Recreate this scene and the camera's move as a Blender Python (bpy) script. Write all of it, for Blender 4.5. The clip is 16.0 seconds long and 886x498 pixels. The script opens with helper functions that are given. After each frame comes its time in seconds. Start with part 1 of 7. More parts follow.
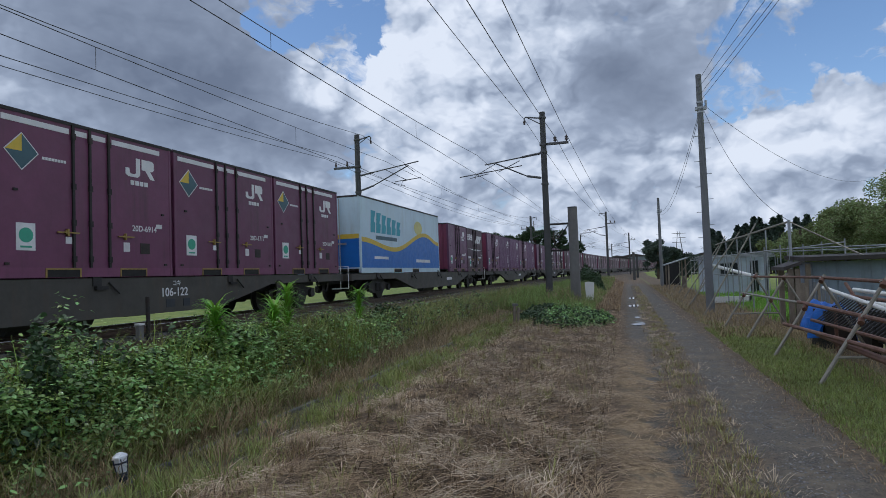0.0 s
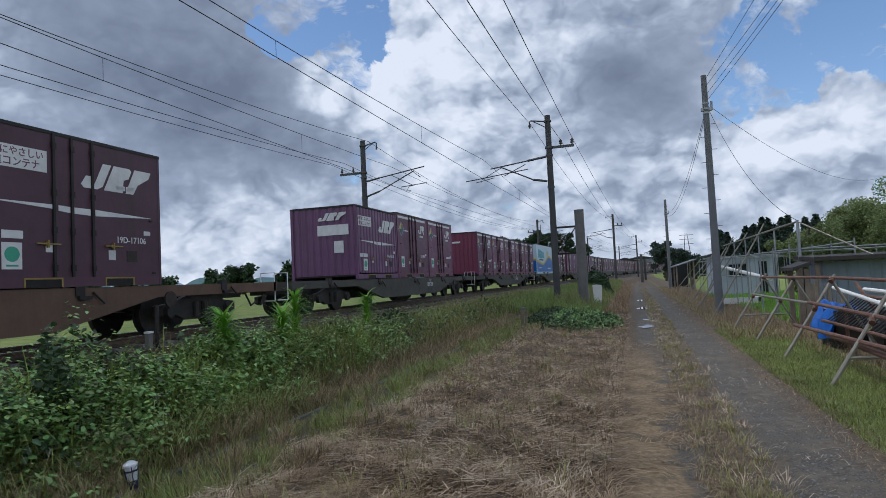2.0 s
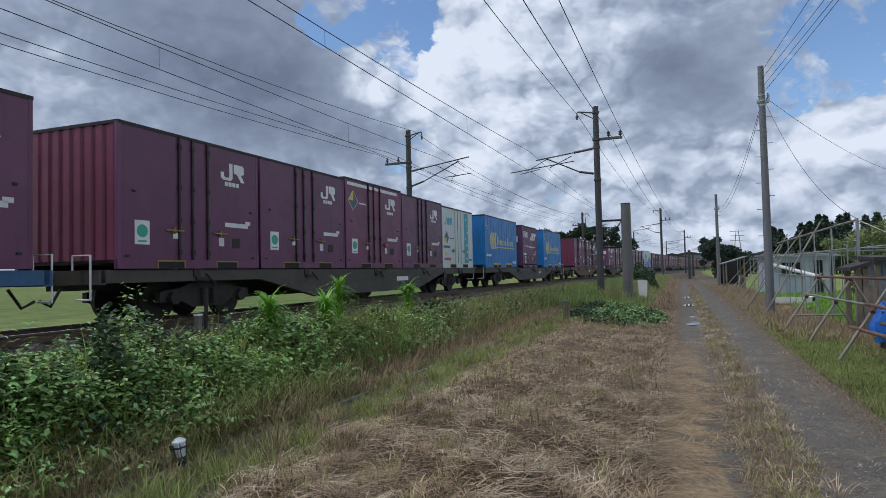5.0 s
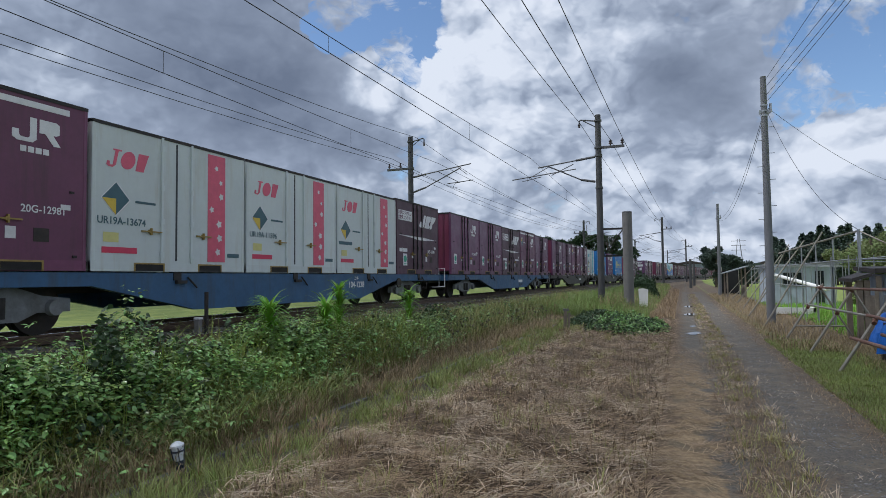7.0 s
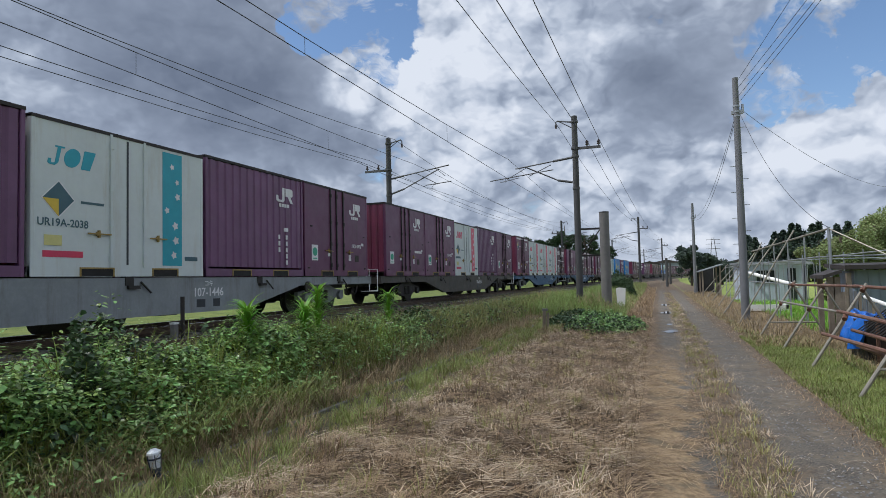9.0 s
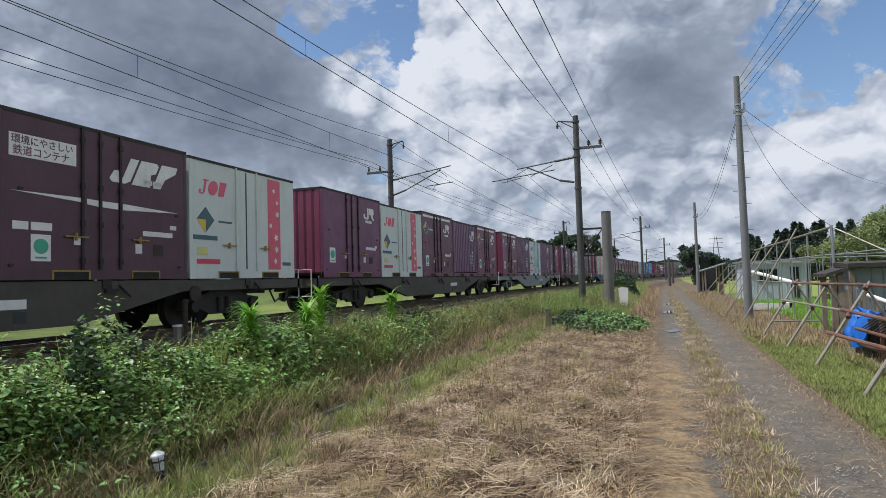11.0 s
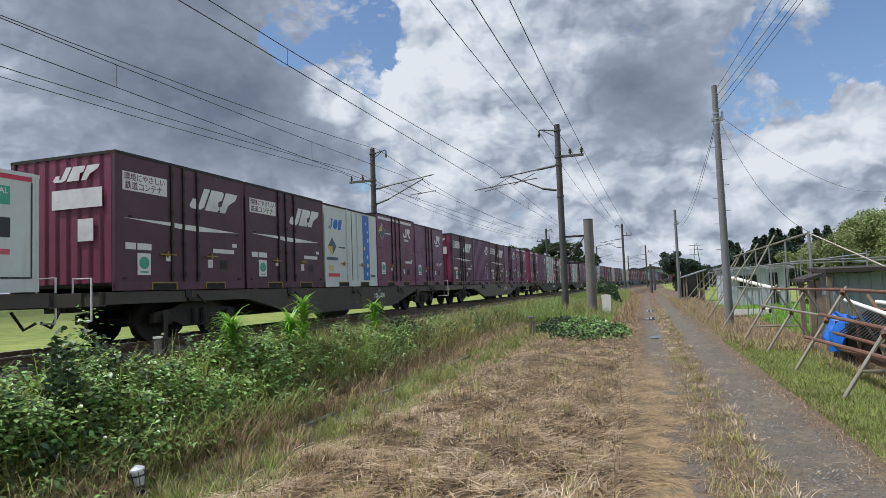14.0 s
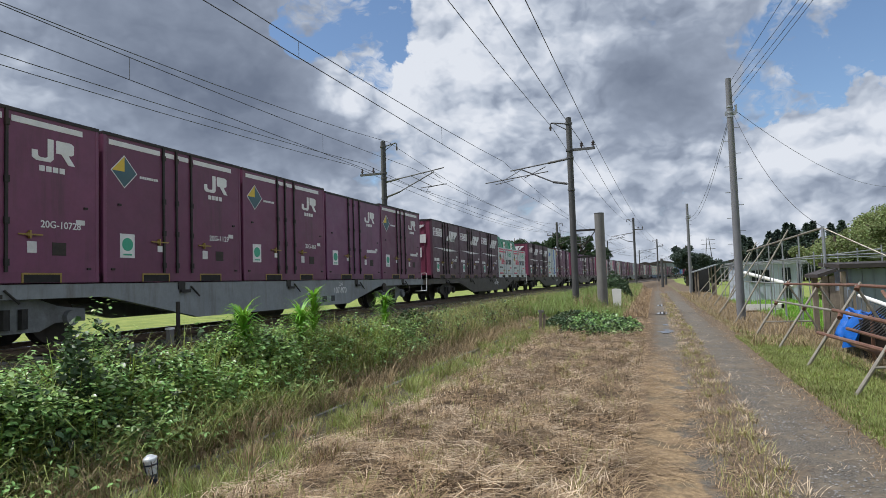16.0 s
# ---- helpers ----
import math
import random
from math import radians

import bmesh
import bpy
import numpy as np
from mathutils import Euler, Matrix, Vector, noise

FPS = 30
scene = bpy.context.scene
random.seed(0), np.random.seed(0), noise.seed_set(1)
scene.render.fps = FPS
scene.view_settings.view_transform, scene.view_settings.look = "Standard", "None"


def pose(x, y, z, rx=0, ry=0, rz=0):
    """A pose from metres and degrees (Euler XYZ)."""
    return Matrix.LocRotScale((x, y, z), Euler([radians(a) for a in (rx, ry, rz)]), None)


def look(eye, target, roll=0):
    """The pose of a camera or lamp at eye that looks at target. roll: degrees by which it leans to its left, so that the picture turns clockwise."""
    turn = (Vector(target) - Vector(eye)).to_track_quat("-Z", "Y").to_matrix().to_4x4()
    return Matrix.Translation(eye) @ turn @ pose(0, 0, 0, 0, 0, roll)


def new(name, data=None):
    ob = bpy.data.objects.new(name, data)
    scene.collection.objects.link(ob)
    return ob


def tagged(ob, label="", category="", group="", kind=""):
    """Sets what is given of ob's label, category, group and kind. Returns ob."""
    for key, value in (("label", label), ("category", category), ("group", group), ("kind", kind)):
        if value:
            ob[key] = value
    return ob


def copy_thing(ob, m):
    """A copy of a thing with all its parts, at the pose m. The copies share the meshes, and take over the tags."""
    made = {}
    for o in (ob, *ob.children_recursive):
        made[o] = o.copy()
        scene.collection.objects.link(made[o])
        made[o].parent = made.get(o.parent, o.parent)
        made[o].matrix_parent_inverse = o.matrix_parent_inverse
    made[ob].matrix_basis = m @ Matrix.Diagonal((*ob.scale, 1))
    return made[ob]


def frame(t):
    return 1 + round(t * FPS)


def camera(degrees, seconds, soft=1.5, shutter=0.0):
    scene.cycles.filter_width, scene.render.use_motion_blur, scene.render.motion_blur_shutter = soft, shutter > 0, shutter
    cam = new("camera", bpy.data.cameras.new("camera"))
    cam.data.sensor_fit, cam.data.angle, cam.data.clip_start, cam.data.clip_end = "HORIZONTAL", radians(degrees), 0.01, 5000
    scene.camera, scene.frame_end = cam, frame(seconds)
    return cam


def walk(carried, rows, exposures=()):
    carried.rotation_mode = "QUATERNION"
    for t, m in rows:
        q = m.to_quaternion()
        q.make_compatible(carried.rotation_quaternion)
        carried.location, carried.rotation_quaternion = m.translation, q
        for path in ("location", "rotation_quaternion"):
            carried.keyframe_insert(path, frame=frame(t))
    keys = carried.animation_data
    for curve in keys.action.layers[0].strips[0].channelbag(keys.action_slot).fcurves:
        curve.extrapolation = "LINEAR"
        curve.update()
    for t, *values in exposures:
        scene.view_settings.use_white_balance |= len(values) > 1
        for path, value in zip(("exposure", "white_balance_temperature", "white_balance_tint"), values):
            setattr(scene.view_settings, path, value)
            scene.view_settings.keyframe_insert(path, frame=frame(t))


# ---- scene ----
# ---------------------------------------------------------------- camera
cam = camera(70.23, 16.0, soft=0.8)
EYE = (0.0, 0.0, 1.6)
LOOK = [
    (0.0, 16.196, 2.395, 2.057),
    (0.5, 15.901, 2.256, 1.838),
    (1.0, 16.073, 2.247, 2.154),
    (1.5, 16.305, 2.333, 2.762),
    (2.0, 16.853, 2.847, 2.762),
    (2.5, 17.849, 2.267, 2.137),
    (3.0, 19.723, 2.113, 2.036),
    (3.5, 20.317, 2.105, 1.581),
    (5.8, 20.821, 2.222, 1.197),
    (6.0, 20.862, 2.407, 1.076),
    (6.5, 20.867, 2.567, 0.735),
    (7.0, 20.757, 2.710, 0.647),
    (7.5, 19.099, 2.899, 1.273),
    (8.0, 19.511, 2.857, 0.874),
    (8.5, 18.756, 2.549, 1.115),
    (9.0, 18.867, 2.809, 1.317),
    (9.5, 18.954, 3.581, 1.341),
    (9.7, 19.069, 3.310, 0.957),
    (11.8, 19.073, 2.325, 2.083),
    (12.0, 18.865, 1.772, 1.766),
    (12.5, 18.327, 2.074, 1.633),
    (13.0, 17.765, 2.936, 2.141),
    (13.5, 17.072, 3.948, 3.012),
    (14.0, 17.593, 3.619, 2.190),
    (14.5, 18.504, 3.323, 2.212),
    (15.0, 18.328, 3.452, 1.565),
    (15.5, 19.096, 3.202, 2.202),
    (16.0, 18.509, 3.030, 1.844),
]
walk(cam, [(t, pose(*EYE, 90 + p, r, a)) for t, a, p, r in LOOK],
     exposures=[(0.0, 0.04, 5800, 10), (6.0, 0.03, 5850, 10), (9.5, 0.0, 6000, 10), (11.8, 0.0, 6150, 10), (16.0, 0.0, 6150, 10)])

# ---------------------------------------------------------------- sky and sun
SUN_ELEV, SUN_AZ = 57.0, 248.0      # degrees; azimuth clockwise from +y, where the light comes from


def sun_and_sky():
    w = bpy.data.worlds.new("sky")
    scene.world = w
    w.use_nodes = True
    nt = w.node_tree
    nt.nodes.clear()
    N, Lk = nt.nodes.new, nt.links.new

    def math_node(op, a, b=None, clamp=False):
        n = N("ShaderNodeMath")
        n.operation, n.use_clamp = op, clamp
        for i, v in enumerate((a, b)):
            if v is None:
                continue
            if isinstance(v, (int, float)):
                n.inputs[i].default_value = v
            else:
                Lk(v, n.inputs[i])
        return n.outputs[0]

    def ramp(src, stops):
        n = N("ShaderNodeValToRGB")
        while len(n.color_ramp.elements) < len(stops):
            n.color_ramp.elements.new(0.5)
        for e, (p, c) in zip(n.color_ramp.elements, stops):
            e.position, e.color = p, (*c, 1) if len(c) == 3 else c
        Lk(src, n.inputs[0])
        return n.outputs[0]

    def mix(fac, a, b):
        n = N("ShaderNodeMix")
        n.data_type = "RGBA"
        Lk(fac, n.inputs[0])
        for i, v in ((6, a), (7, b)):
            if isinstance(v, tuple):
                n.inputs[i].default_value = (*v, 1)
            else:
                Lk(v, n.inputs[i])
        return n.outputs[2]

    out, bg = N("ShaderNodeOutputWorld"), N("ShaderNodeBackground")
    sky = N("ShaderNodeTexSky")
    sky.sky_type, sky.sun_disc = "NISHITA", False
    sky.sun_elevation, sky.sun_rotation = radians(SUN_ELEV), radians(SUN_AZ)
    sky.air_density, sky.dust_density, sky.ozone_density = 1.0, 0.4, 2.0
    tc = N("ShaderNodeTexCoord")

    def vec(op, a, b):
        n = N("ShaderNodeVectorMath")
        n.operation = op
        for i, v in enumerate((a, b)):
            if isinstance(v, (tuple, Vector)):
                n.inputs[i].default_value = v
            elif isinstance(v, float):
                n.inputs["Scale"].default_value = v
            else:
                Lk(v, n.inputs[i])
        return n.outputs["Value"] if op == "DISTANCE" else n.outputs[0]

    way = tc.outputs["Generated"]

    def noise_at(src, scale, detail, rough, out=0):
        n = N("ShaderNodeTexNoise")
        n.inputs["Scale"].default_value, n.inputs["Detail"].default_value, n.inputs["Roughness"].default_value = scale, detail, rough
        Lk(src, n.inputs["Vector"])
        return n.outputs[out]

    def pushed(src, scale, detail, amount):
        """Directions pushed about, so that outlines turn ragged."""
        return vec("ADD", src, vec("SCALE", vec("SUBTRACT", noise_at(src, scale, detail, 0.6, 1), (0.5, 0.5, 0.5)), amount))

    flat = vec("MULTIPLY", way, (1.0, 1.0, 1.45))       # clouds lie wider than they are high

    def heap(src):
        """Height of the heaped cloud: rounded heads upon rounded heads."""
        total = None
        for scale, weight in ((7.0, 0.50), (15.0, 0.36), (32.0, 0.24), (68.0, 0.14)):
            n = N("ShaderNodeTexVoronoi")
            n.feature = "SMOOTH_F1"
            n.inputs["Scale"].default_value, n.inputs["Smoothness"].default_value = scale, 0.35
            Lk(src, n.inputs["Vector"])
            k = math_node("MULTIPLY", math_node("SUBTRACT", 0.62, n.outputs["Distance"]), weight)
            total = k if total is None else math_node("ADD", total, k)
        return math_node("ADD", total, math_node("MULTIPLY", math_node("SUBTRACT", noise_at(src, 6.0, 10.0, 0.62), 0.5), 0.85))

    soft = pushed(flat, 7.0, 4.0, 0.10)
    here, sunward = heap(soft), heap(vec("ADD", soft, (-0.016, -0.004, 0.034)))
    ragged = pushed(pushed(way, 5.0, 3.0, 0.14), 16.0, 8.0, 0.10)
    gentle = pushed(way, 4.0, 5.0, 0.16)

    def lobe(src, d, width, push):
        """A soft rise of the cover (or a gap in it) round one direction of the sky."""
        k = math_node("DIVIDE", vec("DISTANCE", src, Vector(d).normalized()), width)
        k = math_node("SUBTRACT", 1.0, math_node("MULTIPLY", k, k), clamp=True)
        return math_node("MULTIPLY", k, push)

    cover = math_node("ADD", math_node("MULTIPLY", here, 0.95), 0.62)
    for d, wd, ps in CLOUD_LOBES:
        cover = math_node("ADD", cover, lobe(ragged, d, wd, ps))
    veil = math_node("MULTIPLY", math_node("SUBTRACT", noise_at(pushed(flat, 5.0, 4.0, 0.25), 9.0, 9.0, 0.62), 0.50, clamp=True), 1.5)
    cover = math_node("MAXIMUM", cover, math_node("ADD", veil, 0.36))
    mask = ramp(cover, [(0.36, (0, 0, 0)), (0.43, (0.45, 0.45, 0.45)), (0.54, (1, 1, 1))])
    broad = math_node("MULTIPLY", math_node("SUBTRACT", noise_at(flat, 3.0, 6.0, 0.6), 0.5), 0.30)
    for d, wd, ps in SHADE_LOBES:
        broad = math_node("ADD", broad, lobe(gentle, d, wd, ps))
    # sunlit heads stand out sharply, the deep shade of a thick base is soft
    crisp = math_node("SUBTRACT", 1.0, math_node("MULTIPLY", broad, 2.2), clamp=True)
    crisp = math_node("ADD", math_node("MULTIPLY", crisp, 0.75), 0.25)
    relief = math_node("ADD", math_node("MULTIPLY", math_node("SUBTRACT", sunward, here), 0.95), math_node("MULTIPLY", here, -0.34))
    shade = math_node("ADD", math_node("ADD", broad, math_node("MULTIPLY", relief, crisp)), 0.37)
    cloud = ramp(shade, [(0.0, (0.98, 0.995, 1.03)), (0.16, (0.84, 0.87, 0.93)), (0.34, (0.64, 0.69, 0.775)), (0.58, (0.40, 0.45, 0.545)), (1.0, (0.20, 0.235, 0.31))])
    scaled = N("ShaderNodeMix")
    scaled.data_type, scaled.blend_type = "RGBA", "MULTIPLY"
    scaled.inputs[0].default_value = 1.0
    Lk(cloud, scaled.inputs[6])
    scaled.inputs[7].default_value = (CLOUD_GAIN, CLOUD_GAIN, CLOUD_GAIN, 1)
    Lk(mix(mask, sky.outputs[0], scaled.outputs[2]), bg.inputs[0])
    bg.inputs[1].default_value = SKY_STRENGTH
    Lk(bg.outputs[0], out.inputs[0])

    s = bpy.data.lights.new("sun", "SUN")
    s.energy, s.angle, s.color = SUN_POWER, radians(SUN_SIZE), (1.0, 0.95, 0.87)
    a, e = radians(SUN_AZ), radians(SUN_ELEV)
    d = Vector((math.sin(a) * math.cos(e), math.cos(a) * math.cos(e), math.sin(e)))
    ob = new("sun", s)
    ob.matrix_world = look(d * 50, (0, 0, 0))


SUN_POWER, SUN_SIZE, SKY_STRENGTH, CLOUD_GAIN = 4.3, 1.5, 0.125, 6.3
# direction, width, rise of the cover
CLOUD_LOBES = [
    ((-0.415, 0.827, 0.379), 0.085, -0.75),
    ((-0.469, 0.804, 0.366), 0.05, -0.65),
    ((-0.392, 0.860, 0.326), 0.06, -0.7),
    ((-0.355, 0.855, 0.379), 0.075, -0.7),
    ((-0.480, 0.792, 0.377), 0.05, -0.6),
    ((-0.377, 0.826, 0.419), 0.06, -0.3),
    ((0.210, 0.937, 0.278), 0.11, -0.75),
    ((0.271, 0.922, 0.278), 0.12, -0.75),
    ((0.164, 0.955, 0.247), 0.06, -0.5),
    ((0.252, 0.910, 0.329), 0.08, -0.4),
    ((0.135, 0.969, 0.207), 0.05, -0.4),
    ((-0.662, 0.689, 0.296), 0.35, 0.4),
    ((-0.439, 0.848, 0.298), 0.045, 0.6),
    ((-0.274, 0.903, 0.331), 0.12, 0.3),
    ((-0.109, 0.941, 0.319), 0.2, 0.3),
    ((0.201, 0.971, 0.132), 0.12, 0.5),
    ((0.279, 0.945, 0.173), 0.07, 0.5),
    ((0.081, 0.985, 0.154), 0.05, 0.45),
]
# direction, width, shade of the cloud
SHADE_LOBES = [
    ((-0.696, 0.627, 0.351), 0.32, 0.34),
    ((-0.570, 0.753, 0.327), 0.22, 0.28),
    ((-0.520, 0.818, 0.245), 0.14, 0.22),
    ((-0.486, 0.856, 0.178), 0.09, 0.18),
    ((-0.044, 0.949, 0.312), 0.15, 0.08),
    ((-0.010, 0.976, 0.217), 0.11, 0.22),
    ((0.048, 0.964, 0.261), 0.1, 0.2),
    ((0.095, 0.937, 0.335), 0.16, 0.18),
    ((-0.442, 0.846, 0.298), 0.05, -0.341),
    ((-0.343, 0.887, 0.310), 0.1, -0.211),
    ((-0.218, 0.901, 0.374), 0.1, -0.211),
    ((-0.282, 0.919, 0.275), 0.12, -0.124),
    ((0.081, 0.983, 0.162), 0.05, -0.248),
    ((0.188, 0.968, 0.164), 0.07, -0.26),
    ((0.280, 0.941, 0.190), 0.06, -0.26),
    ((-0.753, 0.601, 0.267), 0.07, -0.136),
    ((-0.703, 0.679, 0.211), 0.06, -0.136),
    ((-0.134, 0.911, 0.389), 0.07, -0.124),
    ((-0.418, 0.894, 0.160), 0.08, 0.1),
]
sun_and_sky()
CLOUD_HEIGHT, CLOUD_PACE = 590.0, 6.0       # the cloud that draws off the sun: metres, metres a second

# ---------------------------------------------------------------- materials


def material(name, color, rough=0.6, metal=0.0, vary=0.12, scale=3.0, bump=0.0, bump_scale=40.0, stain=None, stain_amount=0.0,
             stain_scale=1.2, per_object=0.0, per_island=0.0, spec=0.5, streak=False, hue_island=0.0, transl=0.0):
    m = bpy.data.materials.new(name)
    m.use_nodes = True
    nt = m.node_tree
    N, Lk = nt.nodes.new, nt.links.new
    bs = nt.nodes["Principled BSDF"]
    bs.inputs["Roughness"].default_value, bs.inputs["Metallic"].default_value = rough, metal
    bs.inputs["Specular IOR Level"].default_value = spec
    tc = N("ShaderNodeTexCoord")

    def noise_fac(s, detail=5.0, rough_=0.6, stretch=None):
        n = N("ShaderNodeTexNoise")
        n.inputs["Scale"].default_value, n.inputs["Detail"].default_value, n.inputs["Roughness"].default_value = s, detail, rough_
        if stretch:
            mp = N("ShaderNodeMapping")
            mp.inputs["Scale"].default_value = stretch
            Lk(tc.outputs["Object"], mp.inputs[0])
            Lk(mp.outputs[0], n.inputs["Vector"])
        else:
            Lk(tc.outputs["Object"], n.inputs["Vector"])
        return n.outputs[0]

    def hsv(src, value_src=None, hue_src=None):
        h = N("ShaderNodeHueSaturation")
        Lk(src, h.inputs["Color"])
        if value_src is not None:
            Lk(value_src, h.inputs["Value"])
        if hue_src is not None:
            Lk(hue_src, h.inputs["Hue"])
        return h.outputs[0]

    def remap(src, lo, hi, a=0.0, b=1.0):
        r = N("ShaderNodeMapRange")
        Lk(src, r.inputs[0])
        for i, v in zip((1, 2, 3, 4), (a, b, lo, hi)):
            r.inputs[i].default_value = v
        return r.outputs[0]

    rgb = N("ShaderNodeRGB")
    rgb.outputs[0].default_value = (*color, 1)
    col = hsv(rgb.outputs[0], remap(noise_fac(scale), 1 - vary, 1 + vary, 0.3, 0.7))
    col = hsv(col, remap(noise_fac(scale * 9), 1 - vary * 0.5, 1 + vary * 0.5, 0.3, 0.7))
    if per_object:
        oi = N("ShaderNodeObjectInfo")
        col = hsv(col, remap(oi.outputs["Random"], 1 - per_object, 1 + per_object))
    if per_island or hue_island:
        g = N("ShaderNodeNewGeometry")
        col = hsv(col, remap(g.outputs["Random Per Island"], 1 - per_island, 1 + per_island),
                  remap(g.outputs["Random Per Island"], 0.5 - hue_island, 0.5 + hue_island) if hue_island else None)
    if stain:
        mx = N("ShaderNodeMix")
        mx.data_type = "RGBA"
        f = noise_fac(stain_scale, 7.0, 0.7, (3.0, 3.0, 0.35) if streak else None)
        Lk(remap(f, 0.0, stain_amount, 0.50, 0.72), mx.inputs[0])
        Lk(col, mx.inputs[6])
        mx.inputs[7].default_value = (*stain, 1)
        col = mx.outputs[2]
    Lk(col, bs.inputs["Base Color"])
    rr = remap(noise_fac(scale * 2.3), max(0.05, rough - 0.1), min(1.0, rough + 0.1), 0.3, 0.7)
    Lk(rr, bs.inputs["Roughness"])
    if bump:
        b = N("ShaderNodeBump")
        b.inputs["Strength"].default_value, b.inputs["Distance"].default_value = bump, 0.02
        Lk(noise_fac(bump_scale, 4.0), b.inputs["Height"])
        Lk(b.outputs[0], bs.inputs["Normal"])
    if transl:
        tr = N("ShaderNodeBsdfTranslucent")
        Lk(col, tr.inputs[0])
        ms = N("ShaderNodeMixShader")
        ms.inputs[0].default_value = transl
        Lk(bs.outputs[0], ms.inputs[1]), Lk(tr.outputs[0], ms.inputs[2])
        Lk(ms.outputs[0], nt.nodes["Material Output"].inputs[0])
    return m


PURPLE = material("purple_paint", (0.145, 0.060, 0.140), 0.42, vary=0.12, scale=1.5, stain=(0.06, 0.035, 0.045), stain_amount=0.4, streak=True, per_object=0.10)
MAROON = material("maroon_paint", (0.146, 0.042, 0.096), 0.45, vary=0.12, scale=1.5, stain=(0.05, 0.03, 0.03), stain_amount=0.5, streak=True, per_object=0.18)
PLUM = material("plum_paint", (0.136, 0.043, 0.106), 0.42, vary=0.12, scale=1.5, stain=(0.06, 0.035, 0.04), stain_amount=0.45, streak=True, per_object=0.15)
BROWN_RED = material("brown_maroon_paint", (0.082, 0.034, 0.058), 0.5, vary=0.14, scale=1.4, stain=(0.035, 0.025, 0.022), stain_amount=0.5, streak=True, per_object=0.15)
WINE = material("wine_red_end_paint", (0.20, 0.038, 0.085), 0.5, vary=0.12, scale=1.4, stain=(0.10, 0.05, 0.05), stain_amount=0.4, streak=True, per_object=0.12)
WHITE_BOX = material("white_container_paint", (0.58, 0.63, 0.64), 0.4, vary=0.05, scale=1.2, stain=(0.42, 0.38, 0.30), stain_amount=0.55, streak=True, per_object=0.06)
BLUE_BOX = material("blue_container_paint", (0.022, 0.19, 0.52), 0.42, vary=0.10, scale=1.2, stain=(0.05, 0.09, 0.13), stain_amount=0.5, streak=True)
SKY_BOX = material("pale_blue_container_paint", (0.52, 0.66, 0.76), 0.4, vary=0.05, scale=1.0, stain=(0.35, 0.38, 0.38), stain_amount=0.4, streak=True)
DEEP_BLUE = material("deep_blue_wave_paint", (0.015, 0.14, 0.50), 0.4, vary=0.08)
DECAL_WHITE = material("white_marking", (0.70, 0.70, 0.72), 0.5, vary=0.08, scale=6, stain=(0.35, 0.30, 0.32), stain_amount=0.4)
DECAL_YELLOW = material("yellow_marking", (0.62, 0.44, 0.05), 0.5, vary=0.08, scale=5)
DECAL_PALE = material("cream_marking", (0.60, 0.56, 0.22), 0.5, vary=0.08, scale=5)
DECAL_GREEN = material("green_sticker_marking", (0.06, 0.36, 0.24), 0.5, vary=0.1)
DECAL_DARK = material("dark_marking", (0.03, 0.035, 0.045), 0.5, vary=0.1)
DECAL_TEAL = material("teal_marking", (0.03, 0.32, 0.42), 0.45, vary=0.08)
DECAL_PINK = material("pink_marking", (0.62, 0.10, 0.17), 0.45, vary=0.1, scale=6)
DECAL_RED = material("red_marking", (0.56, 0.04, 0.10), 0.45, vary=0.08)
DECAL_SLATE = material("slate_marking", (0.05, 0.11, 0.14), 0.5, vary=0.1)
BRASS = material("worn_yellow_steel", (0.30, 0.21, 0.06), 0.45, 0.3, vary=0.2, scale=8)
DARK_STEEL = material("sooty_steel", (0.028, 0.026, 0.026), 0.6, 0.3, vary=0.25, scale=4, stain=(0.07, 0.045, 0.03), stain_amount=0.6)
FRAME_DARK = material("grimy_wagon_paint", (0.060, 0.055, 0.048), 0.6, vary=0.16, scale=2, stain=(0.09, 0.06, 0.04), stain_amount=0.6, streak=True)
FRAME_GREY = material("grey_wagon_paint", (0.23, 0.25, 0.27), 0.55, vary=0.14, scale=2, stain=(0.10, 0.07, 0.05), stain_amount=0.6, streak=True)
FRAME_BROWN = material("brown_wagon_paint", (0.12, 0.068, 0.045), 0.6, vary=0.16, scale=2, stain=(0.06, 0.04, 0.03), stain_amount=0.6, streak=True)
FRAME_TAUPE = material("taupe_wagon_paint", (0.14, 0.125, 0.115), 0.6, vary=0.14, scale=2, stain=(0.08, 0.055, 0.04), stain_amount=0.6, streak=True)
FRAME_BLUE = material("blue_wagon_paint", (0.035, 0.10, 0.21), 0.5, vary=0.14, scale=2, stain=(0.05, 0.05, 0.05), stain_amount=0.6, streak=True)
BOGIE_GREY = material("grey_bogie_paint", (0.17, 0.18, 0.19), 0.6, vary=0.2, scale=4, stain=(0.06, 0.05, 0.04), stain_amount=0.7)
RAIL_STEEL = material("rail_steel", (0.13, 0.09, 0.07), 0.5, 0.6, vary=0.2, scale=5)
RAIL_TOP = material("polished_rail_head", (0.5, 0.5, 0.5), 0.25, 1.0, vary=0.05)
CONCRETE = material("weathered_concrete", (0.17, 0.165, 0.16), 0.85, vary=0.14, scale=3, bump=0.3, stain=(0.10, 0.09, 0.08), stain_amount=0.6, streak=True)
MAST_CONCRETE = material("dark_weathered_mast_concrete", (0.075, 0.075, 0.078), 0.8, vary=0.15, scale=2, bump=0.2, stain=(0.04, 0.04, 0.04), stain_amount=0.6, streak=True)
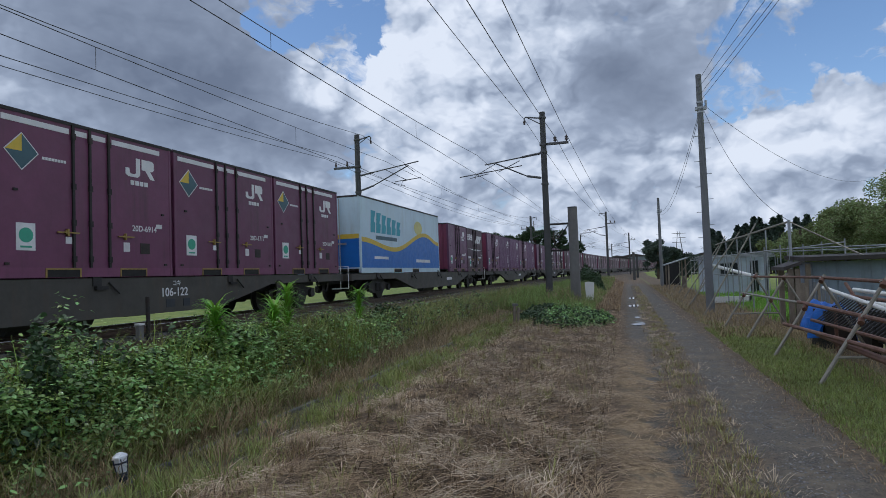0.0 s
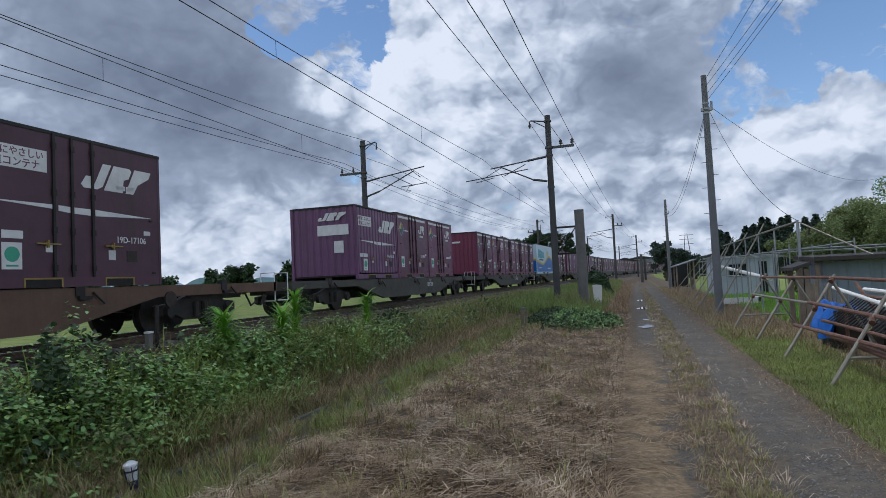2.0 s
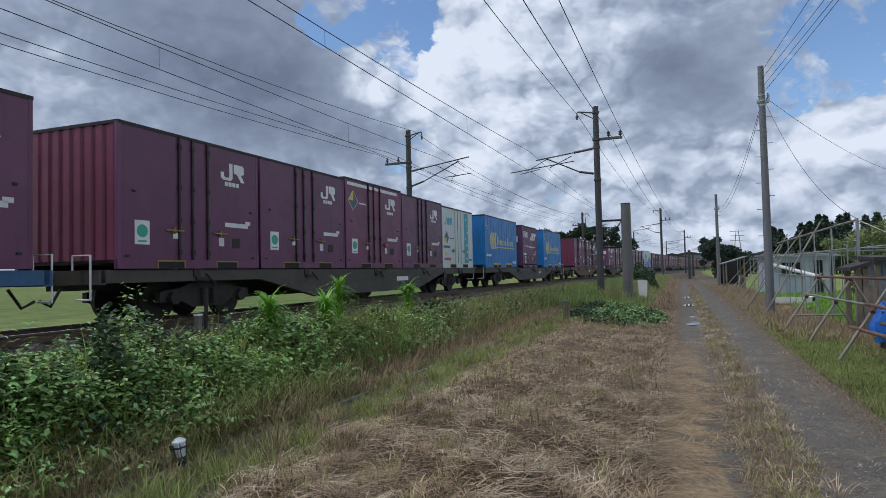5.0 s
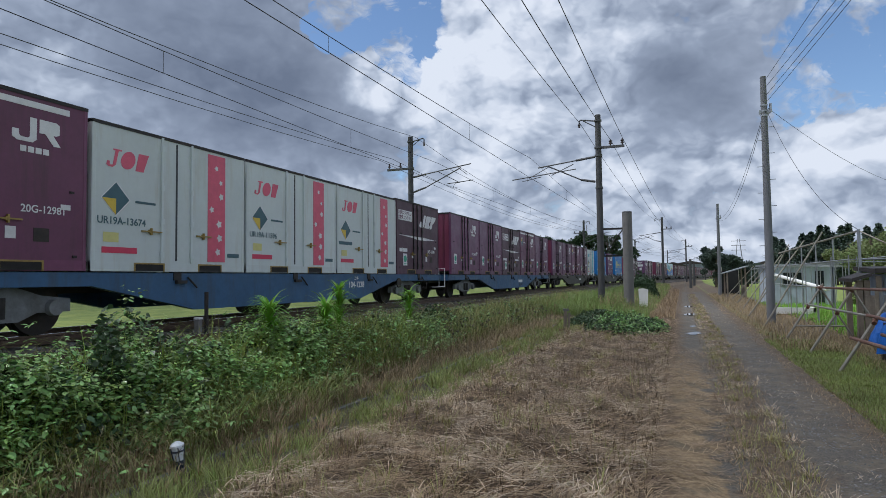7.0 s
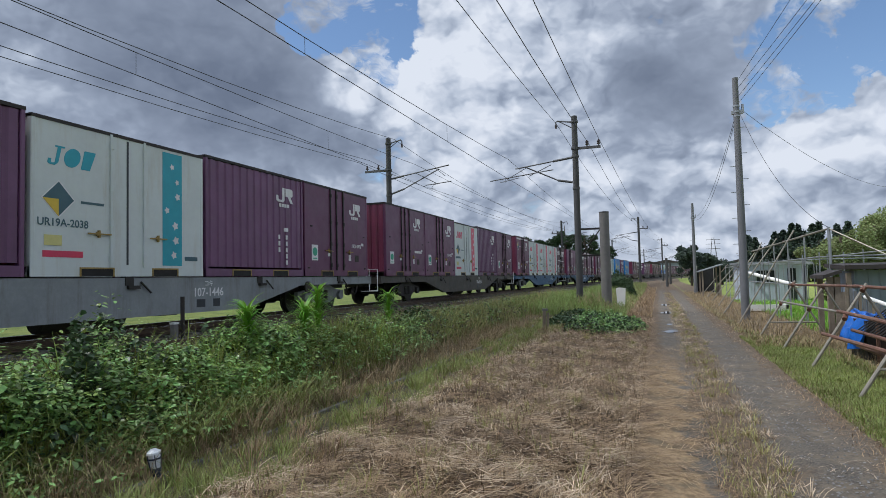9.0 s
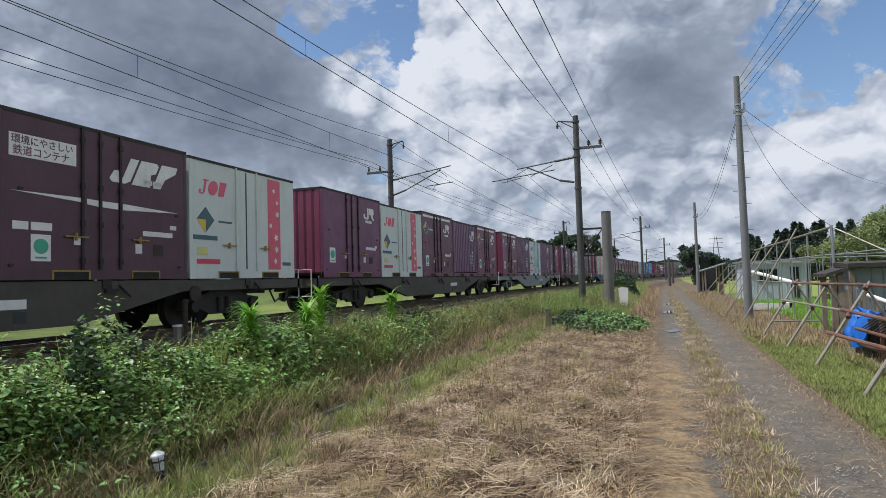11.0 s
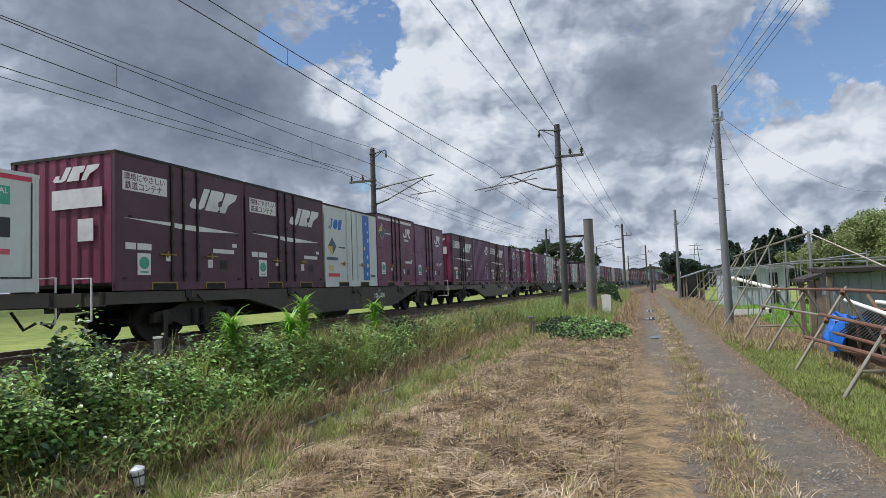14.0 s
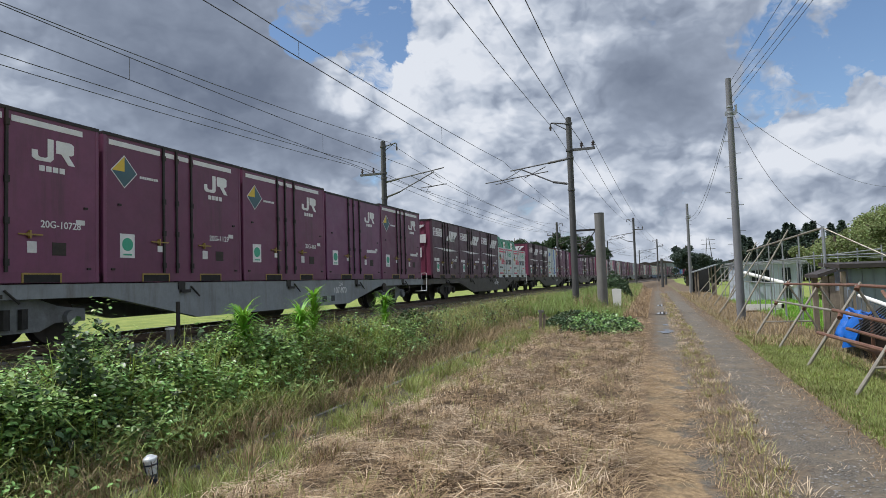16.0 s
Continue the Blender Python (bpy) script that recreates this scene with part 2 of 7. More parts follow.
POLE_GREY = material("pale_pole_concrete", (0.165, 0.17, 0.185), 0.8, vary=0.1, scale=2, stain=(0.13, 0.125, 0.12), stain_amount=0.5, streak=True)
BALLAST = material("grey_brown_ballast", (0.13, 0.115, 0.10), 0.9, vary=0.35, scale=9, bump=0.9, bump_scale=22, stain=(0.06, 0.05, 0.045), stain_amount=0.6, per_island=0.3)
MAST_STEEL = material("dull_mast_steel", (0.10, 0.10, 0.105), 0.6, 0.2, vary=0.15, scale=5)
PEBBLE = material("grey_pebble", (0.17, 0.165, 0.16), 0.85, vary=0.3, scale=3, per_island=0.5)
GALV = material("galvanised_steel", (0.36, 0.38, 0.40), 0.45, 0.7, vary=0.12, scale=6)
PIPE = material("weathered_pipe", (0.30, 0.28, 0.24), 0.55, 0.4, vary=0.18, scale=6, stain=(0.16, 0.09, 0.05), stain_amount=0.5)
RUST_PIPE = material("rusty_pipe", (0.17, 0.085, 0.06), 0.7, 0.2, vary=0.2, scale=6, stain=(0.27, 0.20, 0.16), stain_amount=0.5)
WIRE = material("dark_cable", (0.06, 0.06, 0.065), 0.6, 0.3, vary=0.1)
INSUL = material("dark_porcelain", (0.06, 0.04, 0.035), 0.25, vary=0.1)
PORCELAIN = material("white_porcelain", (0.7, 0.7, 0.68), 0.25, vary=0.05)
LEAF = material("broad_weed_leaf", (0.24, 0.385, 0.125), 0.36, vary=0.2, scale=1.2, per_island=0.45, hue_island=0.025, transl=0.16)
# Own colour of bush and brambles; within the weed bank it paints shade.
LEAF_DARK_AND_SHADED = material("dark_and_shaded_leaf", (0.050, 0.090, 0.036), 0.5, vary=0.2, scale=1.2, per_island=0.4, hue_island=0.02, transl=0.08)
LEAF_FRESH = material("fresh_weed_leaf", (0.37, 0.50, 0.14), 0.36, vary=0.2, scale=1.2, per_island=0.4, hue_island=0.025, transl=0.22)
FRESH_GRASS = material("fresh_grass_blade", (0.26, 0.295, 0.085), 0.6, vary=0.25, scale=0.8, per_island=0.4, hue_island=0.03, transl=0.25)
STUBBLE = material("rotting_stubble", (0.17, 0.115, 0.065), 0.8, vary=0.3, scale=1.2, per_island=0.5, transl=0.1)
BANK_GRASS = material("bank_grass_blade", (0.23, 0.30, 0.085), 0.55, vary=0.25, scale=0.8, per_island=0.4, hue_island=0.03, transl=0.3)
LILY = material("bright_strap_leaf", (0.22, 0.44, 0.05), 0.45, vary=0.15, per_island=0.25, hue_island=0.015, transl=0.3)
GRASS = material("green_grass_blade", (0.25, 0.31, 0.065), 0.6, vary=0.2, scale=0.8, per_island=0.4, hue_island=0.03, transl=0.25)
OLIVE = material("olive_grass_blade", (0.33, 0.30, 0.12), 0.65, vary=0.2, scale=0.8, per_island=0.4, hue_island=0.035, transl=0.2)
STRAW = material("dry_straw", (0.36, 0.255, 0.155), 0.7, vary=0.25, scale=1.5, per_island=0.5, hue_island=0.012, transl=0.15)
STRAW_PALE = material("bleached_straw", (0.62, 0.50, 0.36), 0.65, vary=0.15, scale=1.5, per_island=0.3, transl=0.15)
TAN_STALK = material("dry_stalk", (0.33, 0.25, 0.14), 0.7, vary=0.2, scale=2, per_island=0.4, transl=0.15)
# Distance haze is put into this foliage colour: lifted and shifted to blue.
TREE_DARK = material("hazed_conifer_foliage", (0.046, 0.072, 0.054), 0.7, vary=0.3, scale=0.4, per_island=0.4)
TREE_LEAF = material("broadleaf_foliage", (0.030, 0.062, 0.020), 0.7, vary=0.3, scale=0.4, per_island=0.45, hue_island=0.02)
BAMBOO_LEAF = material("bamboo_foliage", (0.25, 0.30, 0.12), 0.6, vary=0.25, scale=0.5, per_island=0.4, hue_island=0.03, transl=0.35)
BARK = material("bark", (0.09, 0.07, 0.05), 0.9, vary=0.25, scale=6, bump=0.5)
SHED_WALL = material("blue_grey_sheet_wall", (0.21, 0.26, 0.34), 0.5, vary=0.10, scale=1.0, stain=(0.12, 0.12, 0.13), stain_amount=0.5, streak=True)
SHED_ROOF = material("dark_brown_roof", (0.036, 0.030, 0.029), 0.7, vary=0.25, scale=3, stain=(0.07, 0.045, 0.035), stain_amount=0.4)
OLD_WOOD = material("grey_old_wood", (0.23, 0.19, 0.15), 0.85, vary=0.25, scale=4, stain=(0.10, 0.075, 0.055), stain_amount=0.7, streak=True)
PREFAB_WALL = material("pale_blue_prefab_wall", (0.47, 0.53, 0.62), 0.5, vary=0.08, scale=1.0, stain=(0.3, 0.3, 0.3), stain_amount=0.4, streak=True)
DARK_GLASS = material("dark_window_glass", (0.03, 0.035, 0.04), 0.08, vary=0.05, spec=0.8)
TARP_BLUE = material("blue_tarpaulin", (0.010, 0.115, 0.48), 0.4, vary=0.2, scale=5, bump=0.5, bump_scale=14)
TARP_GREEN = material("green_tarpaulin", (0.008, 0.17, 0.08), 0.42, vary=0.12, scale=3, bump=0.4, bump_scale=10)
WHITE_PAINT = material("white_paint", (0.78, 0.78, 0.76), 0.45, vary=0.05, stain=(0.5, 0.46, 0.4), stain_amount=0.4)
BLACK_NET = material("black_netting", (0.018, 0.018, 0.02), 0.8, vary=0.3, scale=6, bump=0.6)
# The hills' blue is air haze painted into their colour.
HILL = material("hazed_hill", (0.10, 0.17, 0.24), 0.9, vary=0.12, scale=0.01)
FAR_WALL = material("far_grey_block", (0.20, 0.23, 0.27), 0.8, vary=0.12, scale=0.5, per_object=0.3)
LAMP_GLASS = material("milky_lamp_panel", (0.66, 0.69, 0.74), 0.3, vary=0.05)
LAMP_BODY = material("navy_plastic", (0.035, 0.045, 0.085), 0.4, vary=0.1)
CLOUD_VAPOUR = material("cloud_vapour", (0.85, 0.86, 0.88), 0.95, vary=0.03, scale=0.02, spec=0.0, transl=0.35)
RED_PLASTIC = material("red_plastic", (0.45, 0.05, 0.04), 0.4, vary=0.1)


def ground_material():
    """Soil, mown straw, gravel ruts, damp sand and grass, laid out by the ground's own plan."""
    m = bpy.data.materials.new("verge_ground")
    m.use_nodes = True
    nt = m.node_tree
    N, Lk = nt.nodes.new, nt.links.new
    bs = nt.nodes["Principled BSDF"]
    g = N("ShaderNodeNewGeometry")
    sep = N("ShaderNodeSeparateXYZ")
    Lk(g.outputs["Position"], sep.inputs[0])

    def nz(s, d=5.0):
        n = N("ShaderNodeTexNoise")
        n.inputs["Scale"].default_value, n.inputs["Detail"].default_value, n.inputs["Roughness"].default_value = s, d, 0.65
        Lk(g.outputs["Position"], n.inputs["Vector"])
        return n.outputs[0]

    def mth(op, a, b):
        n = N("ShaderNodeMath")
        n.operation = op
        for i, v in enumerate((a, b)):
            if isinstance(v, (int, float)):
                n.inputs[i].default_value = v
            else:
                Lk(v, n.inputs[i])
        return n.outputs[0]

    def step(v, a, b):
        r = N("ShaderNodeMapRange")
        r.interpolation_type = "SMOOTHSTEP"
        Lk(v, r.inputs[0])
        r.inputs[1].default_value, r.inputs[2].default_value = a, b
        return r.outputs[0]

    def band(v, a, b, c, d):
        return mth("MULTIPLY", step(v, a, b), mth("SUBTRACT", 1.0, step(v, c, d)))

    def two(n, ca, cb, lo=0.35, hi=0.65):
        r = N("ShaderNodeValToRGB")
        r.color_ramp.elements[0].position, r.color_ramp.elements[0].color = lo, (*ca, 1)
        r.color_ramp.elements[1].position, r.color_ramp.elements[1].color = hi, (*cb, 1)
        Lk(n, r.inputs[0])
        return r.outputs[0]

    def over(base, top, fac):
        n = N("ShaderNodeMix")
        n.data_type = "RGBA"
        Lk(fac, n.inputs[0]), Lk(base, n.inputs[6]), Lk(top, n.inputs[7])
        return n.outputs[2]

    wob = mth("ADD", sep.outputs[0], mth("MULTIPLY", mth("SUBTRACT", nz(1.1), 0.5), 1.0))
    wob = mth("ADD", wob, mth("MULTIPLY", mth("SUBTRACT", nz(6.0), 0.5), 0.42))
    y = mth("ADD", sep.outputs[1], mth("MULTIPLY", mth("SUBTRACT", nz(0.6), 0.5), 3.0))
    fine, grit = nz(18.0, 6.0), nz(60.0, 4.0)
    col = two(nz(1.4, 8.0), (0.14, 0.20, 0.035), (0.28, 0.32, 0.070))                       # far field
    soil = two(fine, (0.055, 0.048, 0.032), (0.13, 0.11, 0.06))
    straw = two(fine, (0.06, 0.042, 0.028), (0.20, 0.14, 0.085))
    sand = two(fine, (0.175, 0.120, 0.066), (0.35, 0.25, 0.140))
    sand = over(sand, two(fine, (0.12, 0.09, 0.055), (0.22, 0.17, 0.105)), step(nz(2.4, 6.0), 0.50, 0.62))
    gravel = two(grit, (0.052, 0.045, 0.038), (0.185, 0.162, 0.132))
    lawn = two(fine, (0.07, 0.095, 0.022), (0.16, 0.18, 0.045))
    scrub = two(fine, (0.09, 0.065, 0.045), (0.19, 0.14, 0.085))
    col = over(col, soil, band(wob, -5.6, -5.0, -3.4, -3.0))
    col = over(col, straw, band(wob, -3.5, -2.9, 2.0, 2.3))
    col = over(col, scrub, mth("MULTIPLY", band(wob, 3.0, 3.4, 4.2, 4.8), mth("SUBTRACT", 1.0, step(y, 12.0, 17.0))))
    col = over(col, scrub, mth("MULTIPLY", band(wob, 2.0, 2.4, 4.2, 4.8), step(y, 12.0, 17.0)))
    col = over(col, lawn, mth("MULTIPLY", band(wob, 1.85, 2.1, 3.1, 3.6), mth("SUBTRACT", 1.0, step(y, 15.0, 18.5))))
    near_left = mth("MULTIPLY", band(wob, -0.32, -0.12, 0.22, 0.48), mth("SUBTRACT", 1.0, step(y, 11.5, 15.0)))
    far_left = mth("MULTIPLY", band(wob, -0.15, 0.08, 0.48, 0.70), step(y, 10.5, 15.5))
    col = over(col, sand, near_left)
    col = over(col, gravel, mth("MULTIPLY", band(wob, 0.22, 0.34, 0.46, 0.62), step(nz(1.3, 6.0), 0.46, 0.56)))
    rut = mth("MULTIPLY", band(wob, 0.74, 1.12, 1.40, 1.98), mth("SUBTRACT", 1.0, step(y, 66.0, 74.0)))
    gr = mth("MAXIMUM", rut, mth("MULTIPLY", far_left, mth("SUBTRACT", 1.0, step(y, 66.0, 74.0))))
    worn = two(nz(9.0, 6.0), (0.10, 0.080, 0.060), (0.22, 0.18, 0.13))
    gravel = over(gravel, worn, mth("MULTIPLY", step(nz(1.6, 7.0), 0.43, 0.60), 0.9))
    col = over(col, gravel, gr)
    Lk(col, bs.inputs["Base Color"])
    bs.inputs["Roughness"].default_value = 0.9
    b = N("ShaderNodeBump")
    b.inputs["Strength"].default_value, b.inputs["Distance"].default_value = 0.8, 0.03
    Lk(mth("ADD", mth("MULTIPLY", fine, 0.7), mth("MULTIPLY", grit, 0.4)), b.inputs["Height"])
    Lk(b.outputs[0], bs.inputs["Normal"])
    return m


GROUND = ground_material()
WATER = material("puddle_water", (0.03, 0.028, 0.025), 0.03, vary=0.05, spec=1.0)
for _n in WATER.node_tree.nodes:
    if _n.type == "MAP_RANGE" and _n.outputs[0].links and _n.outputs[0].links[0].to_socket.name == "Roughness":
        _n.inputs[3].default_value, _n.inputs[4].default_value = 0.02, 0.05

# ---------------------------------------------------------------- mesh tools


class Geo:
    """Collects boxes, tubes and faces for one mesh."""

    def __init__(self):
        self.v, self.f = [], []

    def add(self, vs, fs):
        n = len(self.v)
        self.v.extend(tuple(p) for p in vs)
        self.f.extend(tuple(i + n for i in f) for f in fs)
        return self

    def box(self, x0, x1, y0, y1, z0, z1, c=0.0):
        """A box; c cuts its upright edges."""
        if c <= 0:
            vs = [(x, y, z) for z in (z0, z1) for x, y in ((x0, y0), (x1, y0), (x1, y1), (x0, y1))]
            return self.add(vs, [(3, 2, 1, 0), (4, 5, 6, 7), (0, 1, 5, 4), (1, 2, 6, 5), (2, 3, 7, 6), (3, 0, 4, 7)])
        ring = [(x0 + c, y0), (x1 - c, y0), (x1, y0 + c), (x1, y1 - c), (x1 - c, y1), (x0 + c, y1), (x0, y1 - c), (x0, y0 + c)]
        vs = [(x, y, z) for z in (z0, z1) for x, y in ring]
        return self.add(vs, [tuple(range(7, -1, -1)), tuple(range(8, 16))] + [(i, (i + 1) % 8, 8 + (i + 1) % 8, 8 + i) for i in range(8)])

    def tube(self, a, b, r0, r1=None, n=8, caps=True):
        r1 = r0 if r1 is None else r1
        a, b = Vector(a), Vector(b)
        w = (b - a).normalized()
        u = w.orthogonal().normalized()
        t = w.cross(u)
        vs = [p + (u * math.cos(k * math.tau / n) + t * math.sin(k * math.tau / n)) * r for p, r in ((a, r0), (b, r1)) for k in range(n)]
        fs = [(k, (k + 1) % n, n + (k + 1) % n, n + k) for k in range(n)]
        if caps:
            fs += [tuple(range(n - 1, -1, -1)), tuple(range(n, 2 * n))]
        return self.add(vs, fs)

    def path(self, pts, r, n=6):
        """One unbroken round bar through points."""
        pts = [Vector(p) for p in pts]
        vs, fs, u = [], [], None
        for i, p in enumerate(pts):
            w = (pts[min(i + 1, len(pts) - 1)] - pts[max(i - 1, 0)]).normalized()
            u = w.orthogonal().normalized() if u is None else (u - w * u.dot(w)).normalized()
            t = w.cross(u)
            vs += [p + (u * math.cos(k * math.tau / n) + t * math.sin(k * math.tau / n)) * r for k in range(n)]
        for i in range(len(pts) - 1):
            fs += [(i * n + k, i * n + (k + 1) % n, (i + 1) * n + (k + 1) % n, (i + 1) * n + k) for k in range(n)]
        fs += [tuple(range(n - 1, -1, -1)), tuple((len(pts) - 1) * n + k for k in range(n))]
        return self.add(vs, fs)

    def prism(self, ring, axis, a, b):
        """A flat outline of two coordinates pushed from a to b along axis (0, 1, 2)."""
        def put(p, d):
            q = list(p)
            q.insert(axis, d)
            return q
        n = len(ring)
        vs = [put(p, a) for p in ring] + [put(p, b) for p in ring]
        return self.add(vs, [tuple(range(n - 1, -1, -1)), tuple(range(n, 2 * n))] + [(i, (i + 1) % n, n + (i + 1) % n, n + i) for i in range(n)])

    def quad(self, *p):
        return self.add(p, [tuple(range(len(p)))])

    def mesh(self, name, mat, smooth=True):
        me = bpy.data.meshes.new(name)
        me.from_pydata(self.v, [], self.f)
        bm = bmesh.new()
        bm.from_mesh(me)
        bmesh.ops.recalc_face_normals(bm, faces=bm.faces)
        bm.to_mesh(me)
        bm.free()
        me.materials.append(mat)
        if smooth:
            me.shade_smooth()
            me.set_sharp_from_angle(angle=radians(35))
        return me


def part(name, geo, mat, parent, label=""):
    ob = new(name, geo.mesh(name, mat))
    ob.parent = parent
    return tagged(ob, label)


def thing(name, label, category, group="", m=None, kind=""):
    ob = new(name)
    ob.empty_display_size = 0.3
    if m is not None:
        ob.matrix_world = m
    return tagged(ob, label, category, group, kind)


def solid(name, geo, mat, label, category, group="", kind=""):
    return tagged(new(name, geo.mesh(name, mat)), label, category, group, kind)


def stuff(name, verts, faces, mat, label, category):
    """One object of very many small pieces, from arrays of corners and of equal-sided faces."""
    me = bpy.data.meshes.new(name)
    verts, faces = np.asarray(verts, np.float32), np.asarray(faces, np.int32)
    k = faces.shape[1]
    me.vertices.add(len(verts))
    me.vertices.foreach_set("co", verts.ravel())
    me.loops.add(faces.size)
    me.loops.foreach_set("vertex_index", faces.ravel())
    me.polygons.add(len(faces))
    me.polygons.foreach_set("loop_start", np.arange(0, faces.size, k, dtype=np.int32))
    me.polygons.foreach_set("loop_total", np.full(len(faces), k, np.int32))
    me.update(calc_edges=True)
    me.materials.append(mat)
    return tagged(new(name, me), label, category, kind="stuff")


TEXT_MESHES = {}


def lettering(text, size, mat, parent, at, face="+x", label="", name="lettering", stretch=1.0):
    """Words in the built-in font on a side; at: the lower left corner in the parent's space."""
    key = (text, size, mat.name, stretch)
    if key not in TEXT_MESHES:
        cu = bpy.data.curves.new("lettering", "FONT")
        cu.body, cu.size, cu.extrude, cu.resolution_u = text, size, 0.0015, 3
        cu.offset = size * 0.012
        tmp = bpy.data.objects.new("lettering", cu)
        me = bpy.data.meshes.new_from_object(tmp)
        bpy.data.objects.remove(tmp)
        bpy.data.curves.remove(cu)
        me.transform(Matrix.Diagonal((stretch, 1, 1, 1)))
        me.materials.clear()
        me.materials.append(mat)
        TEXT_MESHES[key] = me
    ob = new(name, TEXT_MESHES[key])
    ob.parent = parent
    turn = Matrix(((0, 0, 1), (1, 0, 0), (0, 1, 0))) if face == "+x" else Matrix(((1, 0, 0), (0, 0, -1), (0, 1, 0)))
    ob.matrix_basis = Matrix.Translation(at) @ turn.to_4x4()
    return tagged(ob, label)


# ---------------------------------------------------------------- the plan
BEND_Y, BEND_R2 = 20.0, 2770.0      # the line runs straight, then bends gently to the right
NEAR_X, FAR_X = -6.30, -9.95        # centres of the two tracks
RAIL_Z = 0.80                       # top of rail
BED_Z = 0.50


def bend(y):
    return max(0.0, y - BEND_Y) ** 2 / BEND_R2


def bend_turn(y):
    return -math.degrees(math.atan(2 * max(0.0, y - BEND_Y) / BEND_R2))


def smooth(a, b, v):
    t = np.clip((v - a) / (b - a), 0, 1)
    return t * t * (3 - 2 * t)


def ground_height(x, y):
    """Height of the land; arrays or numbers."""
    x, y = np.asarray(x, float), np.asarray(y, float)
    b = np.maximum(0, y - BEND_Y) ** 2 / BEND_R2
    far = np.minimum(b, 60.0)
    xs = x - far
    h = BED_Z * (1 - smooth(-5.3, -4.35, xs)) - 0.2 * (1 - smooth(-14.0, -11.8, xs))
    h = h + 0.10 * np.exp(-((x + 2.0) / 1.0) ** 2) * smooth(1, 4, y) * (1 - smooth(20, 30, y))
    h = h - 0.10 * np.exp(-((x + 4.12) / 0.22) ** 2) * (1 - smooth(19, 23, y))
    h = np.maximum(h, 0.5 * smooth(20.5, 26, y) * (1 - smooth(-2.6, -1.5, xs)) * smooth(-12, -11, xs))
    h = h - 0.035 * np.exp(-((x - 0.28) / 0.28) ** 2) - 0.03 * np.exp(-((x - 1.30) / 0.4) ** 2)
    swath = smooth(-3.6, -3.0, x) * (1 - smooth(-0.7, -0.25, x)) * (1 - smooth(24, 30, y))
    h = h + swath * (0.075 * np.sin(2.9 * x + 1.9 * y + 0.9 * np.sin(1.3 * y)) * np.sin(2.1 * y - 1.3 * x) + 0.055 * np.sin(8.3 * x + 3.9 * y) * np.sin(6.1 * y - 4.7 * x + 1.0))
    h = h + 0.012 * np.sin(x * 2.1 + 0.7 * y) * np.sin(y * 1.3) * (np.abs(x) < 8)
    return h


def graded(*runs):
    out = []
    for a, b, s in runs:
        out.extend(np.arange(a, b, s))
    out.append(runs[-1][1])
    return np.array(out)


def build_ground():
    xs = graded((-3000, -400, 400), (-400, -60, 40), (-60, -16, 3), (-16, -7, 0.5), (-7, 5, 0.14), (5, 12, 0.5), (12, 60, 3), (60, 400, 40), (400, 3000, 400))
    ys = graded((-400, -40, 40), (-40, -4, 3), (-4, 2, 0.4), (2, 30, 0.16), (30, 60, 0.5), (60, 200, 2.5), (200, 600, 25), (600, 4200, 400))
    X, Y = np.meshgrid(xs, ys)
    Z = ground_height(X, Y)
    near = (X > -7) & (X < 5) & (Y < 32) & (Y > 0)
    Z = Z + near * np.random.default_rng(3).normal(0, 0.008, Z.shape)
    v = np.stack([X, Y, Z], -1).reshape(-1, 3)
    n = len(xs)
    i = (np.arange(len(ys) - 1)[:, None] * n + np.arange(n - 1)[None, :]).ravel()
    f = np.stack([i, i + 1, i + n + 1, i + n], -1)
    ob = stuff("ground", v, f, GROUND, "mown straw verge with gravel ruts, soil and grass", "ground")
    ob["kind"] = "structure"
    ob.data.shade_smooth()


build_ground()


def track_pts(x, z, y0=-330.0, y1=700.0, step=6.0):
    out, y = [], y0
    while y <= y1:
        out.append((x + bend(y), y, z))
        y += step
    return out


def sweep(geo, ring, line):
    """A closed cross-section of (x, z) offsets carried along a line."""
    n = len(ring)
    vs = [(p[0] + a, p[1], p[2] + b) for p in line for a, b in ring]
    fs = []
    for k in range(len(line) - 1):
        fs += [(k * n + i, k * n + (i + 1) % n, (k + 1) * n + (i + 1) % n, (k + 1) * n + i) for i in range(n)]
    fs += [tuple(range(n - 1, -1, -1)), tuple((len(line) - 1) * n + i for i in range(n))]
    return geo.add(vs, fs)


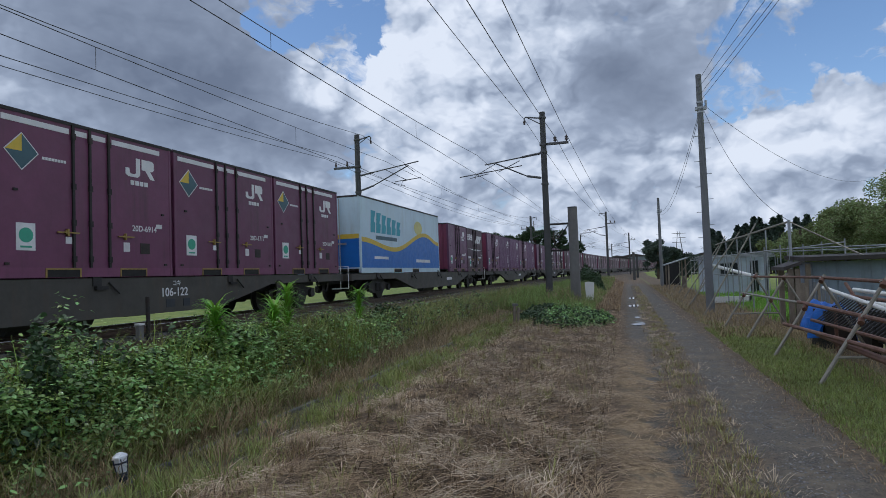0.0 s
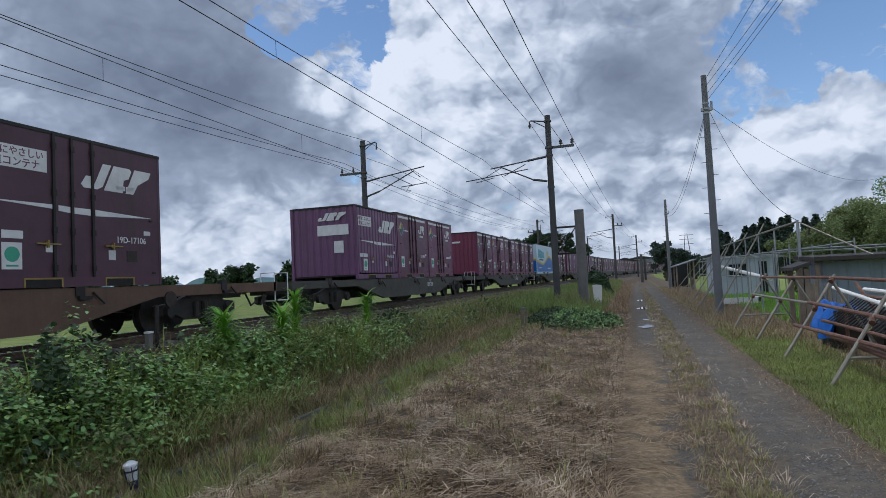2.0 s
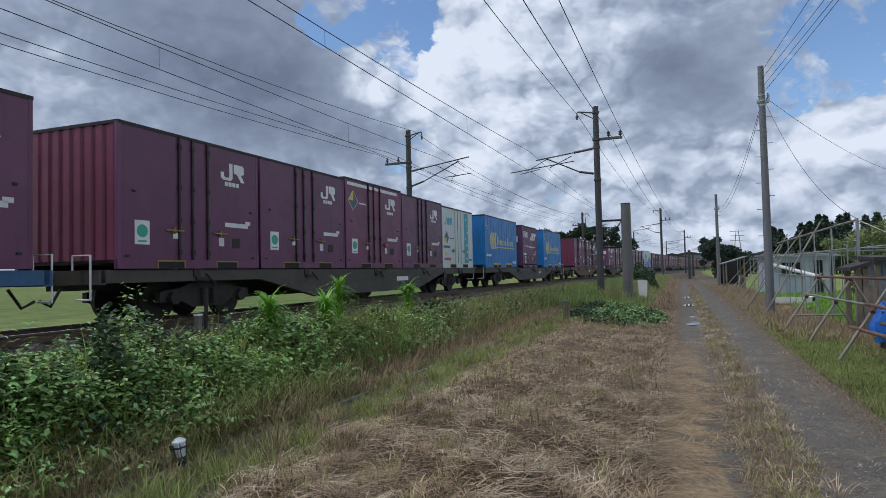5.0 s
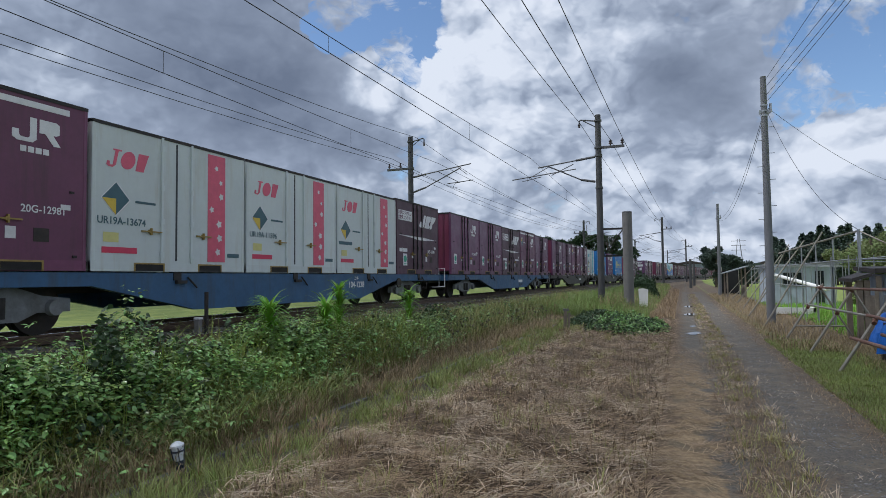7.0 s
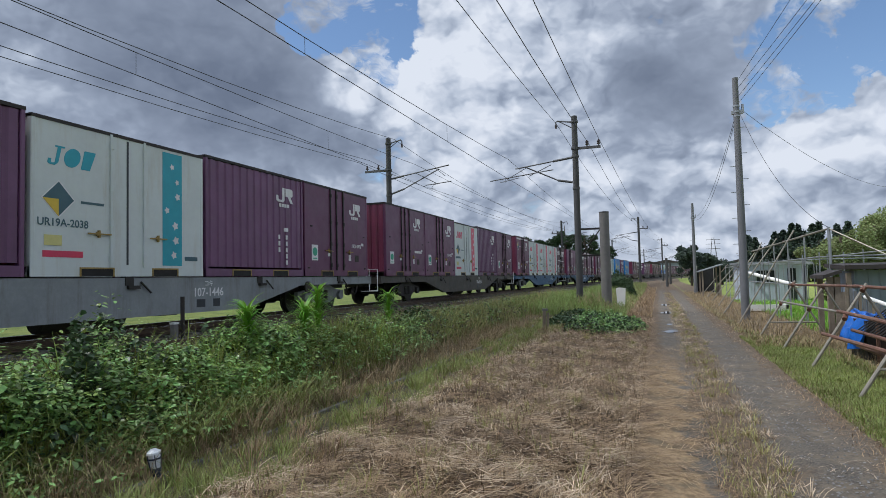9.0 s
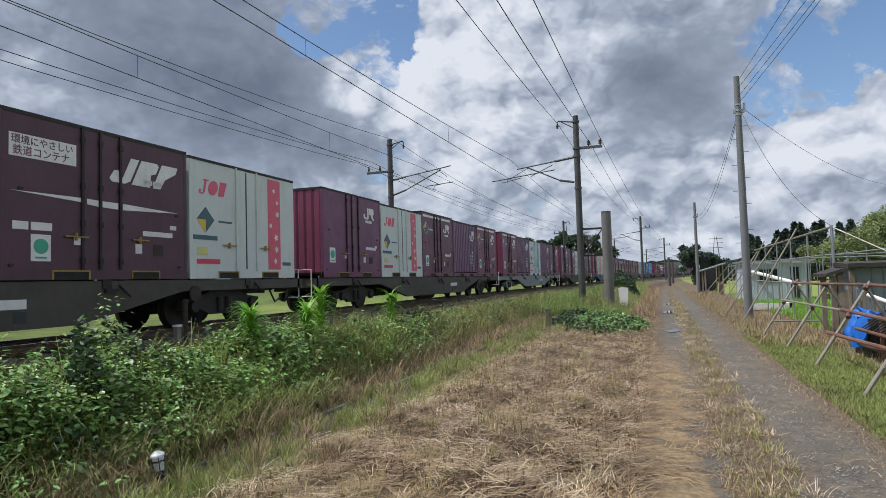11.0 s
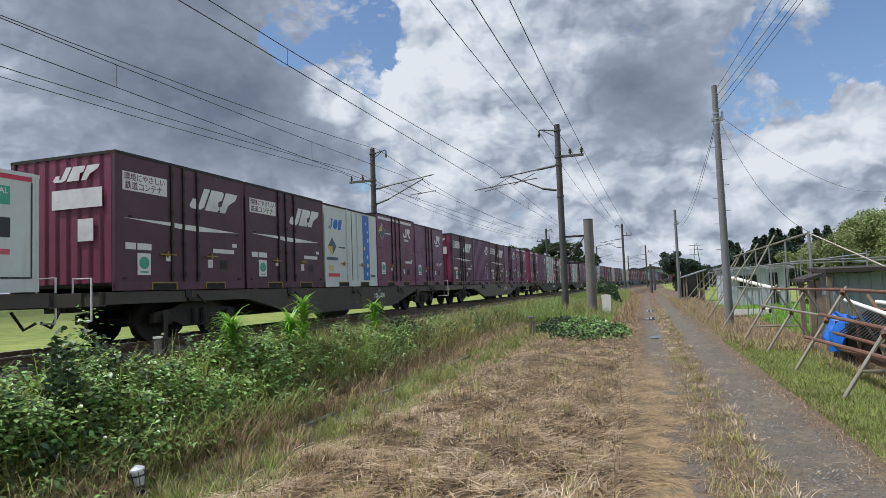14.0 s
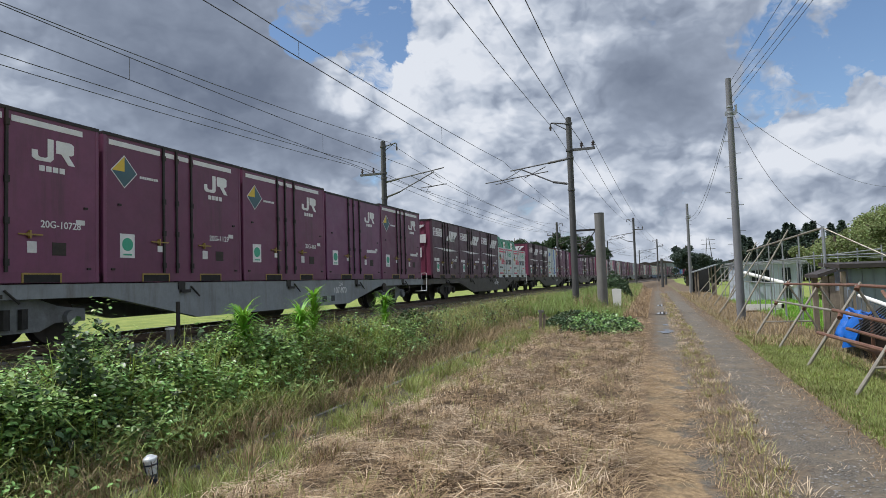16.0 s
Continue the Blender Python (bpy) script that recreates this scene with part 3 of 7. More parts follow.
def build_track(xc, label):
    tr = thing("railway_track", label, "railway track", "railway tracks")
    tr["kind"] = "structure"
    part("ballast_bed", sweep(Geo(), [(-1.5, -0.35), (1.15, -0.35), (1.1, 0.0), (-1.2, 0.0)], track_pts(xc, RAIL_Z - 0.19)), BALLAST, tr)
    for s in (-1, 1):
        part("rail", sweep(Geo(), [(-0.06, -0.15), (0.06, -0.15), (0.06, -0.13), (0.012, -0.11), (0.012, -0.04), (0.034, -0.03), (0.034, 0.0), (-0.034, 0.0), (-0.034, -0.03), (-0.012, -0.04), (-0.012, -0.11), (-0.06, -0.13)],
                           track_pts(xc + s * 0.566, RAIL_Z)), RAIL_STEEL, tr)
        part("rail_head", sweep(Geo(), [(-0.026, 0.0), (0.026, 0.0), (0.026, 0.003), (-0.026, 0.003)], track_pts(xc + s * 0.566, RAIL_Z)), RAIL_TOP, tr)
    g = Geo().box(-1.0, 1.0, -0.11, 0.11, -0.17, 0.0)
    me = g.mesh("sleeper", CONCRETE)
    y = 2.0
    while y < 96:
        s = new("sleeper", me)
        s.parent = tr
        s.matrix_basis = pose(xc + bend(y), y, RAIL_Z - 0.15, 0, 0, bend_turn(y))
        y += 0.66
    return tr


build_track(NEAR_X, "empty near track with rusty rails on weedy ballast")
build_track(FAR_X, "far track with steel rails on grey ballast")


def ballast_stones():
    """Loose stones on both shoulders."""
    rng = np.random.default_rng(8)
    n = 9000
    y = rng.uniform(3, 60, n)
    x = np.where(rng.random(n) < 0.5, NEAR_X, FAR_X) + rng.uniform(-1.7, 1.7, n)
    b = np.maximum(0, y - BEND_Y) ** 2 / BEND_R2
    base = np.array([[1, 0, 0], [-1, 0, 0], [0, 1, 0], [0, -1, 0], [0, 0, 1], [0, 0, -1]], float)
    tri = np.array([[0, 2, 4], [2, 1, 4], [1, 3, 4], [3, 0, 4], [2, 0, 5], [1, 2, 5], [3, 1, 5], [0, 3, 5]])
    size = rng.uniform(0.015, 0.04, (n, 1, 1)) * rng.uniform(0.6, 1.3, (n, 6, 1))
    a = rng.uniform(0, 6.28, n)
    rot = np.stack([np.stack([np.cos(a), -np.sin(a)], -1), np.stack([np.sin(a), np.cos(a)], -1)], -2)
    v = base[None] * size
    v[:, :, :2] = np.einsum("nij,nkj->nki", rot, v[:, :, :2])
    top = RAIL_Z - 0.19 - np.clip(np.abs(x - np.where(np.abs(x - NEAR_X) < 1.75, NEAR_X, FAR_X)) - 1.35, 0, 1) * 0.6
    v += np.stack([x + b, y, top + 0.008], -1)[:, None]
    f = (tri[None] + (np.arange(n) * 6)[:, None, None]).reshape(-1, 3)
    stuff("ballast_stones", v.reshape(-1, 3), f, BALLAST, "loose grey-brown ballast stones beside the rails", "ballast")


ballast_stones()

# ---------------------------------------------------------------- masts and wires
MAST_YS = [-23.0, 27.0, 77.0, 125.0, 176.0, 226.0, 276.0, 326.0]
MAST_TOP = 8.45


def near_mast(y):
    bx = bend(y)
    m = thing("catenary_mast", "dark concrete catenary mast with a hinged cantilever and insulator arm", "catenary mast", "catenary masts",
              pose(NEAR_X + 3.13 + bx, y, 0, 0, 0, bend_turn(y)))
    part("pole", Geo().tube((0, 0, -0.3), (0, 0, MAST_TOP), 0.150, 0.122, 14), MAST_CONCRETE, m)
    for z in (5.35, 6.72, 7.05, 8.2):
        part("band_clamp", Geo().tube((0, 0, z - 0.04), (0, 0, z + 0.04), 0.157, 0.157, 12), MAST_STEEL, m)
    part("top_tube", Geo().tube((-0.15, 0, 6.68), (-0.95, 0, 6.58), 0.05, 0.05).tube((-0.95, 0, 6.58), (-2.6, 0, 6.38), 0.028), MAST_STEEL, m, "pale insulator rod with a steel tube")
    part("brace_tube", Geo().tube((-0.15, 0, 5.62), (-0.75, 0, 5.74), 0.05, 0.05).tube((-0.75, 0, 5.74), (-2.15, 0, 6.42), 0.028), MAST_STEEL, m)
    part("lower_arm", Geo().tube((-0.95, 0, 6.22), (-3.75, 0, 5.92), 0.022).tube((-1.05, 0, 6.44), (-2.0, 0, 6.02), 0.018).tube((-2.1, 0, 6.4), (-3.0, 0, 5.95), 0.014), MAST_STEEL, m)
    part("steady_arm", Geo().tube((-2.45, 0, 5.98), (-3.3, 0, 5.83), 0.015).tube((-3.05, 0, 5.82), (-3.05, 0, 6.0), 0.012), MAST_STEEL, m)
    part("crossarm", Geo().box(-0.16, 1.06, -0.05, 0.05, 7.0, 7.1), MAST_STEEL, m)
    for x in (0.50, 0.98):
        part("insulator", Geo().tube((x, 0, 7.1), (x, 0, 7.17), 0.03).tube((x, 0, 7.17), (x, 0, 7.21), 0.075).tube((x, 0, 7.21), (x, 0, 7.27), 0.05).tube((x, 0, 7.27), (x, 0, 7.31), 0.075).tube((x, 0, 7.31), (x, 0, 7.37), 0.03), INSUL, m, "dark porcelain insulator")
    part("top_bracket", Geo().path([(-0.1, 0, 8.2), (-0.72, 0, 8.3), (-0.78, 0, 8.26), (-0.78, 0, 8.1)], 0.03).tube((-0.1, 0, 7.95), (-0.62, 0, 8.26), 0.02), MAST_STEEL, m)
    part("top_insulator", Geo().tube((-0.78, 0, 8.12), (-0.78, 0, 8.06), 0.06).tube((-0.78, 0, 8.06), (-0.78, 0, 7.98), 0.04), INSUL, m)
    return m


def far_mast(y):
    bx = bend(y)
    m = thing("catenary_mast", "dark concrete catenary mast behind the goods train", "catenary mast", "catenary masts",
              pose(FAR_X - 1.85 - 0.45 + bx, y + 1.0, 0, 0, 0, bend_turn(y)))
    part("pole", Geo().tube((0, 0, -0.3), (0, 0, MAST_TOP + 0.1), 0.150, 0.122, 14), MAST_CONCRETE, m)
    for z in (5.75, 6.75, 7.0, 8.3):
        part("band_clamp", Geo().tube((0, 0, z - 0.04), (0, 0, z + 0.04), 0.157, 0.157, 12), MAST_STEEL, m)
    part("top_tube", Geo().tube((0.15, 0, 6.55), (0.8, 0, 6.66), 0.045).tube((0.8, 0, 6.66), (3.1, 0, 7.0), 0.028), MAST_STEEL, m)
    part("brace_tube", Geo().tube((0.15, 0, 5.82), (0.8, 0, 6.02), 0.045).tube((0.8, 0, 6.02), (2.6, 0, 6.85), 0.028), MAST_STEEL, m)
    part("lower_arm", Geo().tube((1.4, 0, 6.75), (2.5, 0, 6.15), 0.016).tube((1.9, 0, 6.12), (3.2, 0, 6.22), 0.02).tube((2.4, 0, 6.9), (2.9, 0, 6.5), 0.014), MAST_STEEL, m)
    part("steady_arm", Geo().path([(2.9, 0, 6.2), (2.3, 0, 6.12), (2.2, 0, 5.95), (2.4, 0, 5.9)], 0.014), MAST_STEEL, m)
    part("crossarm", Geo().box(-1.25, 0.16, -0.05, 0.05, 6.94, 7.04), MAST_STEEL, m)
    for x in (-0.55, -1.15):
        part("insulator", Geo().tube((x, 0, 7.04), (x, 0, 7.1), 0.03).tube((x, 0, 7.1), (x, 0, 7.14), 0.07).tube((x, 0, 7.14), (x, 0, 7.2), 0.05).tube((x, 0, 7.2), (x, 0, 7.3), 0.035), INSUL, m, "dark porcelain insulator")
    part("top_bracket", Geo().path([(0.1, 0, 8.3), (0.66, 0, 8.42), (0.72, 0, 8.36), (0.72, 0, 8.2)], 0.03).tube((0.1, 0, 8.1), (0.5, 0, 8.36), 0.02), MAST_STEEL, m)
    part("top_insulator", Geo().tube((0.72, 0, 8.2), (0.72, 0, 8.05), 0.045), INSUL, m)
    return m


for _y in MAST_YS[1:]:
    near_mast(_y)
for _y in MAST_YS[1:5]:
    far_mast(_y)


def spans(x, z, sag, ys, stagger=0.0):
    """Points of a wire hung from mast to mast."""
    out = []
    for i, (a, b) in enumerate(zip(ys, ys[1:])):
        sa = stagger if i % 2 else -stagger
        for k in range(12):
            u = k / 12
            y = a + (b - a) * u
            xx = x + bend(a) * (1 - u) + bend(b) * u + sa * (2 * u - 1) * -1
            out.append((xx, y, z - sag * 4 * u * (1 - u)))
    out.append((x + bend(ys[-1]), ys[-1], z))
    return out


def wire(x, z, sag, label, r=0.010, ys=None):
    return solid("overhead_wire", Geo().path(spans(x, z, sag, ys or MAST_YS), r, 5), WIRE, label, "overhead wire", "overhead wires")


def catenary(x, z_contact, z_carrier, sag, stagger, label):
    th = thing("catenary_line", label, "catenary", "catenary lines")
    part("contact_wire", Geo().path(spans(x, z_contact, 0.0, MAST_YS, stagger), 0.009, 5), WIRE, th)
    part("carrier_wire", Geo().path(spans(x, z_carrier, sag, MAST_YS, stagger), 0.009, 5), WIRE, th)
    low, high = spans(x, z_contact, 0.0, MAST_YS, stagger), spans(x, z_carrier, sag, MAST_YS, stagger)
    for k in range(1, 48):
        if k % 12 == 0 or k % 2:
            continue
        (xa, ya, za), (xb, yb, zb) = low[k], high[k]
        part("hanger", Geo().tube((xa, ya, za), (xb, yb, zb), 0.005, 0.005, 4), WIRE, th)


catenary(NEAR_X + 0.02, 5.95, 6.83, 0.63, 0.2, "contact wire and carrier wire over the near track")
catenary(FAR_X - 0.25, 6.07, 6.95, 0.45, -0.25, "contact wire and carrier wire over the train")
for _x, _z, _s in ((-3.92, 8.17, 0.66), (-2.63, 7.28, 0.67), (-2.13, 7.28, 0.30)):
    wire(_x, _z, _s, "dark feeder cable strung along the near masts")
for _x, _z, _s in ((-11.53, 8.25, 1.15), (-12.80, 7.34, 0.72), (-13.40, 7.30, 0.68)):
    wire(_x, _z, _s, "dark feeder cable strung along the far masts")


def stub_mast():
    """The short thick pole tied to the near mast."""
    m = thing("brace_pole", "thick grey concrete stub pole tied to a catenary mast", "pole", "", pose(-2.06, 27.0, 0))
    part("pole", Geo().tube((0, 0, -0.3), (0, 0, 4.27), 0.215, 0.195, 18), CONCRETE, m)
    part("cap", Geo().tube((0, 0, 4.25), (0, 0, 4.29), 0.20, 0.20, 18), MAST_CONCRETE, m)
    part("tie_bar", Geo().box(-1.05, -0.15, -0.04, 0.04, 3.56, 3.64), DARK_STEEL, m)
    part("tie_bar", Geo().box(-1.05, -0.15, -0.04, 0.04, 2.44, 2.51), DARK_STEEL, m)
    part("diagonal_brace", Geo().tube((-0.98, 0, 2.5), (-0.18, 0, 3.56), 0.025), DARK_STEEL, m)


stub_mast()
for _x, _y, _h in ((1.1, 92.0, 3.9), (1.9, 113.0, 3.6)):
    solid("short_post", Geo().tube((_x, _y, -0.2), (_x, _y, _h), 0.2, 0.17, 10), MAST_CONCRETE, "short dark concrete post beside the line", "post", "line posts")

# ---------------------------------------------------------------- containers
HW = 1.225          # half width
FACE = HW + 0.004


def panel(a0, a1, z0, z1, x=FACE, d=0.004):
    """A thin plate on the side; a runs along the side from the rear."""
    return Geo().box(x - d, x + 0.002, a0, a1, z0, z1)


def corrugated(length, z0, z1, pitch, depth, gap=0.55, x=HW - 0.035, along="y"):
    """A pressed sheet of upright ribs."""
    g, a = Geo(), 0.0
    ring = []
    n = int(round(length / pitch))
    p = length / n
    for k in range(n):
        s = k * p
        ring += [(s, 0), (s + p * (1 - gap) * 0.5, 0), (s + p * (1 - gap) * 0.75, depth), (s + p * (1 - (1 - gap) * 0.25), depth)]
    ring.append((length, 0))
    vs = []
    for s, d in ring:
        for z in (z0, z1):
            vs.append((x + d, s, z) if along == "y" else (s, -x - d, z))
    fs = [(2 * i, 2 * i + 2, 2 * i + 3, 2 * i + 1) for i in range(len(ring) - 1)]
    return g.add(vs, fs)


HOOK = ((0.0, 0.44), (0.13, 0.44), (0.14, 0.22), (0.19, 0.16), (0.32, 0.16), (0.36, 0.22), (0.36, 1.0), (0.50, 1.0), (0.50, 0.14), (0.42, 0.0), (0.10, 0.0), (0.0, 0.12))
FLAG = ((0.56, 0.44), (0.56, 1.0), (0.92, 1.0), (1.0, 0.91), (1.0, 0.52), (0.93, 0.44), (0.86, 0.44), (1.03, 0.0), (0.87, 0.0), (0.69, 0.44))
SLANT_A = ((0.02, 0.45), (0.12, 0.45), (0.14, 0.2), (0.19, 0.2), (0.19, 1.0), (0.32, 1.0), (0.32, 0.12), (0.26, 0.0), (0.06, 0.0), (0.0, 0.12))
SLANT_B = ((0.36, 0.0), (0.36, 1.0), (0.62, 1.0), (0.67, 0.9), (0.67, 0.58), (0.60, 0.50), (0.66, 0.0))
SLANT_C = ((0.71, 0.0), (0.71, 1.0), (1.0, 1.0), (1.0, 0.72), (0.86, 0.40), (0.84, 0.0))


def logo_two(a, z, w, h, m, parent, label):
    """A maker's mark as a hook and a bent flag shape."""
    for ring in (HOOK, FLAG):
        part("logo_block", Geo().prism([(a + u * w, z + v * h) for u, v in ring], 0, FACE - 0.003, FACE + 0.002), m, parent, label)


def logo_slant(a, z, w, h, m, parent, y_end=None):
    """A maker's mark as three slanted shapes; y_end puts it on the rear wall."""
    for shape in (SLANT_A, SLANT_B, SLANT_C):
        ring = [(a + u * 0.86 * w + v * 0.14 * w, z + v * h) for u, v in shape]
        g = Geo().prism(ring, 0, FACE - 0.003, FACE + 0.002) if y_end is None else Geo().prism(ring, 1, y_end - 0.004, y_end + 0.002)
        part("logo_block", g, m, parent, "white block logo")


def print_row(a, z, w, h, n, m, parent):
    """A line of small unreadable print as short bars."""
    p = w / n
    for k in range(n):
        part("print_bar", panel(a + k * p, a + k * p + p * 0.78, z, z + h), m, parent)


def diamond(a, z, r, parent, pale=DECAL_YELLOW, rest=DECAL_SLATE, low=False):
    x0, x1 = FACE - 0.003, FACE + 0.003
    part("diamond_sign", Geo().prism([(a, z - r * 1.08), (a + r * 1.08, z), (a, z + r * 1.08), (a - r * 1.08, z)], 0, x0 - 0.002, x0 + 0.004), DECAL_WHITE if pale is DECAL_YELLOW else DECAL_DARK, parent, "size diamond sign")
    q = [(a, z), (a - r, z), (a, z - r)] if low else [(a, z), (a, z + r), (a - r, z)]
    part("diamond_field", Geo().prism([(a, z - r), (a + r, z), (a, z + r), (a - r, z)], 0, x0, x1), rest, parent)
    part("diamond_quarter", Geo().prism(q, 0, x0, x1 + 0.003), pale, parent)


def sticker(a, z, w, h, parent):
    part("sticker", panel(a, a + w, z, z + h), DECAL_WHITE, parent, "white and green sticker")
    ring = [(a + w / 2 + 0.38 * w * math.cos(k * math.tau / 14), z + h * 0.56 + 0.36 * w * math.sin(k * math.tau / 14)) for k in range(14)]
    part("sticker_print", Geo().prism(ring, 0, FACE, FACE + 0.005).box(FACE, FACE + 0.005, a + 0.2 * w, a + 0.8 * w, z + 0.1 * h, z + 0.17 * h), DECAL_GREEN, parent)


def lock(a, z, w, parent):
    g = Geo().box(FACE + 0.01, FACE + 0.035, a, a + w, z - 0.011, z + 0.011).box(FACE, FACE + 0.04, a + w * 0.43, a + w * 0.50, z - 0.06, z + 0.06)
    g.box(FACE, FACE + 0.03, a + w * 0.36, a + w * 0.44, z - 0.03, z + 0.03)
    part("lock_bar", g, BRASS, parent, "worn yellow locking bar")


# Painted shade: near-black for the inside of fork pockets that aren't cut out.
POCKET_SHADE = material("pocket_shadow_paint", (0.012, 0.011, 0.011), 0.8, vary=0.1)


def shell(th, length, height, skin, end_skin, roof=DARK_STEEL, pockets=True, posts=(1.37, 1.71, 2.12), ribs=False, end_ribs=True, frame_mat=None, post_mat=None, pocket_pos=((0.86, 1.50), (2.38, 3.0))):
    fm = frame_mat or skin
    g = Geo()
    t = 0.03
    if ribs:
        part("side_sheet", corrugated(length - 0.16, 0.2, height - 0.08, 0.26, 0.028), skin, th).location.y = 0.08
        part("far_side", Geo().box(-HW, -HW + t, 0.04, length - 0.04, 0.15, height - 0.06), skin, th)
    else:
        part("side_sheet", Geo().box(HW - t, HW, 0.05, length - 0.05, 0.15, height - 0.07), skin, th)
        part("far_side", Geo().box(-HW, -HW + t, 0.05, length - 0.05, 0.15, height - 0.07), skin, th)
    if end_ribs:
        e = corrugated(2 * HW - 0.16, 0.15, height - 0.07, 0.245, 0.03, x=-0.045, along="x")
        for i in range(len(e.v)):
            x, y, z = e.v[i]
            e.v[i] = (x - HW + 0.08, y, z)
        part("rear_wall", e, end_skin, th)
    else:
        part("rear_wall", Geo().box(-HW + 0.05, HW - 0.05, 0.01, 0.05, 0.15, height - 0.07), end_skin, th)
    part("front_wall", Geo().box(-HW + 0.05, HW - 0.05, length - 0.05, length - 0.02, 0.15, height - 0.07), end_skin, th)
    part("roof", Geo().box(-HW - 0.01, HW + 0.012, 0.0, length, height - 0.07, height - 0.015).box(-HW + 0.04, HW - 0.04, 0.04, length - 0.04, height - 0.015, height), roof, th, "dark roof")
    for sx in (-1, 1):
        x0, x1 = sorted((sx * (HW - 0.06), sx * (HW + 0.004)))
        part("bottom_rail", Geo().box(x0, x1, 0.0, length, 0.0, 0.16), fm, th)
    for sx in (-1, 1):
        for ay in (0.0, length - 0.075):
            x0, x1 = sorted((sx * (HW - 0.09), sx * (HW + 0.01)))
            part("corner_post", Geo().box(x0, x1, ay, ay + 0.075, 0.0, height - 0.03, 0.012), fm, th)
    if pockets:
        for p0, p1 in pocket_pos:
            # Flat dark plate on the unbroken rail, painting the pocket's inner shade.
            part("fork_pocket", Geo().box(HW - 0.02, HW + 0.008, p0, p1, 0.006, 0.13), POCKET_SHADE, th)
            part("pocket_frame", Geo().box(HW - 0.01, HW + 0.012, p0 - 0.02, p1 + 0.02, 0.125, 0.15).box(HW - 0.01, HW + 0.012, p0 - 0.02, p0 + 0.01, 0.0, 0.13).box(HW - 0.01, HW + 0.012, p1 - 0.01, p1 + 0.02, 0.0, 0.13), BRASS, th)
    for p in posts:
        g = Geo().box(HW, HW + 0.03, p - 0.022, p + 0.022, 0.16, height - 0.05)
        for z in (0.3, 0.9, 1.5, height - 0.25):
            g.box(HW + 0.005, HW + 0.045, p - 0.035, p + 0.035, z - 0.05, z + 0.05)
        part("door_post", g, post_mat or DARK_STEEL, th)
    part("floor", Geo().box(-HW + 0.06, HW - 0.06, 0.06, length - 0.06, 0.1, 0.15), DARK_STEEL, th)


def small_marks(th, cream=DECAL_WHITE):
    part("label_plate", panel(1.22, 1.34, 0.55, 0.66), cream, th)
    part("label_plate", panel(2.45, 2.60, 0.45, 0.62), cream, th)
    part("label_plate", panel(3.28, 3.44, 0.92, 1.0), cream, th)
    print_row(2.64, 1.70, 0.46, 0.085, 4, DECAL_WHITE, th)
    for a, z in ((0.30, 1.32), (3.42, 1.18), (0.16, 0.20), (3.48, 0.20)):
        part("latch_stop", Geo().box(HW, HW + 0.022, a, a + 0.07, z, z + 0.035), DARK_STEEL, th)
    part("inspection_plate", Geo().box(HW, HW + 0.006, 2.86, 3.10, 0.42, 0.62), DARK_STEEL, th)


def box_striped():
    th = thing("freight_container", "maroon twelve-foot freight container with white top stripes and hazard diamond", "container", "freight containers")
    shell(th, 3.72, 2.58, MAROON, WINE)
    for a, b in ((0.12, 1.30), (1.42, 1.66), (1.76, 2.06), (2.2, 3.4)):
        part("top_stripe", panel(a, b, 2.36, 2.45), DECAL_WHITE, th)
    diamond(0.45, 1.93, 0.27, th)
    logo_two(2.52, 1.85, 0.72, 0.36, DECAL_WHITE, th, "white block logo")
    sticker(0.35, 0.42, 0.32, 0.42, th)
    lock(1.05, 0.73, 0.42, th), lock(2.30, 0.72, 0.38, th)
    small_marks(th)
    print_row(0.80, 1.86, 0.45, 0.045, 8, DECAL_WHITE, th)
    part("print_bar", Geo().box(-0.3, 0.2, -0.02, -0.012, 1.95, 2.05), DECAL_WHITE, th)
    return th


def box_plain():
    th = thing("freight_container", "plain maroon twelve-foot freight container with side doors", "container", "freight containers")
    shell(th, 3.72, 2.52, PLUM, WINE)
    logo_two(2.52, 1.82, 0.72, 0.36, DECAL_WHITE, th, "white block logo")
    sticker(0.35, 0.42, 0.32, 0.42, th)
    lock(1.05, 0.70, 0.42, th), lock(2.30, 0.70, 0.38, th)
    small_marks(th)
    return th


def box_ribbed():
    th = thing("freight_container", "plum ribbed-sided twelve-foot freight container", "container", "freight containers")
    shell(th, 3.72, 2.52, PURPLE, WINE, posts=(), ribs=True)
    logo_two(2.52, 1.82, 0.72, 0.36, DECAL_WHITE, th, "white block logo")
    print_row(2.64, 1.70, 0.46, 0.085, 4, DECAL_WHITE, th)
    for a, n in ((2.60, 3), (2.92, 5)):
        for k in range(n):
            part("print_mark", panel(a, a + 0.075, 0.90 - k * 0.155, 1.01 - k * 0.155), DECAL_WHITE, th)
    part("label_plate", panel(2.84, 3.02, 1.10, 1.19), DECAL_WHITE, th)
    return th


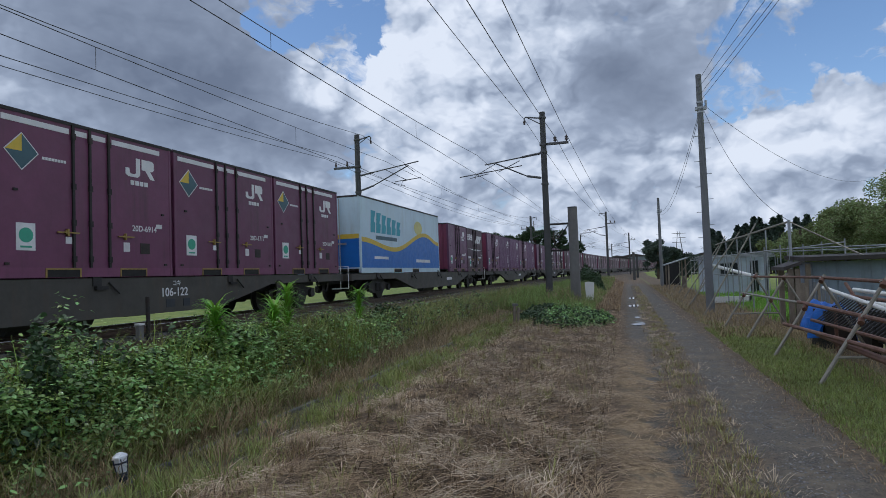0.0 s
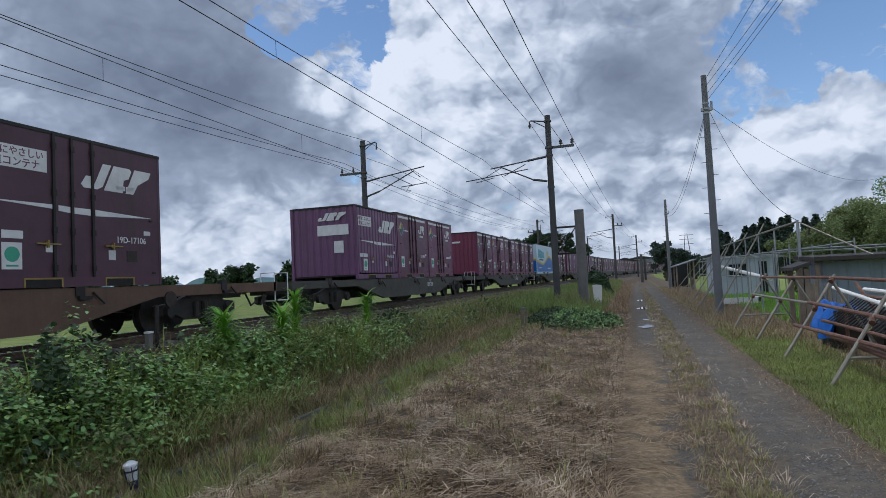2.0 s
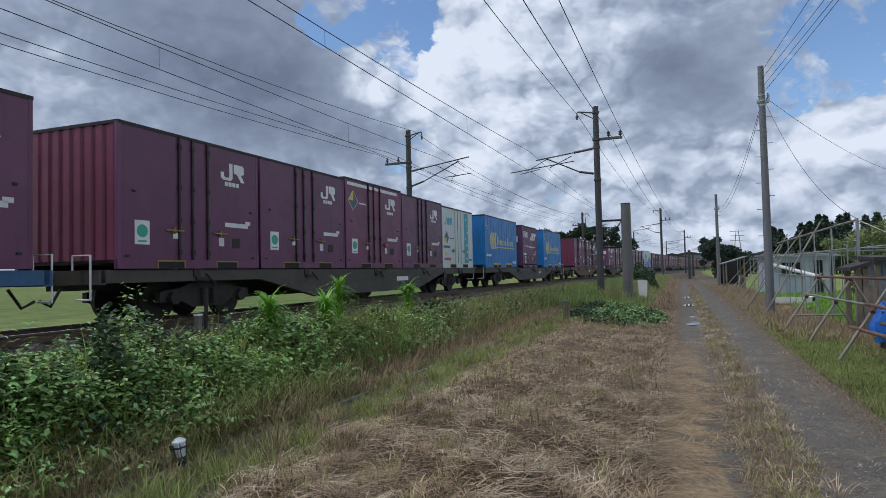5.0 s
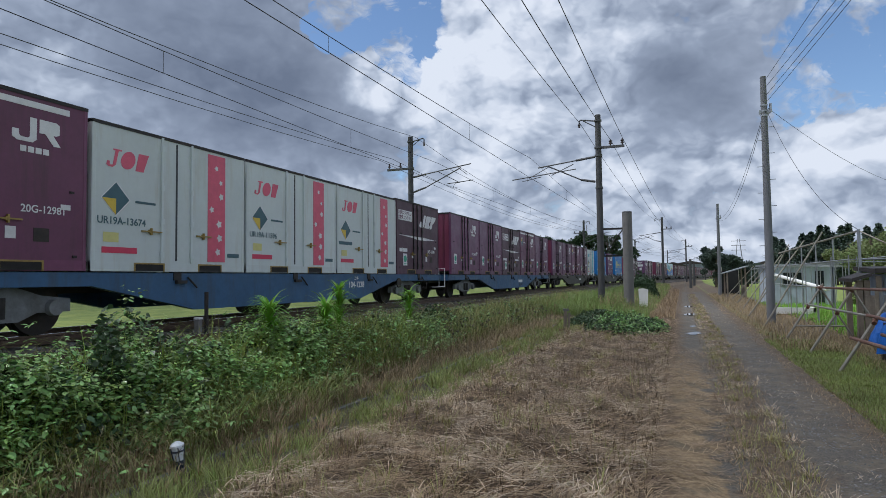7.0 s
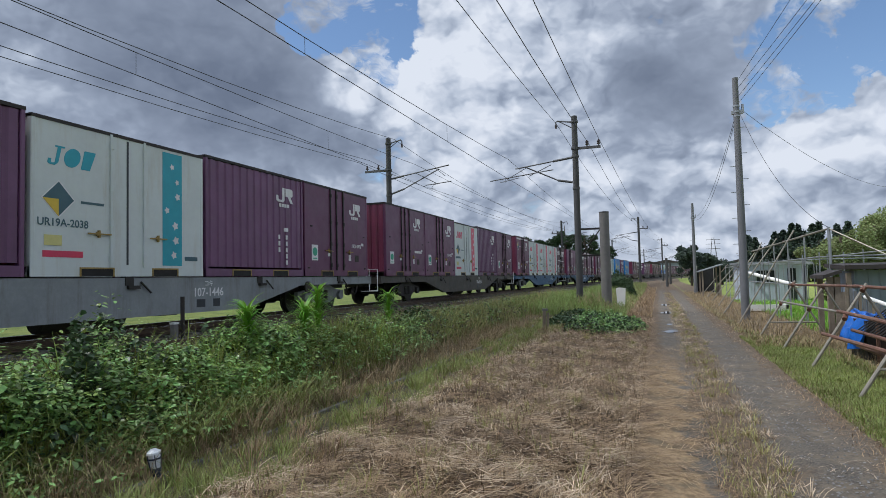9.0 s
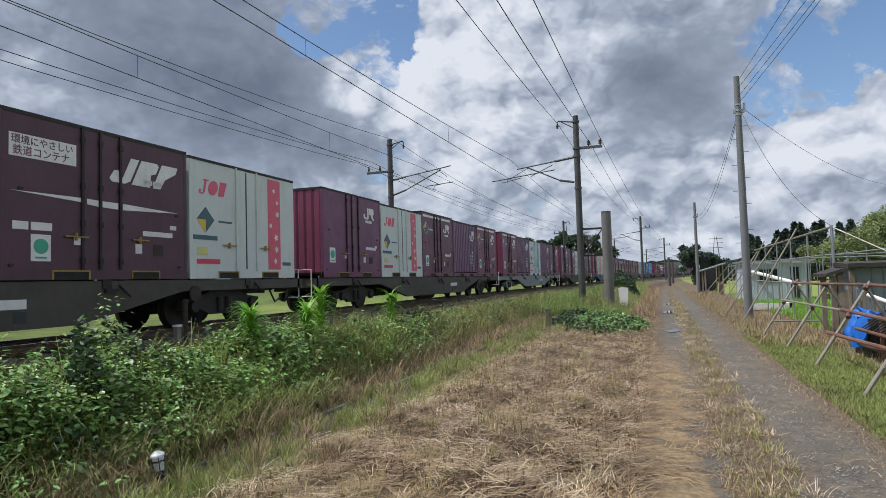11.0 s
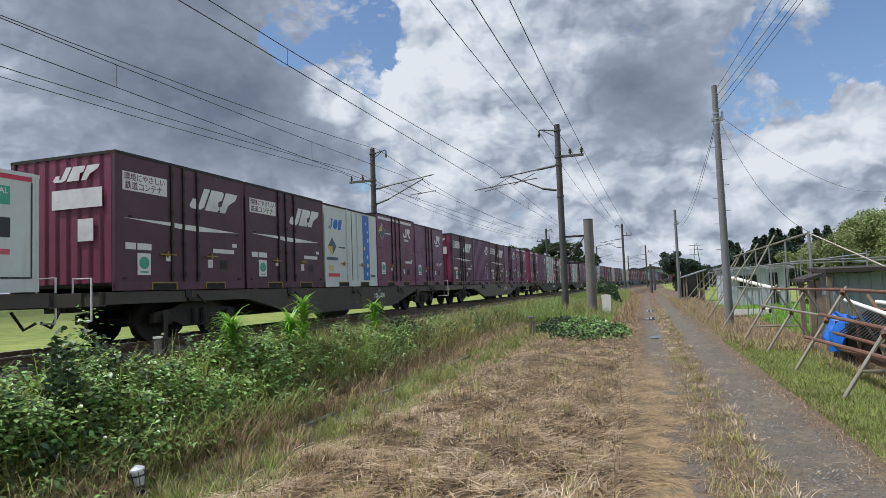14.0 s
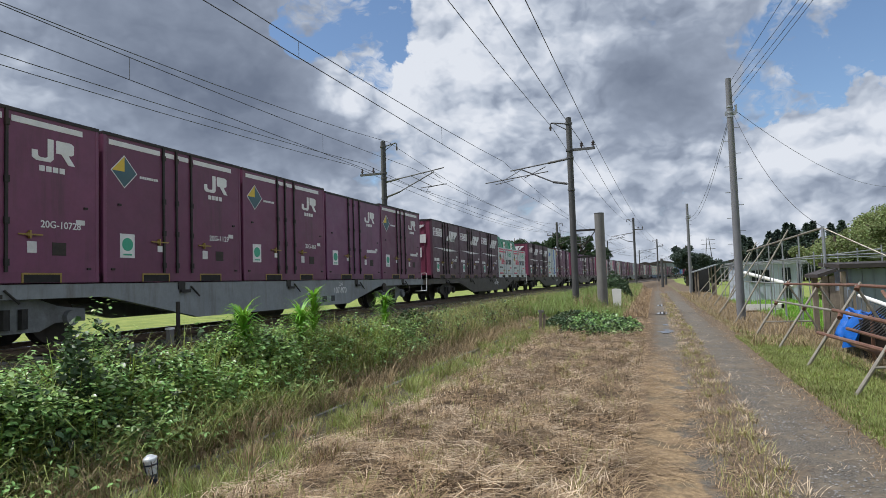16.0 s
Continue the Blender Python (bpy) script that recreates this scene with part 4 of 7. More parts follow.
def box_slant(skin=BROWN_RED, end=WINE, label="dark maroon freight container with slanted white marks and a white swoosh", ribs=False):
    th = thing("freight_container", label, "container", "freight containers")
    shell(th, 3.72, 2.50, skin, end, ribs=ribs, posts=() if ribs else (1.37, 1.71, 2.12))
    part("slogan_board", panel(0.16, 1.26, 1.80, 2.14), DECAL_WHITE, th, "white slogan board")
    lettering("環境にやさしい", 0.145, MAROON, th, (FACE + 0.003, 0.19, 2.0), label="slogan lettering")
    lettering("鉄道コンテナ", 0.155, MAROON, th, (FACE + 0.003, 0.21, 1.84), label="slogan lettering")
    logo_slant(1.87, 1.66, 1.62, 0.46, DECAL_WHITE, th)
    part("swoosh", Geo().prism([(0.18, 1.30), (1.36, 1.24), (1.36, 1.31)], 0, FACE - 0.003, FACE + 0.002).prism([(1.46, 1.22), (1.68, 1.20), (1.68, 1.30), (1.46, 1.31)], 0, FACE - 0.003, FACE + 0.002).prism(
        [(1.76, 1.20), (2.08, 1.19), (2.08, 1.30), (1.76, 1.30)], 0, FACE - 0.003, FACE + 0.002).prism([(2.18, 1.19), (3.5, 1.25), (2.18, 1.30)], 0, FACE - 0.003, FACE + 0.002), DECAL_WHITE, th)
    part("print_bar", panel(0.22, 0.46, 0.74, 0.86), DECAL_WHITE, th)
    part("print_bar", panel(0.50, 0.84, 0.74, 0.86), DECAL_WHITE, th)
    sticker(0.5, 0.28, 0.32, 0.40, th)
    lock(1.05, 0.68, 0.42, th), lock(2.36, 0.69, 0.38, th)
    small_marks(th)
    logo_slant(-0.2, 2.0, 1.1, 0.26, DECAL_WHITE, th, y_end=-0.012)
    part("end_board", Geo().box(-0.2, 0.95, -0.02, -0.012, 1.5, 1.85), DECAL_WHITE, th)
    part("end_sticker", Geo().box(0.4, 0.75, -0.02, -0.012, 0.9, 1.3), DECAL_WHITE, th)
    return th


def box_white(stripe, label):
    th = thing("freight_container", label, "container", "freight containers")
    shell(th, 3.72, 2.46, WHITE_BOX, WHITE_BOX, posts=(1.44, 2.17), frame_mat=WHITE_BOX, post_mat=WHITE_BOX, end_ribs=False)
    part("door_gap", Geo().box(HW, HW + 0.006, 1.78, 1.82, 0.2, 2.36), DECAL_DARK, th)
    def slanted(ring, a, w, d=0.0):
        return Geo().prism([(a + u * w + v * 0.07, 1.72 + v * 0.31) for u, v in ring], 0, FACE - 0.003, FACE + 0.002 + d)
    oval = [(0.5 + 0.5 * math.cos(k * math.tau / 18), 0.5 + 0.5 * math.sin(k * math.tau / 18)) for k in range(18)]
    part("logo", slanted(((0.0, 0.30), (0.0, 0.08), (0.2, 0.0), (0.55, 0.0), (0.75, 0.15), (0.75, 0.9), (1.0, 0.92), (1.0, 1.0), (0.3, 1.0), (0.3, 0.92), (0.5, 0.9), (0.5, 0.12), (0.25, 0.10), (0.2, 0.30)), 0.26, 0.24), stripe, th, "block logo")
    part("logo", slanted(oval, 0.52, 0.29), stripe, th, "block logo")
    part("logo", slanted(((0.1, 0.0), (0.8, 0.0), (1.0, 1.0), (0.1, 1.0)), 0.83, 0.24), stripe, th, "block logo")
    diamond(0.46, 1.2, 0.27, th, DECAL_YELLOW, DECAL_SLATE, True)
    part("stripe", panel(2.62, 3.12, 0.2, 2.34), stripe, th, "coloured upright stripe")
    rng = random.Random(5)
    for k in range(7):
        a, z, r = rng.uniform(2.72, 3.02), 0.4 + k * 0.28, rng.uniform(0.05, 0.09)
        ring = [(a + r * math.cos(j * math.tau / 10) * (1 if j % 2 else 0.6), z + r * math.sin(j * math.tau / 10) * (1 if j % 2 else 0.6)) for j in range(10)]
        part("stripe_flower", Geo().prism(ring, 0, FACE, FACE + 0.005), DECAL_WHITE, th)
    lock(0.98, 0.70, 0.45, th), lock(2.30, 0.69, 0.40, th)
    part("print_bar", panel(0.86, 1.3, 1.17, 1.21), DECAL_SLATE, th)
    part("print_bar", panel(0.2, 0.9, 0.3, 0.4), DECAL_RED, th)
    part("print_bar", panel(3.2, 3.55, 0.3, 0.38), DECAL_SLATE, th)
    part("sheet_frame", Geo().box(FACE, FACE + 0.004, 0.22, 0.52, 0.48, 0.64), DECAL_PALE, th)
    return th


def box_low():
    """A low white container with a tarpaulin-covered load on top."""
    th = thing("freight_container", "low white container with red top band and green diamond signs", "container", "freight containers")
    shell(th, 3.72, 1.80, WHITE_BOX, WHITE_BOX, roof=WHITE_BOX, posts=(1.34, 2.36), frame_mat=WHITE_BOX, post_mat=WHITE_BOX, end_ribs=False)
    part("top_band", panel(0.22, 1.80, 1.66, 1.78).box(FACE - 0.004, FACE + 0.002, 1.88, 3.6, 1.66, 1.78), DECAL_RED, th, "red top band")
    for a, b, c, d in ((0.24, 0.265, 0.2, 1.65), (1.80, 1.825, 0.2, 1.65), (1.88, 1.905, 0.2, 1.65), (3.58, 3.605, 0.2, 1.65), (0.27, 1.795, 0.2, 0.225), (1.91, 3.575, 0.2, 0.225)):
        part("panel_line", Geo().box(FACE, FACE + 0.004, a, b, c, d), DECAL_DARK, th)
    diamond(0.46, 1.22, 0.24, th, DECAL_YELLOW, DECAL_DARK, True)
    for b0, b1, c1 in ((0.0, 0.30, 1.0), (0.36, 0.46, 0.72), (0.52, 0.70, 1.0), (0.75, 1.0, 0.72)):
        part("logo_block", Geo().prism([(0.74 + b0 * 0.94, 0.80), (0.74 + b1 * 0.94, 0.80), (0.74 + b1 * 0.94, 0.80 + c1 * 0.34), (0.74 + b0 * 0.94, 0.80 + c1 * 0.34)], 0, FACE - 0.003, FACE + 0.002), DECAL_RED, th, "red block logo")
    ring = [(1.16 + 0.09 * math.cos(k * math.tau / 16), 1.27 + 0.09 * math.sin(k * math.tau / 16)) for k in range(16)]
    part("logo_dot", Geo().prism(ring, 0, FACE - 0.003, FACE + 0.002), DECAL_RED, th)
    for k in range(4):
        a = 1.98 + k * 0.335
        part("name_bar", panel(a, a + 0.27, 0.80, 1.09), DECAL_DARK, th)
    part("sign_plate", panel(2.76, 3.25, 1.28, 1.55), DECAL_GREEN, th, "green sign plate")
    lettering("MODAL", 0.12, DECAL_WHITE, th, (FACE + 0.003, 2.80, 1.44), label="white lettering")
    lettering("SHIFT", 0.12, DECAL_WHITE, th, (FACE + 0.003, 2.80, 1.32), label="white lettering")
    ring = [(2.47 + 0.15 * math.cos(k * math.tau / 16), 1.42 + 0.15 * math.sin(k * math.tau / 16)) for k in range(16)]
    part("round_sign", Geo().prism(ring, 0, FACE - 0.003, FACE + 0.002), DECAL_GREEN, th)
    part("print_bar", panel(0.28, 1.75, 1.50, 1.6), DECAL_PINK, th)
    part("print_bar", panel(2.9, 3.25, 0.55, 0.63), DECAL_PINK, th)
    lock(1.0, 0.42, 0.5, th), lock(2.3, 0.42, 0.45, th)
    part("base_plate", panel(0.3, 1.1, 0.22, 0.3), DECAL_PINK, th)
    return th


def tarp_load():
    """A lashed load under a sagging sheet, with a poster on the side."""
    th = thing("tarpaulin_load", "green tarpaulin over a lashed load on a low container", "tarpaulin", "tarpaulin loads")
    rng = random.Random(11)
    nx, ny = 16, 20
    vs, fs = [], []
    for i in range(nx + 1):
        for j in range(ny + 1):
            u, v = i / nx * 2 - 1, j / ny * 2 - 1
            edge = max(abs(u), abs(v))
            z = 0.76 - 0.05 * (abs(u) ** 3 + abs(v) ** 3) - (0.78 if edge > 0.97 else 0.0) + rng.uniform(-0.012, 0.012)
            k = 1.0 + (0.05 if edge > 0.97 else 0.0)
            vs.append((u * 1.0 * k + rng.uniform(-0.015, 0.015), 0.95 + v * 0.86 * k + rng.uniform(-0.015, 0.015), max(-0.0, z)))
    for i in range(nx):
        for j in range(ny):
            a = i * (ny + 1) + j
            fs.append((a, a + 1, a + ny + 2, a + ny + 1))
    part("sheet", Geo().add(vs, fs), TARP_GREEN, th)
    part("poster", Geo().box(1.045, 1.055, 0.14, 0.54, 0.06, 0.50), WHITE_PAINT, th, "cream poster with an orange sun shape")
    ring = [(0.34 + 0.12 * math.cos(k * math.tau / 14) * (1 if k % 2 else 0.75), 0.26 + 0.12 * math.sin(k * math.tau / 14) * (1 if k % 2 else 0.75)) for k in range(14)]
    part("poster_print", Geo().prism(ring, 0, 1.053, 1.06), BRASS, th)
    part("rope", Geo().path([(1.03, 0.5, 0.7), (1.06, 0.9, 0.02)], 0.008, 5).path([(0.8, 1.82, 0.68), (0.0, 1.86, 0.02)], 0.008, 5).path([(-0.2, 1.82, 0.68), (0.7, 1.86, 0.02)], 0.008, 5), DARK_STEEL, th)
    return th


def box_far(skin, label):
    """A plainer container for the head of the train, never seen near."""
    th = thing("freight_container", label, "container", "freight containers")
    part("body", Geo().box(-HW, HW, 0.02, BOX_LEN - 0.02, 0.1, 2.45), skin, th)
    part("rear_wall", Geo().box(-HW + 0.05, HW - 0.05, 0.0, 0.02, 0.15, 2.42), WINE, th)
    part("roof", Geo().box(-HW - 0.01, HW + 0.01, 0.0, BOX_LEN, 2.45, 2.52), DARK_STEEL, th)
    part("bottom_rail", Geo().box(HW - 0.05, HW + 0.005, 0.0, BOX_LEN, 0.0, 0.12), skin, th)
    for p in (1.37, 2.12):
        part("door_post", Geo().box(HW, HW + 0.03, p - 0.03, p + 0.03, 0.16, 2.45), DARK_STEEL, th)
    part("logo_block", panel(2.55, 3.2, 1.85, 2.2), DECAL_WHITE, th)
    part("sticker", panel(0.35, 0.67, 0.42, 0.84), DECAL_WHITE, th)
    return th


BOX_LEN = 3.72


def box_blue():
    th = thing("freight_container", "blue twenty-foot freight container with yellow chevrons", "container", "freight containers")
    L = 5.95
    shell(th, L, 2.55, BLUE_BOX, BLUE_BOX, posts=(), end_ribs=False, pocket_pos=((1.35, 1.98), (2.14, 2.62), (3.72, 4.12), (4.26, 4.74)))
    for a, b in ((1.35, 1.98), (2.14, 2.62), (3.72, 4.12), (4.26, 4.74)):
        part("pocket_lip", Geo().box(HW, HW + 0.016, a - 0.02, b + 0.02, 0.152, 0.225), DECAL_YELLOW, th, "yellow pocket lip")
    for k in range(11):
        a = 0.5 + k * 0.49
        part("panel_rib", Geo().box(HW, HW + 0.008, a - 0.012, a + 0.012, 0.2, 2.46), BLUE_BOX, th)
    for k in range(3):
        a = 0.80 + k * 0.36
        part("chevron", Geo().prism([(a + 0.2, 0.93), (a + 0.46, 0.93), (a + 0.26, 1.33), (a + 0.46, 1.74), (a + 0.2, 1.74), (a, 1.33)], 0, FACE - 0.003, FACE + 0.002), DECAL_PALE, th, "yellow chevron")
    for a, w, h in [(2.02, 0.24, 0.42)] + [(2.32 + 0.24 * k, 0.17, 0.25) for k in range(6)] + [(3.95, 0.24, 0.42)] + [(4.25 + 0.24 * k, 0.17, 0.25) for k in range(4)]:
        mark = [(a, 1.15), (a + w * 0.75, 1.15), (a + w, 1.15 + h), (a + w * 0.3, 1.15 + h)]
        part("logo", Geo().prism(mark, 0, FACE - 0.003, FACE + 0.002), DECAL_PALE, th, "cream block logo")
    part("underline", panel(2.0, 5.5, 1.0, 1.05), DECAL_PALE, th)
    part("name_plate", panel(5.05, 5.75, 0.22, 0.34), DECAL_WHITE, th)
    diamond(0.45, 2.05, 0.17, th, DECAL_YELLOW, DECAL_DARK, True)
    part("end_logo", Geo().prism([(-0.85, 1.85), (-0.65, 1.85), (-0.5, 2.3), (-0.72, 2.3)], 1, -0.01, 0.01).prism([(-0.45, 1.85), (-0.1, 1.85), (0.1, 2.0), (-0.25, 2.3), (-0.4, 2.3)], 1, -0.01, 0.01).box(-0.85, 0.1, -0.01, 0.01, 1.72, 1.77), DECAL_PALE, th)
    part("door_bar", Geo().tube((-0.3, -0.02, 0.2), (-0.3, -0.02, 2.4), 0.02).tube((0.5, -0.02, 0.2), (0.5, -0.02, 2.4), 0.02), BLUE_BOX, th)
    part("print_bar", panel(0.2, 1.0, 0.55, 0.66), DECAL_WHITE, th)
    return th


def box_wave():
    th = thing("freight_container", "long pale blue container with deep blue and yellow waves", "container", "freight containers")
    L = 9.4
    shell(th, L, 2.72, SKY_BOX, SKY_BOX, posts=(), end_ribs=False, pocket_pos=((3.2, 4.0), (5.4, 6.2)))
    knots, top = [(0.06, 1.26), (3.2, 0.98), (7.2, 1.74), (L - 0.06, 1.40)], []
    for (a0, z0), (a1, z1) in zip(knots, knots[1:]):
        for k in range(12):
            u = k / 12
            top.append((a0 + (a1 - a0) * u, z0 + (z1 - z0) * (0.5 - 0.5 * math.cos(math.pi * u))))
    top.append(knots[-1])
    part("wave", Geo().prism([(a, float(z) - 0.16) for a, z in top] + [(L - 0.06, 0.18), (0.06, 0.18)], 0, FACE - 0.004, FACE + 0.001), DEEP_BLUE, th, "deep blue wave")
    part("wave_edge", Geo().prism([(a, float(z)) for a, z in top] + [(a, float(z) - 0.17) for a, z in reversed(top)], 0, FACE - 0.003, FACE + 0.004), DECAL_YELLOW, th, "yellow wave edge")
    for k in range(6):
        a = 0.9 + k * 0.53
        h = 0.80 - 0.05 * k
        part("logo", Geo().prism([(a, 1.46), (a + 0.40, 1.46), (a + 0.46, 1.46 + h * 0.45), (a + 0.34, 1.46 + h * 0.5), (a + 0.50, 1.46 + h), (a + 0.08, 1.46 + h)], 0, FACE - 0.003, FACE + 0.003), DECAL_TEAL, th, "teal block logo")
    part("print_bar", panel(1.4, 3.6, 1.22, 1.36), DECAL_SLATE, th)
    part("print_bar", panel(5.9, 7.9, 0.42, 0.55), DECAL_WHITE, th)
    part("print_bar", panel(1.2, 2.6, 0.5, 0.6), DECAL_WHITE, th)
    ring = [(6.3 + 0.55 * math.cos(k * math.tau / 18), 1.92 + 0.3 * math.sin(k * math.tau / 18)) for k in range(18)]
    part("round_print", Geo().prism(ring, 0, FACE - 0.004, FACE + 0.002), DECAL_PALE, th)
    part("end_wave", Geo().box(-HW + 0.06, HW - 0.06, -0.004, 0.02, 0.2, 1.2), DEEP_BLUE, th)
    part("end_band", Geo().box(-HW + 0.06, HW - 0.06, -0.008, 0.02, 1.2, 1.36), DECAL_YELLOW, th)
    part("door_bar", Geo().tube((-0.4, -0.03, 0.2), (-0.4, -0.03, 2.6), 0.02).tube((0.45, -0.03, 0.2), (0.45, -0.03, 2.6), 0.02).box(0.2, 0.7, -0.05, -0.02, 1.0, 1.06), GALV, th)
    return th


# ---------------------------------------------------------------- flat wagons
SILL_TOP = RAIL_Z + 0.985       # where the containers stand


def flat_wagon(paint, bogie_paint, label, plain=False):
    """Origin: middle of the wagon on the rail, y forwards."""
    th = thing("container_wagon", label, "wagon", "container wagons")
    top = SILL_TOP - RAIL_Z
    H = 9.75
    ring = [(-H, top - 0.02), (H, top - 0.02), (H, top - 0.24), (5.6, top - 0.24), (3.3, top - 0.72), (-3.3, top - 0.72), (-5.6, top - 0.24), (-H, top - 0.24)]
    for sx in (-1, 1):
        x0, x1 = sorted((sx * 1.06, sx * 1.20))
        part("side_sill", Geo().prism(ring, 0, x0, x1), paint, th)
    g = Geo()
    for k in range(27):
        y = -9.6 + k * 0.738
        g.box(-1.06, 1.06, y - 0.05, y + 0.05, top - 0.16, top - 0.04)
    g.box(-0.25, 0.25, -9.6, 9.6, top - 0.36, top - 0.06)
    part("underframe", g, DARK_STEEL, th)
    for e in (-1, 1):
        y0, y1 = sorted((e * 9.66, e * 9.8))
        part("end_beam", Geo().box(-1.2, 1.2, y0, y1, top - 0.26, top - 0.02), paint, th)
        y0, y1 = sorted((e * 9.7, e * 10.2))
        part("coupler", Geo().box(-0.1, 0.1, y0, y1, top - 0.24, top - 0.02, 0.03).box(-0.16, 0.16, *sorted((e * 10.02, e * 10.2)), top - 0.26, top), DARK_STEEL, th)
        part("handrail", Geo().path([(1.1, e * 9.86, top - 0.5), (1.1, e * 9.86, top + 0.22), (0.7, e * 9.86, top + 0.22), (0.7, e * 9.86, top - 0.02)], 0.016, 6).tube((1.1, e * 9.86, top - 0.5), (0.8, e * 9.86, top - 0.5), 0.016), DECAL_WHITE, th, "pale end handrail")
        part("brake_hose", Geo().path([(0.3, e * 9.75, top - 0.3), (0.32, e * 9.95, top - 0.6), (0.34, e * 10.15, top - 0.5)], 0.025, 6), DARK_STEEL, th)
    for k in range(0 if plain else 5):
        a = -9.47 + 3.805 * k + 1.86
        part("twist_lock", Geo().box(1.1, 1.22, a - 0.09, a + 0.09, top - 0.16, top + 0.06).box(1.18, 1.26, a - 0.05, a + 0.2, top - 0.22, top - 0.16), DARK_STEEL, th)
        part("lock_lever", Geo().tube((1.22, a + 0.25, top - 0.1), (1.26, a + 0.45, top - 0.3), 0.018), DARK_STEEL, th)
    part("air_tank", Geo().tube((0.75, -1.4, top - 0.7), (0.75, 0.2, top - 0.7), 0.19, 0.19, 12).box(0.4, 0.9, 1.0, 1.5, top - 0.75, top - 0.35), DARK_STEEL, th)
    for a, b in ((1.7, 1.95), (2.2, 2.4)):
        part("label_frame", Geo().box(1.2, 1.206, a, b, top - 0.62, top - 0.46), DECAL_DARK, th)
    part("hand_wheel", Geo().tube((1.2, 5.9, top - 0.3), (1.24, 5.9, top - 0.3), 0.16, 0.16, 14), DARK_STEEL, th)
    for yc in (-7.05, 7.05):
        bg = part("bogie", Geo().box(-0.9, 0.9, yc - 0.2, yc + 0.2, 0.42, 0.72).box(-0.3, 0.3, yc - 0.3, yc + 0.3, 0.7, top - 0.1), DARK_STEEL, th)
        for sx in (-1, 1):
            x0, x1 = sorted((sx * 0.86, sx * 0.98))
            sf = [(yc - 1.25, 0.36), (yc - 0.7, 0.36), (yc - 0.42, 0.24), (yc + 0.42, 0.24), (yc + 0.7, 0.36), (yc + 1.25, 0.36), (yc + 1.25, 0.56), (yc + 0.75, 0.62), (yc + 0.4, 0.74), (yc - 0.4, 0.74), (yc - 0.75, 0.62), (yc - 1.25, 0.56)]
            part("side_frame", Geo().prism(sf, 0, x0, x1), bogie_paint, bg)
            if plain:
                continue
            for dy in (-0.95, 0.95):
                part("axle_box", Geo().tube((sx * 0.97, yc + dy, 0.43), (sx * 1.07, yc + dy, 0.43), 0.13, 0.12, 12), bogie_paint, bg)
            part("spring", Geo().tube((sx * 1.0, yc - 0.14, 0.3), (sx * 1.0, yc - 0.14, 0.6), 0.07, 0.07, 8).tube((sx * 1.0, yc + 0.14, 0.3), (sx * 1.0, yc + 0.14, 0.6), 0.07, 0.07, 8), DARK_STEEL, bg)
        for dy in (-0.95, 0.95):
            w = Geo().tube((-0.6, yc + dy, 0.405), (0.6, yc + dy, 0.405), 0.07)
            for sx in (-1, 1):
                w.tube((sx * 0.50, yc + dy, 0.405), (sx * 0.53, yc + dy, 0.405), 0.435, 0.435, 24).tube((sx * 0.53, yc + dy, 0.405), (sx * 0.64, yc + dy, 0.405), 0.41, 0.40, 24)
            part("wheelset", w, DARK_STEEL, bg, "steel wheelset")
    return th


# ---------------------------------------------------------------- the train
SPEED = 18.23                   # metres a second, away from the camera
SLOT, BOX = 3.805, 3.72


def front_at(k):
    """Front end of the load of wagon k at 0 s; k counts forwards from the last wagon seen."""
    if k <= 10:
        return -268.35 + 20.4 * k
    return 18.23 + 20.4 * (k - 14)


S, P_, R_, J, J2, W1, W2, W3, N_ = "striped", "plain", "ribbed", "slant", "slant_ribbed", "pink", "teal", "blue", "low"
LOADS = {
    0: [(S, "20G-10728"), (S, "20G-1129"), (S, "20G-163"), (P_, ""), (S, "")],
    1: [(J, "19C-60082"), (J, ""), (J, "19G-16396"), (N_, "UM8A-656"), (N_, "UM8A-645")],
    2: [(J, ""), (J, ""), (W3, ""), (S, ""), (P_, "19D-42285")],
    3: [(J, ""), (R_, ""), (J, "18D-36603"), (P_, "19D-47302"), (S, "20G-12388")],
    4: [(S, ""), (R_, ""), (W1, ""), (J, ""), (W1, "")],
    5: [(P_, ""), (W1, ""), (S, ""), (R_, ""), (S, "20G-426")],
    6: [(S, ""), (R_, ""), (W2, "UR19A-2038"), (R_, ""), (P_, "19D-4971")],
    7: [(P_, ""), (P_, "19D-45053"), (W1, ""), (R_, ""), (P_, "19D-31660")],
    8: [(S, "20G-12981"), (W1, "UR19A-13674"), (W1, "UR19A-11596"), (W1, ""), (J, "18D-41896")],
    9: [(P_, "19D-45374"), (P_, "19D-46402"), (J, ""), (S, ""), (P_, "")],
    10: [(P_, ""), (P_, ""), (S, ""), (P_, ""), (W2, "")],
    11: [("blue_a", ""), None, (J2, "19D-32668"), None, ("blue_b", "")],
    12: [None, (P_, "19D-44077"), (S, ""), (J, "19D-17106"), None],
    13: [None, (J2, "19G-16156"), (S, "20D-8581"), (S, ""), None],
    14: [(S, ""), (S, "20D-6551"), (S, "20D-6914"), (S, "20D-1717"), (S, "20D-5818")],
    15: [("wave", ""), None, None, (P_, ""), (J, "")],
}
WAGON_MARKS = {0: "107-970", 1: "107-1878", 2: "106-1050", 3: "107-1396", 6: "107-1446", 7: "104-2515", 8: "104-1238", 11: "104-75", 13: "107-759", 14: "106-122"}
WAGON_PAINT = {0: "grey", 3: "taupe", 6: "grey", 8: "blue", 9: "blue", 12: "brown"}
WAGON_PAINT.update({_k: "far" for _k in range(18, 29)})
_rng = random.Random(21)
